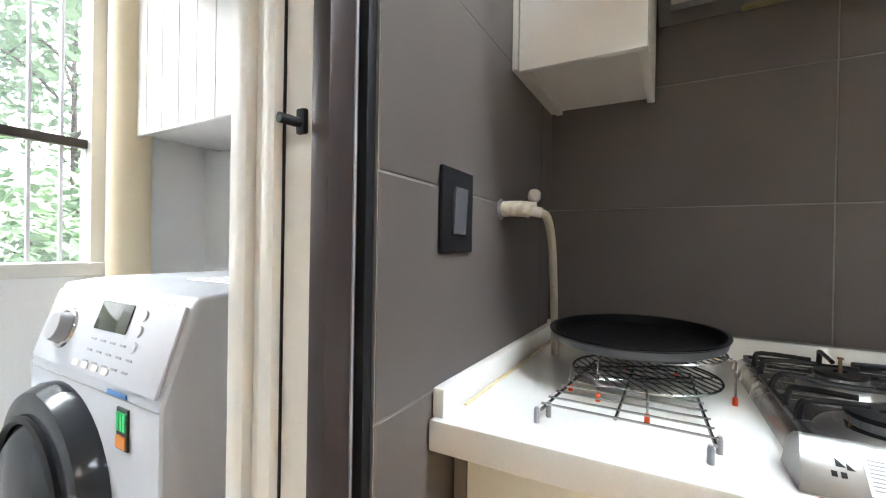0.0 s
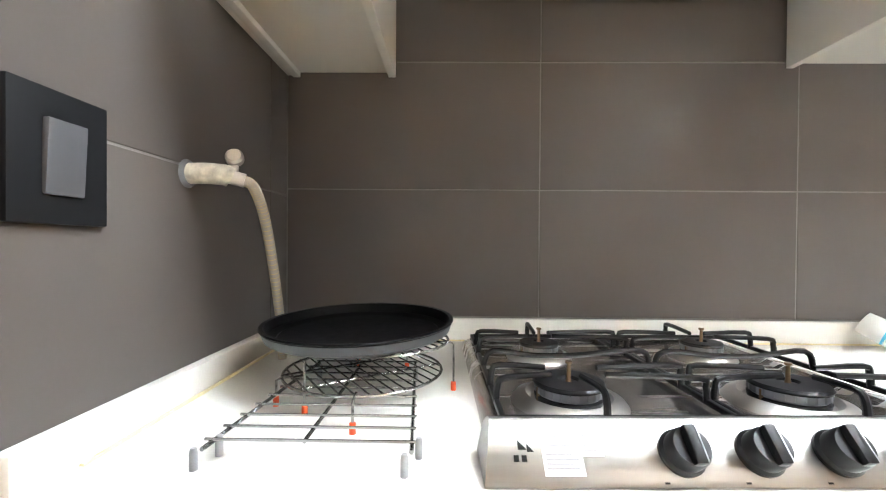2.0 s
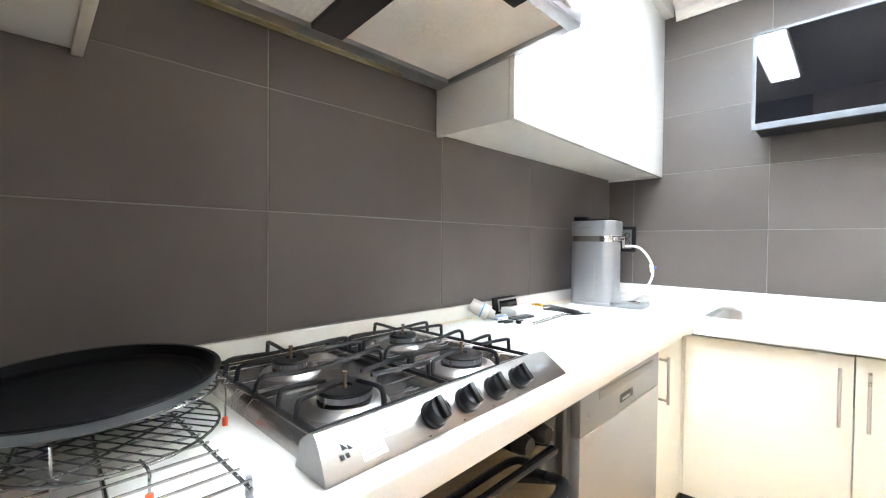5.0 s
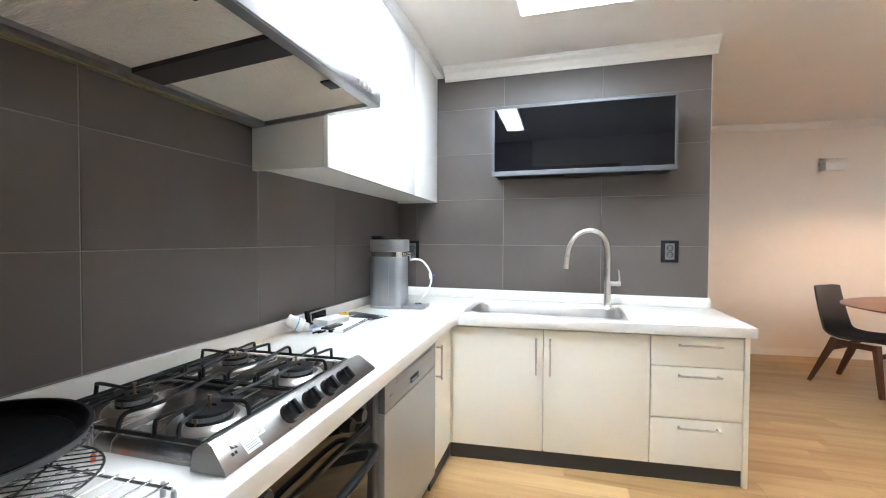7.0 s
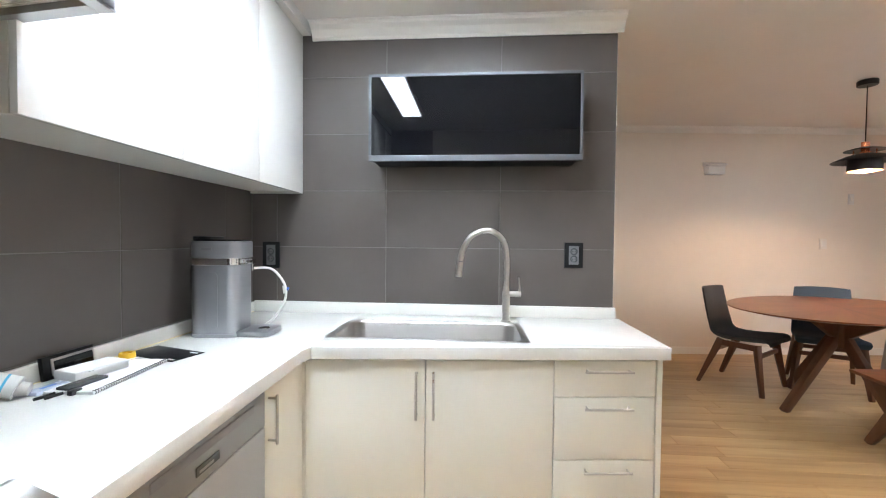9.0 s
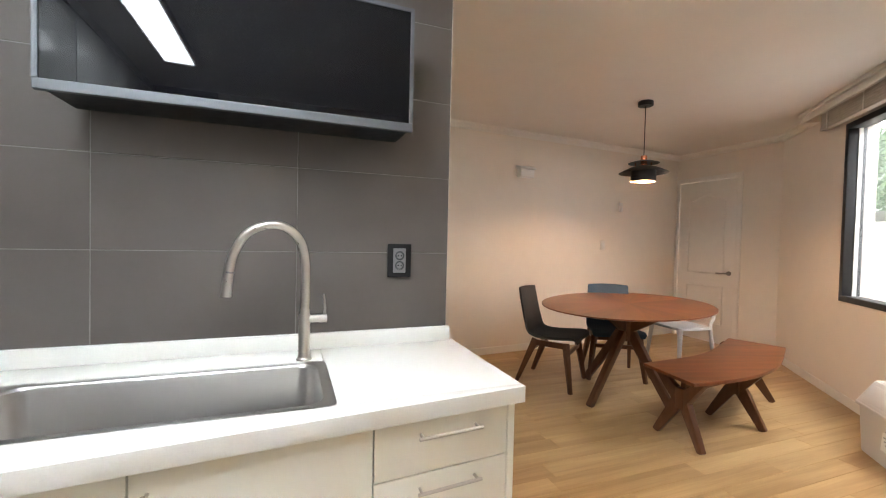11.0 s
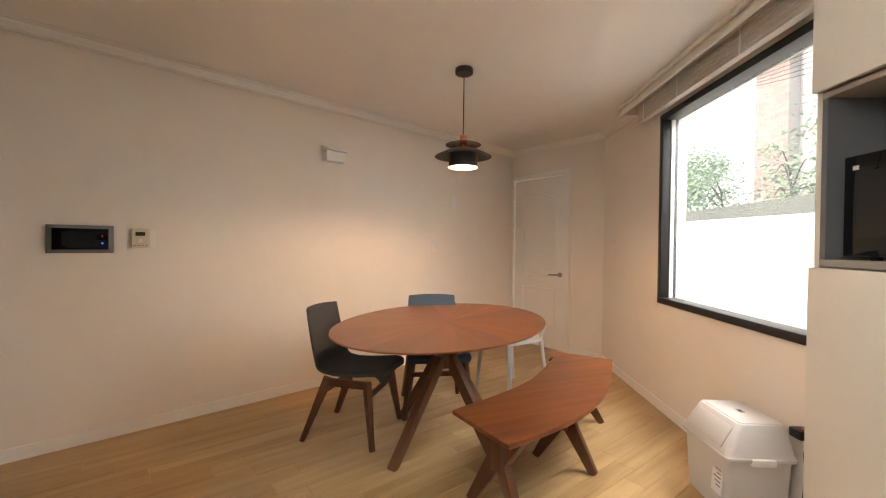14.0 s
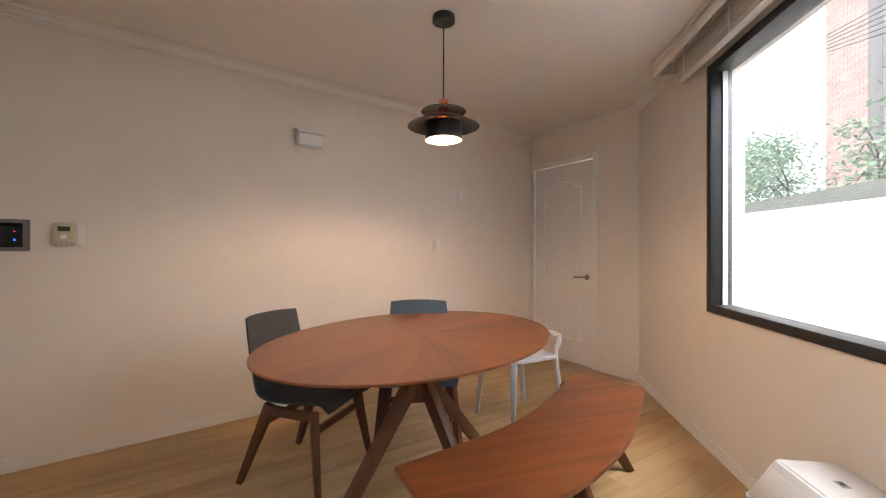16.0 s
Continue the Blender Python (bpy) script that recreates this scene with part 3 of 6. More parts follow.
wpart("sealant", tube([(0.03, -0.026, CT), (SINK_X - 0.03, -0.026, CT)], 0.0035, 6), SEAL, worktop)
wpart("sealant", tube([(0.026, -0.03, CT), (0.026, FRONT_Y + 0.05, CT)], 0.0035, 6), SEAL, worktop)


def pull(name_parent, a, b, out, r=0.005):
    """A bar handle from a to b, standing off by out."""
    a, b, out = Vector(a), Vector(b), Vector(out)
    d = (b - a).normalized() * 0.012
    bm = tube([a + out - d, b + out + d], r, 10)
    tube([a, a + out], r * 0.85, 8, bm=bm)
    tube([b, b + out], r * 0.85, 8, bm=bm)
    return wpart("handle", bm, SATIN, name_parent, "satin nickel bar handle")


DOORX = 2.085
BZ0, BZ1 = 0.082, CT - TH - 0.012
sinkbase = thing("sink_cabinet", "cream two-door sink base cabinet", "cabinet", pose(2.4, -1.1, 0))
wpart("body", box(DOORX + 0.02, SINK_X - 0.09, -1.595, -0.63, 0.06, CT - 0.23), CABINET, sinkbase, smooth=False)
for y0, y1, hy in ((-1.084, -0.612, -1.052), (-1.597, -1.088, -1.120)):
    d = wpart("door", box(DOORX, DOORX + 0.018, y0, y1, BZ0, BZ1, bevel=0.002), CREAM, sinkbase)
    pull(d, (DOORX, hy, 0.50), (DOORX, hy, 0.667), (-0.03, 0, 0))
drawers = thing("drawer_cabinet", "cream three-drawer base cabinet", "cabinet", pose(2.4, -1.81, 0))
wpart("body", box(DOORX + 0.02, SINK_X - 0.09, -2.01, -1.60, 0.06, CT - TH - 0.002), CABINET, drawers, smooth=False)
for z0, z1 in ((0.571, BZ1), (0.315, 0.567), (BZ0, 0.311)):
    d = wpart("drawer_front", box(DOORX, DOORX + 0.018, -2.008, -1.601, z0, z1, bevel=0.002), CREAM, drawers)
    hz = z1 - 0.038
    pull(d, (DOORX, -1.90, hz), (DOORX, -1.73, hz), (-0.028, 0, 0))
wpart("end_panel", box(DOORX - 0.004, SINK_X - 0.072, -2.034, -2.012, 0, CT - TH - 0.001, bevel=0.002), CREAM, drawers)
slanted(sinkbase)
slanted(drawers)
cornerc = thing("corner_cabinet", "cream narrow corner base cabinet", "cabinet", pose(1.85, -0.4, 0))
CY = -0.602
wpart("body", box(1.715, 1.985, CY + 0.026, -0.03, 0.06, CT - TH - 0.002), CABINET, cornerc, smooth=False)
d = wpart("door", box(1.715, 1.975, CY, CY + 0.018, BZ0, BZ1, bevel=0.002), CREAM, cornerc)
pull(d, (1.748, CY, 0.53), (1.748, CY, 0.67), (0, -0.03, 0))
wpart("filler", box(1.978, 2.020, CY + 0.002, CY + 0.018, BZ0, BZ1), CREAM, cornerc, smooth=False)
wpart("filler", box(2.0215, 2.036, -0.6105, CY + 0.018, BZ0, BZ1), CREAM, cornerc, smooth=False)
leftc = thing("base_cabinet", "cream base cabinet beside the cooker", "cabinet", pose(0.2, -0.4, 0))
wpart("body", box(0.01, 0.40, CY + 0.026, -0.03, 0.06, CT - TH - 0.002), CABINET, leftc, smooth=False)
wpart("door", box(0.03, 0.40, CY, CY + 0.018, BZ0, BZ1, bevel=0.002), CREAM, leftc)
wpart("filler", box(0.004, 0.027, CY + 0.004, CY + 0.018, 0, CT - TH - 0.001), GREIGE, leftc, smooth=False)
bm = prism([(run_x(-0.60, 0.042), -0.60), (run_x(-2.01, 0.042), -2.01), (run_x(-2.01, 0.058), -2.01), (run_x(-0.60, 0.058), -0.60)], 0, 0.081)
box(1.70, run_x(-0.6, 0.04), CY + 0.012, CY + 0.024, 0, 0.081, bm=bm)
box(0.03, 0.42, CY + 0.012, CY + 0.024, 0, 0.081, bm=bm)
structure("kick_board", bm, KICK, "black plinth board under the base cabinets", "plinth")

# dishwasher
dw = thing("dishwasher", "stainless steel built-in dishwasher", "dishwasher", pose(1.33, -0.35, 0))
DX_A, DX_B = 1.135, 1.705
wpart("body", box(DX_A - 0.005, DX_B, CY + 0.03, -0.05, 0.02, CT - TH - 0.004), GREYP, dw, smooth=False)
wpart("door", box(DX_A, DX_B - 0.003, CY - 0.012, CY + 0.028, 0.085, 0.595, bevel=0.004), DISHSTEEL, dw, "brushed steel door")
wpart("control_panel", box(DX_A, DX_B - 0.003, CY - 0.012, CY + 0.028, 0.597, BZ1, bevel=0.004), SILVER, dw)
wpart("grip_slot", box(1.235, 1.635, CY - 0.0145, CY - 0.010, 0.668, 0.692, bevel=0.002), GREYP, dw)
wpart("display", box(1.375, 1.465, CY - 0.0145, CY - 0.010, 0.622, 0.645, bevel=0.001), DARKGREY, dw)
# reflection on the display, modelled as a thin silver bar
wpart("display_glint", box(1.385, 1.44, CY - 0.0150, CY - 0.012, 0.627, 0.634), SILVER, dw, smooth=False)
wpart("marking", box(1.175, 1.205, CY - 0.0137, CY - 0.010, 0.640, 0.646), INK, dw)
wpart("kick", box(DX_A, DX_B - 0.003, CY + 0.03, CY + 0.038, 0.0, 0.08), KICK, dw)
wpart("side_leg", box(1.090, 1.127, CY + 0.005, CY + 0.04, 0, CT - TH - 0.002, bevel=0.012, seg=3), mat("side_support", (0.10, 0.10, 0.105), 0.35, 0.4, noise_scale=20, amount=0.05), dw, "dark grey metal side support")

# oven under the cooker
ov = thing("oven", "black glass built-in gas oven with steel fascia", "oven", pose(0.72, -0.35, 0))
OX0, OX1 = 0.43, 1.06
wpart("body", box(OX0, OX1, CY + 0.04, -0.05, 0.05, CT - TH - 0.01), BLACKM, ov, smooth=False)
wpart("fascia", box(OX0, OX1, CY + 0.01, CY + 0.04, 0.60, CT - TH - 0.01, bevel=0.004), BLACKGLASS, ov)
wpart("door", box(OX0, OX1, CY + 0.01, CY + 0.04, 0.08, 0.59, bevel=0.004), BLACKGLASS, ov, "black glass oven door")
wpart("door_trim", box(OX0, OX1, CY + 0.005, CY + 0.038, 0.585, 0.598, bevel=0.002), BLACK, ov)
wpart("handle", tube([(OX0 + 0.04, CY + 0.01, 0.545), (OX0 + 0.045, CY - 0.035, 0.55), (OX0 + 0.12, CY - 0.055, 0.55), (0.745, CY - 0.062, 0.55), (OX1 - 0.12, CY - 0.055, 0.55), (OX1 - 0.045, CY - 0.035, 0.55), (OX1 - 0.04, CY + 0.01, 0.545)], 0.014, 12, smooth=5, flat=0.7), BLACK, ov)
for x in (0.56, 0.90, 0.97):
    wpart("knob", moved(lathe([(0, 0.032), (0.017, 0.032), (0.021, 0.02), (0.023, 0), (0, 0)], 24), Matrix.Translation((x, CY + 0.01, 0.665)) @ pose(0, 0, 0, 90)), BLACK, ov)

# ---------------------------------------------------------------- wall cabinets, hood
UZ = 1.449


def wall_cabinet(name, label, x0, x1, z0, z1, y1, doors, lip=True):
    c = thing(name, label, "cabinet", pose((x0 + x1) / 2, y1 / 2, z0))
    wpart("bottom_board", box(x0 + 0.018, x1 - 0.018, y1 + 0.02, -0.004, z0 + 0.012, z0 + 0.03), CABINET, c, smooth=False)
    wpart("top_board", box(x0 + 0.018, x1 - 0.018, y1 + 0.02, -0.004, z1 - 0.018, z1), CABINET, c, smooth=False)
    wpart("back_board", box(x0 + 0.018, x1 - 0.018, -0.012, -0.004, z0 + 0.03, z1 - 0.018), CABINET, c, smooth=False)
    for a in (x0, x1 - 0.018):
        wpart("side_board", box(a, a + 0.018, y1 + 0.02, -0.003, z0, z1, bevel=0.0015), CABINET, c)
    w = (x1 - x0) / doors
    for i in range(doors):
        wpart("door", box(x0 + w * i + 0.001, x0 + w * (i + 1) - 0.001, y1, y1 + 0.019, z0, z1, bevel=0.002), GLOSS, c, "glossy white door")
    return c


wall_cabinet("wall_cabinet", "white narrow wall cabinet beside the cooker hood", 0.016, 0.272, 1.425, 2.33, -0.345, 1)
wall_cabinet("wall_cabinet", "white glossy wall cabinet over the worktop", 1.230, SINK_X - 0.004, UZ, 2.33, -0.340, 3)
for o in bpy.data.objects["wall_cabinet.001"].children:
    for v in o.data.vertices:
        if v.co.y + WHERE[o].translation.y < -0.2:
            v.co.y += 0.024 * (v.co.x + WHERE[o].translation.x - 1.23)
wall_cabinet("hood_cabinet", "white glossy wall cabinet over the cooker hood", 0.276, 1.227, 1.78, 2.33, -0.342, 2)
structure("cabinet_filler", box(0.0015, 0.014, -0.345, -0.003, 1.43, 2.33), CABINET, "white filler strip beside the wall cabinet", "trim")
structure("cabinet_cornice", box(0.0, SINK_X - 0.003, -0.35, -0.003, 2.332, CEIL - 0.001), GLOSS, "white strip over the wall cabinets", "trim")

hood = thing("cooker_hood", "grey metal slim cooker hood with mesh filters", "cooker hood", pose(0.75, -0.27, 1.64))
HX0, HX1, HZ = 0.279, 1.245, 1.652
bm = box(HX0, HX1, -0.545, -0.51, HZ, HZ + 0.05, bevel=0.002)
box(HX0, HX0 + 0.025, -0.51, -0.03, HZ, HZ + 0.05, bm=bm)
box(HX1 - 0.03, HX1, -0.51, -0.03, HZ, HZ + 0.05, bm=bm)
box(HX0, HX1, -0.075, -0.012, HZ, HZ + 0.05, bm=bm)
wpart("frame", bm, HOODM, hood, "grey metal frame", smooth=False)
wpart("cross_bar", box(0.71, 0.80, -0.51, -0.075, HZ + 0.001, HZ + 0.05), mat("dark_bronze", (0.035, 0.03, 0.028), 0.4, 0.3, noise_scale=12, amount=0.1), hood, "dark brown middle bar", smooth=False)
wpart("housing", box(HX0 + 0.01, 1.205, -0.34, -0.014, HZ + 0.05, 1.776), HOODM, hood, smooth=False)
wpart("housing", box(HX0, HX1, -0.535, -0.02, HZ + 0.045, HZ + 0.062), HOODM, hood, smooth=False)
for a, b in ((HX0 + 0.027, 0.708), (0.802, HX1 - 0.032)):
    f = wpart("filter", box(a, b, -0.507, -0.078, HZ + 0.012, HZ + 0.03, bevel=0.003), MESHM, hood, "greasy aluminium mesh filter")
    bm = bmesh.new()
    n = int((b - a) / 0.006)
    for i in range(1, n):
        x = a + (b - a) * i / n
        box(x - 0.0011, x + 0.0011, -0.505, -0.08, HZ + 0.0104, HZ + 0.0125, bm=bm)
    tagged(wpart("mesh", bm, MESHM, f, smooth=False), kind="stuff")
    xl = (a + b) / 2 - 0.02
    wpart("filter_latch", box(xl, xl + 0.06, -0.505, -0.465, HZ + 0.006, HZ + 0.014, bevel=0.002), BLACKM, f)
wpart("seal_strip", box(0.45, 1.05, -0.035, -0.013, HZ - 0.004, HZ + 0.002, bevel=0.001), mat("old_tape", (0.20, 0.17, 0.09), 0.6, noise_scale=20, amount=0.3), hood)
wpart("switch_panel", box(HX0, 1.234, -0.551, -0.544, HZ + 0.002, HZ + 0.046, bevel=0.002), HOODM, hood)
for i in range(4):
    wpart("switch", box(1.06 + 0.03 * i, 1.078 + 0.03 * i, -0.560, -0.55, HZ + 0.018, HZ + 0.034, bevel=0.003), SATIN, hood)
# the underside sinks a little towards the wall
for o in hood.children_recursive:
    if o.name.split(".")[0] != "housing":
        for v in o.data.vertices:
            y = v.co.y + WHERE[o].translation.y
            v.co.z -= 0.038 * min(1.0, max(0.0, (y + 0.51) / 0.49))

# flap cabinet with black glass over the sink
sc = thing("flap_cabinet", "black glass flap wall cabinet with silver frame", "cabinet", pose(2.6, -1.265, 1.59))
FX, F0, F1, FZ0, FZ1 = 2.49, -1.792, -0.740, 1.586, 2.018
wpart("body", box(FX + 0.022, SINK_X - 0.002, F0 + 0.006, F1 - 0.006, FZ0 + 0.012, FZ1 - 0.004), BLACKM, sc, smooth=False)
bm = box(FX, FX + 0.02, F0, F1, FZ0, FZ0 + 0.03, bevel=0.003)
box(FX, FX + 0.02, F0, F1, FZ1 - 0.014, FZ1, bevel=0.003, bm=bm)
box(FX, FX + 0.02, F0, F0 + 0.013, FZ0 + 0.03, FZ1 - 0.014, bm=bm)
box(FX, FX + 0.02, F1 - 0.013, F1, FZ0 + 0.03, FZ1 - 0.014, bm=bm)
fl = wpart("flap_frame", bm, mat("aluminium", (0.11, 0.115, 0.125), 0.5, 0.6, noise_scale=20, amount=0.04), sc, "brushed aluminium frame", smooth=False)
wpart("glass", box(FX + 0.004, FX + 0.012, F0 + 0.013, F1 - 0.013, FZ0 + 0.03, FZ1 - 0.014), BLACKGLASS, fl, "black mirror glass", smooth=False)

# kitchen ceiling lights
cl = thing("ceiling_light", "long white flat ceiling light, switched on", "ceiling light", pose(1.45, -0.68, CEIL))
wpart("housing", box(0.68, 1.82, -0.785, -0.585, CEIL - 0.045, CEIL - 0.002, bevel=0.006), WHITEP, cl)
wpart("diffuser", box(0.70, 1.80, -0.77, -0.60, CEIL - 0.051, CEIL - 0.044, bevel=0.003), LED, cl)
cl2 = thing("ceiling_light", "short white flat ceiling light, switched on", "ceiling light", pose(2.015, -1.29, CEIL))
wpart("housing", box(1.885, 2.055, -1.60, -0.95, CEIL - 0.055, CEIL - 0.002, bevel=0.006), WHITEP, cl2)
wpart("diffuser", box(1.90, 2.04, -1.585, -0.965, CEIL - 0.061, CEIL - 0.054, bevel=0.003), LED, cl2)

cl3 = thing("ceiling_light", "short white flat ceiling light before the dining corner, switched on", "ceiling light", pose(2.1, -2.94, CEIL))
wpart("housing", box(1.80, 2.42, -3.03, -2.85, CEIL - 0.055, CEIL - 0.002, bevel=0.006), WHITEP, cl3)
wpart("diffuser", box(1.815, 2.405, -3.015, -2.865, CEIL - 0.061, CEIL - 0.054, bevel=0.003), LEDWARM, cl3)


def cornice(a, b, name="trim_cornice", h=0.062, d=0.055):
    """White stepped moulding under the ceiling from a to b; the room lies to the right of that way."""
    a, b = Vector((*a, 0)), Vector((*b, 0))
    L = (b - a).length
    prof = [(0, -h), (-0.008, -h), (-0.010, -h * 0.82), (-0.018, -h * 0.74), (-0.030, -h * 0.42), (-d * 0.82, -h * 0.26), (-d * 0.86, -h * 0.1), (-d, -h * 0.08), (-d, 0), (0, 0)]
    bm = bmesh.new()
    r = [[bm.verts.new((x, y, CEIL + z - 0.001)) for y, z in prof] for x in (0, L)]
    for k in range(len(prof)):
        bm.faces.new((r[0][k], r[0][(k + 1) % len(prof)], r[1][(k + 1) % len(prof)], r[1][k]))
    bm.faces.new(r[0])
    bm.faces.new(r[1])
    return structure(name, moved(bm, along(a, b)), TRIM, "white moulded cornice", "cornice", False)


cornice((SINK_X, -0.36), (SINK_X, SINK_END - 0.03), h=0.088, d=0.07)
s0 = FAR_A - d_far * 3.2
cornice((s0.x, s0.y), (FAR_B.x - 0.02, FAR_B.y))
cornice((5.2, DOOR_Y), (3.9, DOOR_Y))
wc = [WALL_M @ Vector((s, 0, 0)) for s in (1.24, 0.42)]
cornice((wc[0].x, wc[0].y), (wc[1].x, wc[1].y))


def skirting(a, b, h=0.075):
    a, b = Vector((*a, 0)), Vector((*b, 0))
    L = (b - a).length
    return structure("baseboard", moved(box(0, L, -0.012, -0.0005, 0, h, bevel=0.003), along(a, b)), TRIM, "white baseboard", "baseboard")


skirting((s0.x, s0.y), (FAR_B.x, FAR_B.y))
skirting((4.32, DOOR_Y), (3.95, DOOR_Y))
wc = [WALL_M @ Vector((s, 0, 0)) for s in (1.22, -1.75)]
skirting((wc[0].x, wc[0].y), (wc[1].x, wc[1].y))

# ---------------------------------------------------------------- window and what lies outside
window_1 = thing("window_1", "big fixed window in a black frame", "window", WALL_M @ Matrix.Translation((-0.8, 0.1, WZ0)), kind="structure")


def wl(b, **k):
    return moved(box(*b, **k), WALL_M)


FWD = 0.045
wpart("window_frame", wl((W0, W1, -0.012, 0.10, WZ0, WZ0 + FWD), bevel=0.003), WINFRAME, window_1)
wpart("window_frame", wl((W0, W1, -0.012, 0.10, WZ1 - FWD, WZ1), bevel=0.003), WINFRAME, window_1)
wpart("window_frame", wl((W1 - FWD, W1, -0.012, 0.10, WZ0 + FWD, WZ1 - FWD), bevel=0.003), WINFRAME, window_1)
wpart("window_frame", wl((W0, W0 + FWD, -0.012, 0.10, WZ0 + FWD, WZ1 - FWD), bevel=0.003), WINFRAME, window_1)
wpart("glazing_bead", wl((W1 - FWD - 0.008, W1 - FWD, 0.05, 0.075, WZ0 + FWD, WZ1 - FWD)), WHITEP, window_1, smooth=False)
pane = wpart("pane", wl((W0 + FWD, W1 - FWD, 0.075, 0.08, WZ0 + FWD, WZ1 - FWD)), PANE, window_1, smooth=False)
pane.visible_shadow = False

# curtain box with the raised blind
cb = thing("curtain_box", "white moulded curtain box over the window", "curtain box", WALL_M @ Matrix.Translation((-0.6, -0.1, 2.30)), kind="structure")
wpart("front", wl((-1.76, 0.42, -0.15, -0.135, 2.315, CEIL - 0.001), bevel=0.002), TRIM, cb)
wpart("moulding", wl((-1.76, 0.435, -0.165, -0.15, 2.30, 2.335), bevel=0.005), TRIM, cb)
wpart("moulding", wl((-1.76, 0.435, -0.175, -0.15, CEIL - 0.03, CEIL - 0.002), bevel=0.005), TRIM, cb)
wpart("side", wl((0.42, 0.435, -0.15, -0.002, 2.315, CEIL - 0.001), bevel=0.002), TRIM, cb)
bl = thing("roller_blind", "beige slatted blind, drawn up", "blind", WALL_M @ Matrix.Translation((-0.7, -0.06, 2.2)))
for i in range(13):
    wpart("slat", wl((-1.75, 0.26 - 0.003 * (i % 3), -0.088 + 0.003 * (i % 2), -0.045, 2.214 + 0.0092 * i, 2.2215 + 0.0092 * i), bevel=0.001), BLIND, bl)
wpart("bottom_rail", wl((-1.75, 0.262, -0.090, -0.043, 2.196, 2.212), bevel=0.003), BLIND, bl)
for x in (-1.55, -0.95, -0.35, 0.14):
    wpart("ladder_tape", wl((x, x + 0.012, -0.0925, -0.0895, 2.198, 2.336)), TRIM, bl, smooth=False)
wpart("head_rail", wl((-1.75, 0.27, -0.09, -0.04, 2.335, CEIL - 0.003)), TRIM, bl, smooth=False)

# outside: ground, white garden wall, trees, brick house
structure("ground", moved(box(-60, 60, 0.3, 90, -0.9, -0.6), WALL_M), mat("garden_soil", (0.10, 0.09, 0.06), 0.9, noise_scale=3, amount=0.3), "bare garden ground", "ground")
OUTW = mat("whitewashed_wall", (0.82, 0.82, 0.80), 0.8, noise_scale=2, amount=0.05, big=0.04, bump=0.2, bump_scale=30)
gw = thing("garden_wall", "whitewashed garden wall outside the window", "wall", WALL_M @ Matrix.Translation((-0.5, 2.0, -0.6)))
bm = bmesh.new()
q = [(-7, 1.42), (0.3, 1.52), (16.0, 1.78)]
for (xa, za), (xb, zb) in zip(q, q[1:]):
    v = [bm.verts.new(p) for p in ((xa, 1.6, -0.6), (xb, 1.6, -0.6), (xb, 1.6, zb), (xa, 1.6, za), (xa, 1.85, -0.6), (xb, 1.85, -0.6), (xb, 1.85, zb), (xa, 1.85, za))]
    for f in ((0, 1, 2, 3), (4, 5, 6, 7), (3, 2, 6, 7), (0, 1, 5, 4), (0, 3, 7, 4), (1, 2, 6, 5)):
        bm.faces.new([v[k] for k in f])
wpart("wall", moved(bm, WALL_M), OUTW, gw, smooth=False)
bk = mat("old_concrete", (0.14, 0.15, 0.125), 0.9, noise_scale=6, amount=0.3, bump=0.5, bump_scale=20)
bm = box(-7, 18, 2.3, 2.9, -0.6, 1.80)
gw2 = thing("retaining_wall", "mossy grey retaining wall behind the garden wall", "wall", WALL_M @ Matrix.Translation((-0.5, 2.75, -0.6)))
wpart("wall", moved(bm, WALL_M), bk, gw2, smooth=False)

BRICK = mat("red_brick", (0.50, 0.34, 0.30), 0.85, noise_scale=30, amount=0.15, island=0.15)
MORTAR = mat("mortar", (0.42, 0.40, 0.38), 0.9, noise_scale=30, amount=0.1)
RENDER = mat("pale_render", (0.66, 0.60, 0.57), 0.9, noise_scale=3, amount=0.08, big=0.06, bump=0.3, bump_scale=30)
house = thing("brick_house", "pale rendered house with a red brick pier, behind the trees", "house", WALL_M @ Matrix.Translation((6.0, 7.3, -0.6)))
wpart("wall", wl((0.5, 7.9, 7.3, 10.5, -0.6, 9.0)), RENDER, house, smooth=False)
pier = wpart("pier", wl((7.9, 9.1, 7.02, 10.5, -0.6, 9.4)), MORTAR, house, smooth=False)
bm = bmesh.new()
for r in range(110):
    for c in range(6):
        x = 7.9 + 0.22 * c - (0.11 if r % 2 else 0)
        z = 0.8 + 0.075 * r
        box(max(x, 7.89), min(x + 0.21, 9.11), 7.0, 7.03, z, z + 0.065, bm=bm)
tagged(wpart("brickwork", moved(bm, WALL_M), BRICK, pier, smooth=False), kind="stuff")
wpart("gable", moved(moved(prism([(0, 0), (1.5, 0), (0.75, 0.65)], -0.1, 0.1), pose(0, 0, 0, 90)), WALL_M @ Matrix.Translation((5.2, 6.9, 2.6))), OUTW, house, "whitewashed gable", smooth=False)
wpart("roof", wl((0.3, 9.4, 6.9, 10.8, 9.4, 9.7), bevel=0.02), bk, house)
for i in range(2):
    w = wpart("window", wl((6.42 - 2.4 * i, 5.1 - 2.4 * i, 7.24, 7.31, 3.4, 5.0), bevel=0.01), mat("window_frame_grey", (0.12, 0.16, 0.17), 0.4, noise_scale=10, amount=0.1), house)
    for k in range(2):
        wpart("pane", wl((6.34 - 2.4 * i - 0.64 * k, 5.80 - 2.4 * i - 0.62 * k, 7.23, 7.245, 3.48, 4.92)), mat("teal_glass", (0.03, 0.07, 0.075), 0.1, noise_scale=4, amount=0.2), w, smooth=False)

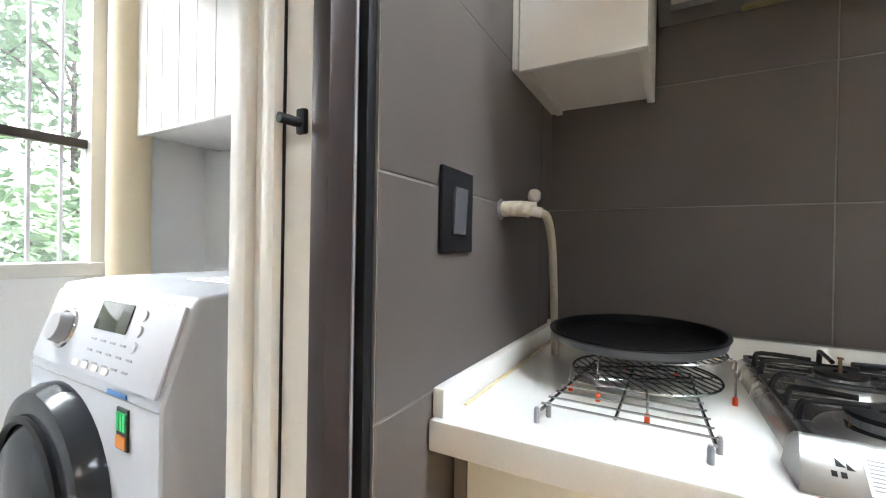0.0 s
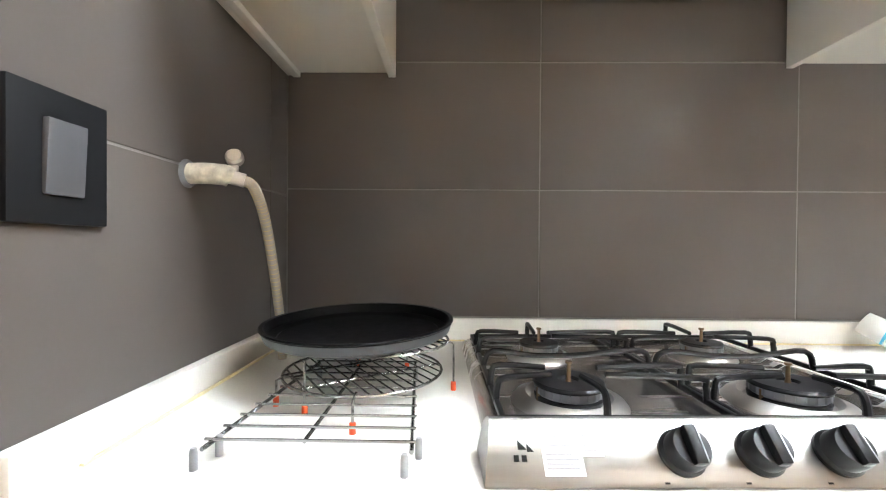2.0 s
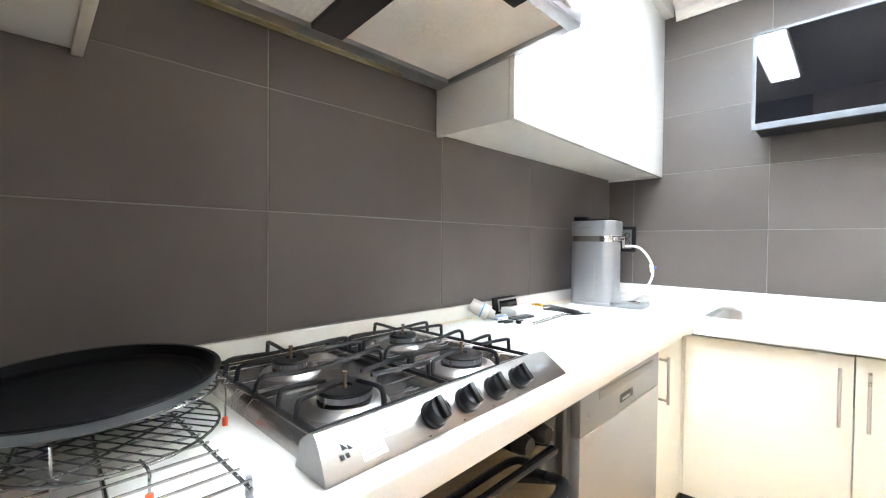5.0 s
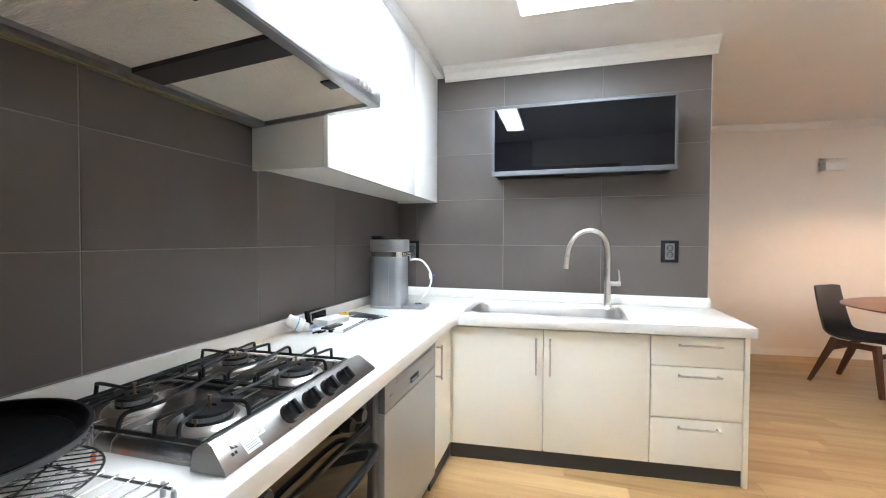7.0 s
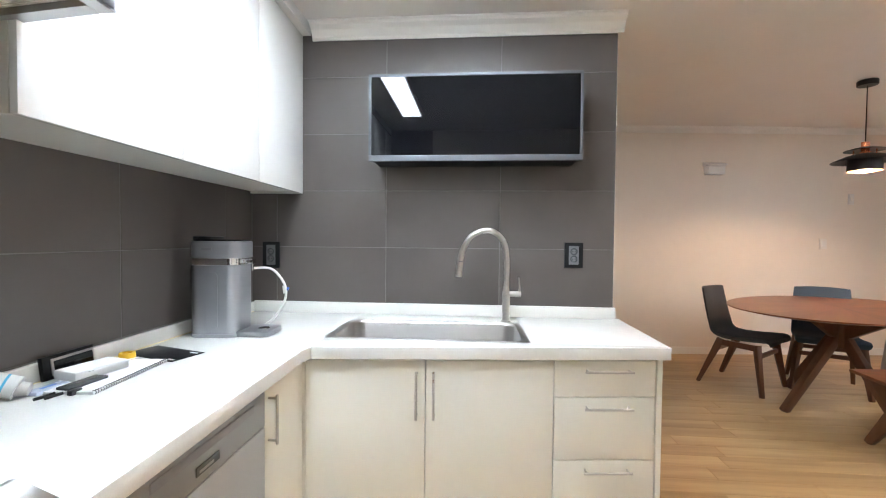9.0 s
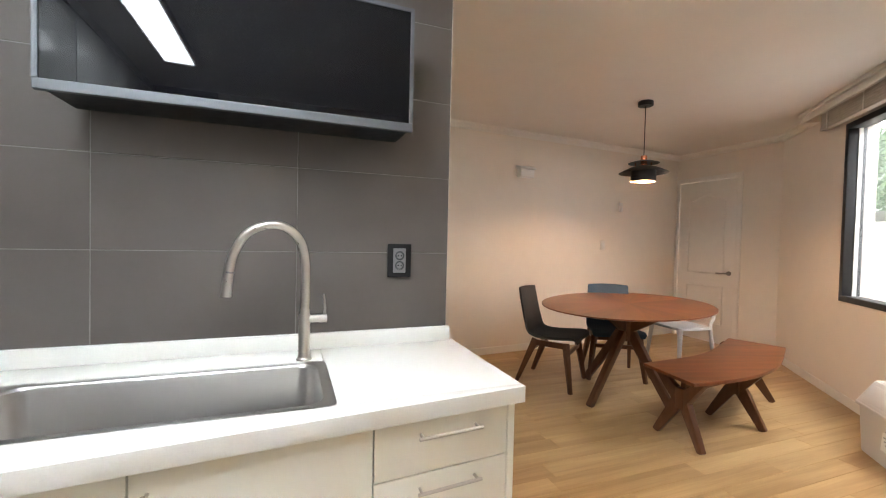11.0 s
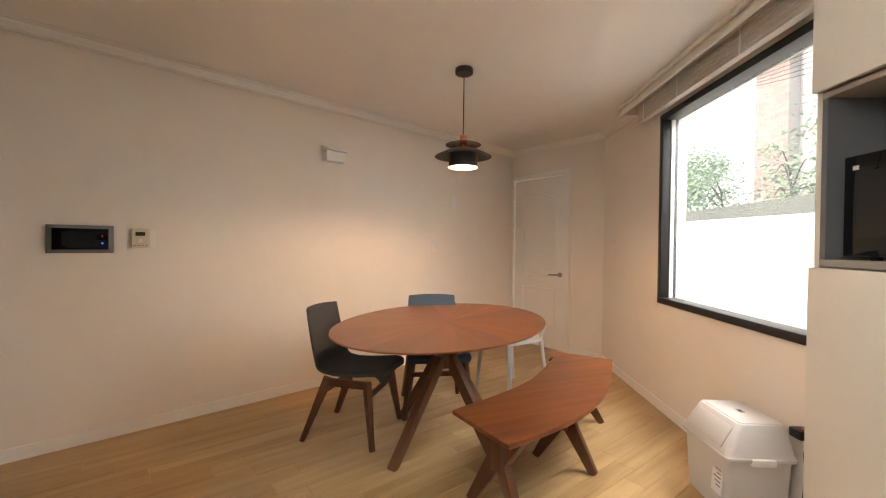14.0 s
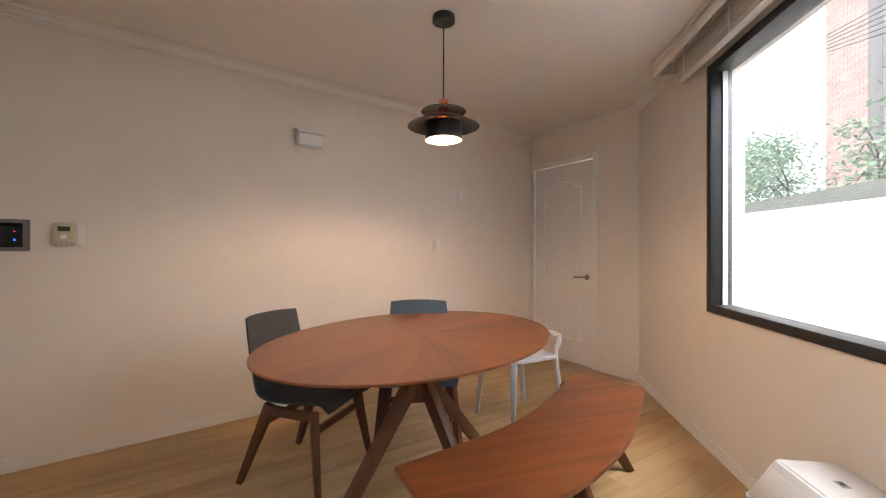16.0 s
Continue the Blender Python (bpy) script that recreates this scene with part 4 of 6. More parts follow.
LEAF = mat("leaves", (0.28, 0.42, 0.24), 0.5, noise_scale=3, amount=0.2, island=0.35)
LEAF.node_tree.nodes["Principled BSDF"].inputs["Transmission Weight"].default_value = 0.0
BARK = mat("bark", (0.09, 0.07, 0.05), 0.9, noise_scale=20, amount=0.3, bump=0.8, bump_scale=40)


def tree(label, base, height, spread, leaves, seed, size=0.09, low=0.35):
    """A tapered trunk with limbs and a crown of single leaves in loose clumps."""
    r = random.Random(seed)
    t = thing("tree", label, "tree", Matrix.Translation(base))
    trunk = [Vector((0, 0, 0)), Vector((0.05 * spread, 0.03, height * 0.3)), Vector((-0.04 * spread, 0.05, height * 0.6)), Vector((0.05, 0, height * 0.92))]
    bm = tube(trunk, 0.026 * height ** 0.7, 10, smooth=5, r2=0.012)
    tips = []
    for i in range(13):
        h = height * (low + (0.95 - low) * i / 13)
        a = r.uniform(0, 6.28)
        ln = spread * r.uniform(0.55, 1.0) * (1.15 - 0.5 * i / 13)
        p0 = Vector((0.03, 0.02, h))
        p2 = p0 + Vector((math.cos(a) * ln, math.sin(a) * ln, r.uniform(0.0, 0.35) * height * 0.4))
        p1 = (p0 + p2) / 2 + Vector((0, 0, 0.08 * height))
        tube([p0, p1, p2], 0.008 * height ** 0.6, 6, bm=bm, smooth=4, r2=0.004)
        tips += [p1.lerp(p2, k) for k in (0.2, 0.5, 0.8, 1.0)]
    part("trunk", bm, BARK, t)
    verts, faces = [], []
    for i in range(leaves):
        c = r.choice(tips)
        p = c + Vector((r.gauss(0, 0.17), r.gauss(0, 0.17), r.gauss(0, 0.12))) * spread
        d = Vector((r.uniform(-1, 1), r.uniform(-1, 1), r.uniform(-0.7, 0.3))).normalized()
        s = d.cross(Vector((r.uniform(-1, 1), r.uniform(-1, 1), 1))).normalized()
        ln = size * r.uniform(0.6, 1.3)
        n = len(verts)
        verts += [p, p + d * ln * 0.5 + s * ln * 0.22, p + d * ln, p + d * ln * 0.5 - s * ln * 0.22]
        faces.append((n, n + 1, n + 2, n + 3))
    me = bpy.data.meshes.new("crown")
    me.from_pydata([tuple(v) for v in verts], [], faces)
    me.materials.append(LEAF)
    ob = new("crown", me)
    ob.parent = t
    WHERE[ob] = WHERE[t]
    tagged(ob, kind="stuff")
    return t


for s, y, h, sp, n, seed in ((2.2, 3.5, 3.2, 0.8, 1500, 2), (3.5, 3.7, 2.7, 0.75, 1900, 4), (7.4, 3.7, 3.7, 1.35, 8500, 3), (4.7, 3.4, 2.5, 0.95, 5200, 5), (5.9, 3.6, 3.2, 1.2, 7500, 7), (9.8, 4.2, 4.2, 1.7, 9000, 6)):
    p = WALL_M @ Vector((s, y, -0.6))
    tree("leafy garden tree behind the white wall", p, h + 0.6, sp, n, seed)
tree("leafy tree outside the utility window", Vector((-4.2, 0.3, -0.6)), 3.6, 1.6, 5200, 8, 0.12, 0.3)
tree("leafy tree outside the utility window", Vector((-5.2, -0.9, -0.6)), 4.2, 1.7, 4200, 9, 0.12, 0.4)
tree("leafy shrub outside the utility window", Vector((-3.2, -0.2, -0.6)), 1.9, 1.1, 4200, 10, 0.10, 0.2)
structure("ground", box(-40, -1.6, -30, 30, -0.9, -0.6), bpy.data.materials["garden_soil"], "bare garden ground by the utility room", "ground")
for k in range(6):
    p = [WALL_M @ Vector((0.6, 3.0, 3.05 + 0.13 * k)), WALL_M @ Vector((2.6, 3.0, 3.52 + 0.065 * k)), WALL_M @ Vector((5.1, 3.0, 3.98 + 0.02 * k)), WALL_M @ Vector((9.5, 3.0, 4.45 + 0.03 * k))]
    cable = structure("overhead_cable", tube(p, 0.005, 6, smooth=8), BLACK, "black overhead cable", "cable", True)

HAZE = glow("overcast_haze", (0.93, 0.96, 1.0), 2.2)
structure("backdrop", wl((-90, 190, 70, 71, -3, 70)), HAZE, "pale overcast sky low over the horizon", "sky")
structure("backdrop", box(-71, -70, -90, 90, -3, 60), HAZE, "pale overcast sky low over the horizon", "sky")

# ---------------------------------------------------------------- white door
door = thing("door_2", "white panelled room door, shut", "door", pose((DX0 + DX1) / 2, DOOR_Y, 0), kind="structure")
wpart("trim", box(DX0 - 0.03, DX0 + 0.03, DOOR_Y, DOOR_Y + 0.012, 0, DH + 0.04, bevel=0.003), TRIM, door)
wpart("trim", box(DX1 - 0.02, DX1 + 0.02, DOOR_Y, DOOR_Y + 0.012, 0, DH + 0.04, bevel=0.003), TRIM, door)
wpart("trim", box(DX0 + 0.03, DX1 - 0.02, DOOR_Y, DOOR_Y + 0.012, DH - 0.015, DH + 0.04, bevel=0.003), TRIM, door)
LX0, LX1 = DX0 + 0.036, DX1 - 0.024
leaf = wpart("leaf", box(LX0, LX1, DOOR_Y - 0.045, DOOR_Y - 0.004, 0.008, DH - 0.018, bevel=0.002), TRIM, door)


def moulded(outline, parent):
    """A raised moulding that follows a closed outline on the door."""
    n = len(outline)
    bm = tube([(x, DOOR_Y - 0.005, z) for x, z in outline + outline[:1]], 0.011, 6)
    return wpart("moulding", bm, TRIM, parent)


px0, px1 = LX0 + 0.14, LX1 - 0.14
mid = (px0 + px1) / 2
arch = [(px0, 0.86), (px0, 1.76)] + [(px0 + (px1 - px0) * k / 12, 1.76 + 0.075 * math.sin(math.pi * k / 12) ** 2) for k in range(1, 12)] + [(px1, 1.76), (px1, 0.86)]
moulded(arch, leaf)
moulded([(px0, 0.24), (px0, 0.70), (px1, 0.70), (px1, 0.24)], leaf)
bm = moved(lathe([(0, 0.014), (0.022, 0.014), (0.027, 0.01), (0.027, 0), (0, 0)], 24), Matrix.Translation((LX0 + 0.065, DOOR_Y - 0.004, 0.875)) @ pose(0, 0, 0, -90))
HANDLE = mat("worn_nickel", (0.30, 0.28, 0.26), 0.3, 1.0, noise_scale=30, amount=0.1)
wpart("rose", bm, HANDLE, leaf)
wpart("handle", tube([(LX0 + 0.065, DOOR_Y + 0.0, 0.875), (LX0 + 0.065, DOOR_Y + 0.045, 0.875), (LX0 + 0.09, DOOR_Y + 0.05, 0.875), (LX0 + 0.185, DOOR_Y + 0.05, 0.872)], 0.009, 10, smooth=4), HANDLE, leaf, "satin nickel lever handle")
for z in (1.42, 1.78):
    wpart("hinge", box(LX1 - 0.006, LX1 + 0.012, DOOR_Y - 0.004, DOOR_Y + 0.014, z, z + 0.10, bevel=0.003), TRIM, door)

# ---------------------------------------------------------------- tall cabinets by the window
TF = -0.39  # front, from the slanting wall
TS0, TS1 = -3.05, -1.765
tall = thing("tall_cabinet", "cream tall cabinet with open microwave niche", "cabinet", WALL_M @ Matrix.Translation(((TS0 + TS1) / 2, -0.2, 0)))
NZ0, NZ1 = 1.155, 1.69
for a in (TS1 - 0.02, TS0):
    wpart("side_board", wl((a, a + 0.02, TF, -0.003, 0, CEIL - 0.003), bevel=0.001), TALLCREAM, tall)
wpart("back_board", wl((TS0 + 0.02, TS1 - 0.02, -0.015, -0.004, 0.06, CEIL - 0.01)), GREYP, tall, smooth=False)
wpart("niche_floor", wl((TS0 + 0.02, TS1 - 0.02, TF - 0.002, -0.016, NZ0, NZ0 + 0.022), bevel=0.002), GREIGE, tall)
wpart("niche_top", wl((TS0 + 0.02, TS1 - 0.02, TF - 0.002, -0.016, NZ1 - 0.02, NZ1), bevel=0.002), GREIGE, tall)
wpart("niche_side", wl((TS1 - 0.040, TS1 - 0.021, TF - 0.001, -0.016, NZ0 + 0.022, NZ1 - 0.02)), mat("grey_board", (0.13, 0.135, 0.14), 0.5, noise_scale=15, amount=0.06), tall, "grey niche lining", smooth=False)
wpart("niche_back", wl((TS0 + 0.02, TS1 - 0.04, -0.024, -0.016, NZ0 + 0.022, NZ1 - 0.02)), bpy.data.materials["grey_board"], tall, smooth=False)
for a, b, hx in ((-2.385, TS1 - 0.003, -2.33), (TS0 + 0.003, -2.390, -2.445)):
    d = wpart("door", wl((a, b, TF - 0.02, TF - 0.001, 0.07, NZ0 - 0.004), bevel=0.002), TALLCREAM, tall)
    bm = wl((hx - 0.006, hx + 0.006, TF - 0.058, TF - 0.046, 0.868, 1.052), bevel=0.002)
    for z in (0.868, 1.040):
        merge(wl((hx - 0.006, hx + 0.006, TF - 0.048, TF - 0.019, z, z + 0.012), bevel=0.002), bm)
    wpart("handle", bm, SATIN, d, "square satin nickel handle")
d = wpart("flap", wl((TS0 + 0.003, TS1 - 0.003, TF - 0.02, TF - 0.001, NZ1 + 0.003, CEIL - 0.03), bevel=0.002), TALLCREAM, tall)
bm = wl((-2.60, -2.23, TF - 0.056, TF - 0.046, 1.735, 1.747), bevel=0.002)
for s in (-2.59, -2.25):
    merge(wl((s, s + 0.012, TF - 0.048, TF - 0.019, 1.735, 1.747), bevel=0.002), bm)
wpart("handle", bm, SATIN, d, "long satin nickel handle")
wpart("plinth", wl((TS0 + 0.02, TS1 - 0.02, TF + 0.03, TF + 0.045, 0, 0.066)), KICK, tall, smooth=False)

# microwave in the niche
mw = thing("microwave_oven", "black microwave oven standing in the niche", "microwave", WALL_M @ Matrix.Translation((-2.1, -0.25, NZ0 + 0.022)))
MZ0, MZ1, M0, M1, MF = NZ0 + 0.034, 1.482, -2.385, -1.828, TF + 0.03
wpart("body", wl((M0, M1, MF + 0.02, -0.06, MZ0, MZ1), bevel=0.006), BLACKM, mw)
dd = wpart("door", wl((-2.208, M1, MF, MF + 0.02, MZ0, MZ1), bevel=0.004), BLACKGLASS, mw, "black glass door")
wpart("door_window", wl((-2.155, M1 - 0.045, MF - 0.002, MF + 0.002, MZ0 + 0.055, MZ1 - 0.05)), mat("smoked_glass", (0.010, 0.010, 0.010), 0.12, noise_scale=30, amount=0.05), dd, smooth=False)
wpart("control_panel", wl((M0, -2.211, MF + 0.002, MF + 0.02, MZ0, MZ1), bevel=0.003), BLACK, mw)
bm = wl((-2.200, -2.187, MF - 0.035, MF - 0.022, MZ0 + 0.012, MZ1 - 0.012), bevel=0.004)
for z in (MZ0 + 0.045, MZ1 - 0.06):
    merge(wl((-2.198, -2.189, MF - 0.024, MF + 0.001, z, z + 0.012)), bm)
wpart("handle", bm, SATIN, dd, "steel bar handle")
wpart("dial", moved(lathe([(0, 0.022), (0.018, 0.022), (0.022, 0.004), (0.022, 0), (0, 0)], 24), WALL_M @ Matrix.Translation((-2.295, MF + 0.002, MZ0 + 0.05)) @ pose(0, 0, 0, 90)), BLACK, mw)
for i in range(8):
    for k in range(2):
        wpart("key_print", wl((-2.345 + 0.06 * k, -2.315 + 0.06 * k, MF, MF + 0.003, MZ0 + 0.10 + 0.02 * i, MZ0 + 0.104 + 0.02 * i)), DARKGREY, mw, smooth=False)
wpart("badge", wl((-2.06, -2.02, MF - 0.0015, MF + 0.001, MZ0 + 0.024, MZ0 + 0.036)), LIGHTGREY, mw, smooth=False)
wpart("badge", wl((M1 - 0.045, M1 - 0.028, MF - 0.0015, MF + 0.001, MZ1 - 0.042, MZ1 - 0.03)), WHITEP, mw, smooth=False)
for s in (M0 + 0.05, M1 - 0.05):
    for y in (MF + 0.05, -0.1):
        wpart("foot", moved(lathe([(0, -0.013), (0.015, -0.013), (0.015, 0), (0, 0)], 12, centre=(s, y, MZ0)), WALL_M), BLACK, mw)
bk_ = thing("booklet", "white booklet lying on the microwave", "booklet", WALL_M @ Matrix.Translation((-2.05, -0.2, MZ1)))
wpart("cover", wl((-2.12, -1.93, -0.32, -0.14, MZ1 + 0.0005, MZ1 + 0.012), bevel=0.002), PAPER, bk_)

# swing bin
bn = thing("swing_bin", "light grey plastic swing-lid bin by the wall", "bin", WALL_M @ Matrix.Translation((-1.10, -0.178, 0)))
bm = rim([(rounded(0.300, 0.262, 0.022), 0.0), (rounded(0.306, 0.268, 0.022), 0.015), (rounded(0.335, 0.292, 0.025), 0.275)])
bmesh.ops.contextual_create(bm, geom=[e for e in bm.edges if e.is_boundary])
part("body", bm, LIGHTGREY, bn)
part("rim", prism(rounded(0.372, 0.318, 0.03), 0.272, 0.292, bevel=0.005), LIGHTGREY, bn)


def lid_ring(w, d, r, dy):
    return [(x, y + dy) for x, y in rounded(w, d, r)]


bm = rim([(lid_ring(0.362, 0.308, 0.028, 0), 0.292), (lid_ring(0.352, 0.300, 0.028, 0), 0.305), (lid_ring(0.312, 0.218, 0.028, 0.020), 0.418), (lid_ring(0.300, 0.206, 0.026, 0.020), 0.426)])
part("lid", bm, LIGHTGREY, bn)
part("flap", moved(box(-0.128, 0.128, -0.0025, 0.0025, -0.052, 0.052, bevel=0.002), pose(0, -0.1215, 0.359, -30)), LIGHTGREY, bn, "swing flap")
part("top_panel", prism(lid_ring(0.280, 0.186, 0.022, 0.020), 0.426, 0.430, bevel=0.002), LIGHTGREY, bn)
part("lid_grip", box(-0.020, 0.020, 0.008, 0.032, 0.4292, 0.4315, bevel=0.001), GREYP, bn)
part("lid_grip_slot", box(-0.010, 0.012, 0.014, 0.028, 0.4312, 0.4322), DARKGREY, bn, smooth=False)
for q in (-1, 1):
    part("clip", box(q * 0.183 - 0.012, q * 0.183 + 0.012, -0.05, 0.05, 0.262, 0.292, bevel=0.005), WHITEP, bn)
lb = part("label", moved(box(-0.035, 0.035, -0.0015, 0.0015, -0.075, 0.075), Matrix.Translation((-0.10, -0.1425, 0.17)) @ pose(0, 0, 0, -4)), PAPER, bn, "white product label", smooth=False)
for k in range(6):
    part("label_print", moved(box(-0.028, 0.02 - 0.01 * (k % 3), -0.003, -0.001, 0.05 - 0.018 * k, 0.056 - 0.018 * k), Matrix.Translation((-0.10, -0.1435, 0.17)) @ pose(0, 0, 0, -4)), INK, bn, smooth=False)

# ---------------------------------------------------------------- dining table
TC, TA, TB, TANG, TZ = Vector((3.665, -3.965, 0)), 0.83, 0.606, radians(114), 0.722
table = thing("dining_table", "oval walnut dining table with sunburst veneer", "table", Matrix.Translation(TC) @ Matrix.Rotation(TANG, 4, "Z"))
bm = bmesh.new()
N = 96
top = [(TA * math.cos(2 * math.pi * k / N), TB * math.sin(2 * math.pi * k / N)) for k in range(N)]
part("tabletop_core", rim([([(x * 0.90, y * 0.87) for x, y in top], TZ - 0.026), (top, TZ - 0.009), (top, TZ - 0.0015), ([(x * 0.997, y * 0.996) for x, y in top], TZ - 0.001)]), WALNUT, table)
# veneer wedges, each with the grain running outwards
for k in range(16):
    a0, a1 = 2 * math.pi * k / 16, 2 * math.pi * (k + 1) / 16
    am = (a0 + a1) / 2
    turn = Matrix.Rotation(math.atan2(TB * math.sin(am), TA * math.cos(am)), 4, "Z")
    pts = [(0, 0)] + [(0.995 * TA * math.cos(a0 + (a1 - a0) * j / 6), 0.994 * TB * math.sin(a0 + (a1 - a0) * j / 6)) for j in range(7)]
    q = bmesh.new()
    q.faces.new([q.verts.new(turn.inverted() @ Vector((x, y, 0))) for x, y in pts])
    ob = part("veneer_wedge", q, VENEER, table, smooth=False)
    ob.matrix_basis = Matrix.Translation((0, 0, TZ)) @ turn
    ob.data.flip_normals() if ob.data.polygons[0].normal.z < 0 else None
part("hub", prism([(0.06 * math.cos(radians(45 * k + 22)), 0.06 * math.sin(radians(45 * k + 22))) for k in range(8)], 0.43, TZ - 0.025, bevel=0.006), LEG, table)
for sx, fx, fy in ((-1, 0.525, -0.045), (1, 0.08, 0.37)):
    for sy in (-1, 1):
        a = Vector((fx * sy, fy * sy, 0.0))
        top_ = a.normalized() * 0.04 + Vector((0, 0, 0.50))
        part("leg", bar(a, top_ + (top_ - a) * 0.12, 0.04, 0.055, 0.05, 0.075, bevel=0.006), LEG, table)
        part("arm", bar(a.normalized() * 0.02 + Vector((0, 0, 0.53)), a.normalized() * 0.33 + Vector((0, 0, TZ - 0.035)), 0.05, 0.10, 0.045, 0.04, bevel=0.006), LEG, table)

# ---------------------------------------------------------------- curved bench
bench = thing("bench", "curved walnut bench with splayed crossed legs", "bench", Matrix.Translation((3.0, -4.25, 0)))


def bench_outline():
    inner = smooth_line([(3.095, -3.545, 0), (3.155, -4.17, 0), (3.44, -4.84, 0)], 10)
    outer = smooth_line([(3.09, -4.975, 0), (2.80, -4.40, 0), (2.69, -3.95, 0), (2.70, -3.50, 0)], 8)
    return [(p.x - 3.0, p.y + 4.25) for p in inner + outer]


BH = 0.437
q = prism(bench_outline(), BH - 0.020, BH, bevel=0.006)
turn = Matrix.Rotation(radians(-106), 4, "Z")
moved(q, turn.inverted())
ob = part("seat", q, WALNUT_X, bench, "glossy walnut seat", smooth=False)
ob.matrix_basis = turn
h1, h2, h3 = Vector((2.90 - 3, -3.665 + 4.25, 0)), Vector((2.975 - 3, -4.26 + 4.25, 0)), Vector((3.265 - 3, -4.80 + 4.25, 0))
for h, feet in ((h1, ((2.735, -3.63), (3.065, -3.645))), (h2, ((2.815, -4.30), (3.135, -4.216))), (h3, ((3.135, -4.92), (3.395, -4.74)))):
    part("hub", box(h.x - 0.03, h.x + 0.03, h.y - 0.03, h.y + 0.03, 0.20, 0.33, bevel=0.008), LEG, bench)
    for fx, fy in feet:
        f = Vector((fx - 3, fy + 4.25, 0))
        hub = Vector((h.x, h.y, 0.25))
        part("leg", bar(f, hub + Vector((0, 0, 0.03)), 0.034, 0.042, 0.044, 0.085, bevel=0.007), LEG, bench)
        d = (f - h).normalized()
        part("arm", bar(hub, Vector((h.x, h.y, 0)) + d * 0.17 + Vector((0, 0, BH - 0.024)), 0.044, 0.095, 0.038, 0.035, bevel=0.006), LEG, bench)
part("stretcher", bar(Vector((h1.x, h1.y, 0.345)), Vector((h2.x, h2.y, 0.345)), 0.028, 0.10, bevel=0.004), LEG, bench)
part("stretcher", bar(Vector((h2.x, h2.y, 0.345)), Vector((h3.x, h3.y, 0.345)), 0.028, 0.10, bevel=0.004), LEG, bench)

# ---------------------------------------------------------------- chairs


def shell_chair(label, m, fabric):
    """An upholstered shell on four splayed wooden legs; the front faces local -y."""
    c = thing("dining_chair", label, "chair", m, group="upholstered chairs at the table")
    line = smooth_line([(0, -0.225, 0.392), (0, -0.205, 0.418), (0, -0.05, 0.405), (0, 0.09, 0.402), (0, 0.175, 0.432), (0, 0.212, 0.53), (0, 0.245, 0.67), (0, 0.268, 0.785), (0, 0.272, 0.808)], 9)
    bm = bmesh.new()
    rows = []
    n = len(line)
    for i, p in enumerate(line):
        t = i / (n - 1)
        if t < 0.5:
            w = 0.225 - 0.02 * (t / 0.5)
        else:
            w = 0.205 - 0.028 * ((t - 0.5) / 0.5)
        cut = 0.010 * max(0, (t - 0.78) / 0.22) ** 1.5
        if t > 0.93:
            w -= 0.055 * (1 - math.sqrt(max(0.0, 1 - ((t - 0.93) / 0.07) ** 2)))
        if t < 0.08:
            w *= 1 - 0.14 * (1 - t / 0.08)
        d = (line[min(i + 1, n - 1)] - line[max(i - 1, 0)]).normalized()
        nrm = Vector((0, -d.z, d.y))
        th = 0.026 if t > 0.08 else 0.016
        row = []
        for k in range(9):
            u = -1 + 2 * k / 8
            curve = 0.020 * u * u
            row.append(p + Vector((u * w, 0, 0)) - d * cut * abs(u) ** 4 + nrm * (curve + th * (1 - 0.75 * abs(u) ** 4)))
        for k in range(8, -1, -1):
            u = -1 + 2 * k / 8
            curve = 0.020 * u * u
            row.append(p + Vector((u * w, 0, 0)) - d * cut * abs(u) ** 4 + nrm * (curve - th * (1 - 0.75 * abs(u) ** 4)))
        rows.append([bm.verts.new(v) for v in row])
    for a, b in zip(rows, rows[1:]):
        for k in range(18):
            bm.faces.new((a[k], a[(k + 1) % 18], b[(k + 1) % 18], b[k]))
    bm.faces.new(rows[0])
    bm.faces.new(rows[-1])
    part("shell", bm, fabric, c, "upholstered seat and back in one shell")
    for sx in (-1, 1):
        part("leg", bar((0.235 * sx, -0.21, 0), (0.185 * sx, -0.150, 0.388), 0.028, 0.030, 0.036, 0.058, bevel=0.004), LEG, c)
        part("leg", bar((0.220 * sx, 0.255, 0), (0.175 * sx, 0.105, 0.388), 0.028, 0.030, 0.036, 0.058, bevel=0.004), LEG, c)
        part("side_rail", bar((0.186 * sx, -0.150, 0.362), (0.178 * sx, 0.105, 0.362), 0.022, 0.046, bevel=0.003), LEG, c)
    part("front_rail", bar((-0.195, -0.165, 0.300), (0.195, -0.165, 0.300), 0.020, 0.034, bevel=0.004), LEG, c)
    part("rear_rail", bar((-0.185, 0.140, 0.300), (0.185, 0.140, 0.300), 0.020, 0.034, bevel=0.004), LEG, c)
    return c


shell_chair("charcoal fabric dining chair with walnut legs", pose(4.045, -3.54, 0, 0, 0, -52), FABRIC)
shell_chair("blue-grey fabric dining chair with walnut legs", pose(4.04, -4.175, 0, 0, 0, -120), FABRICB)

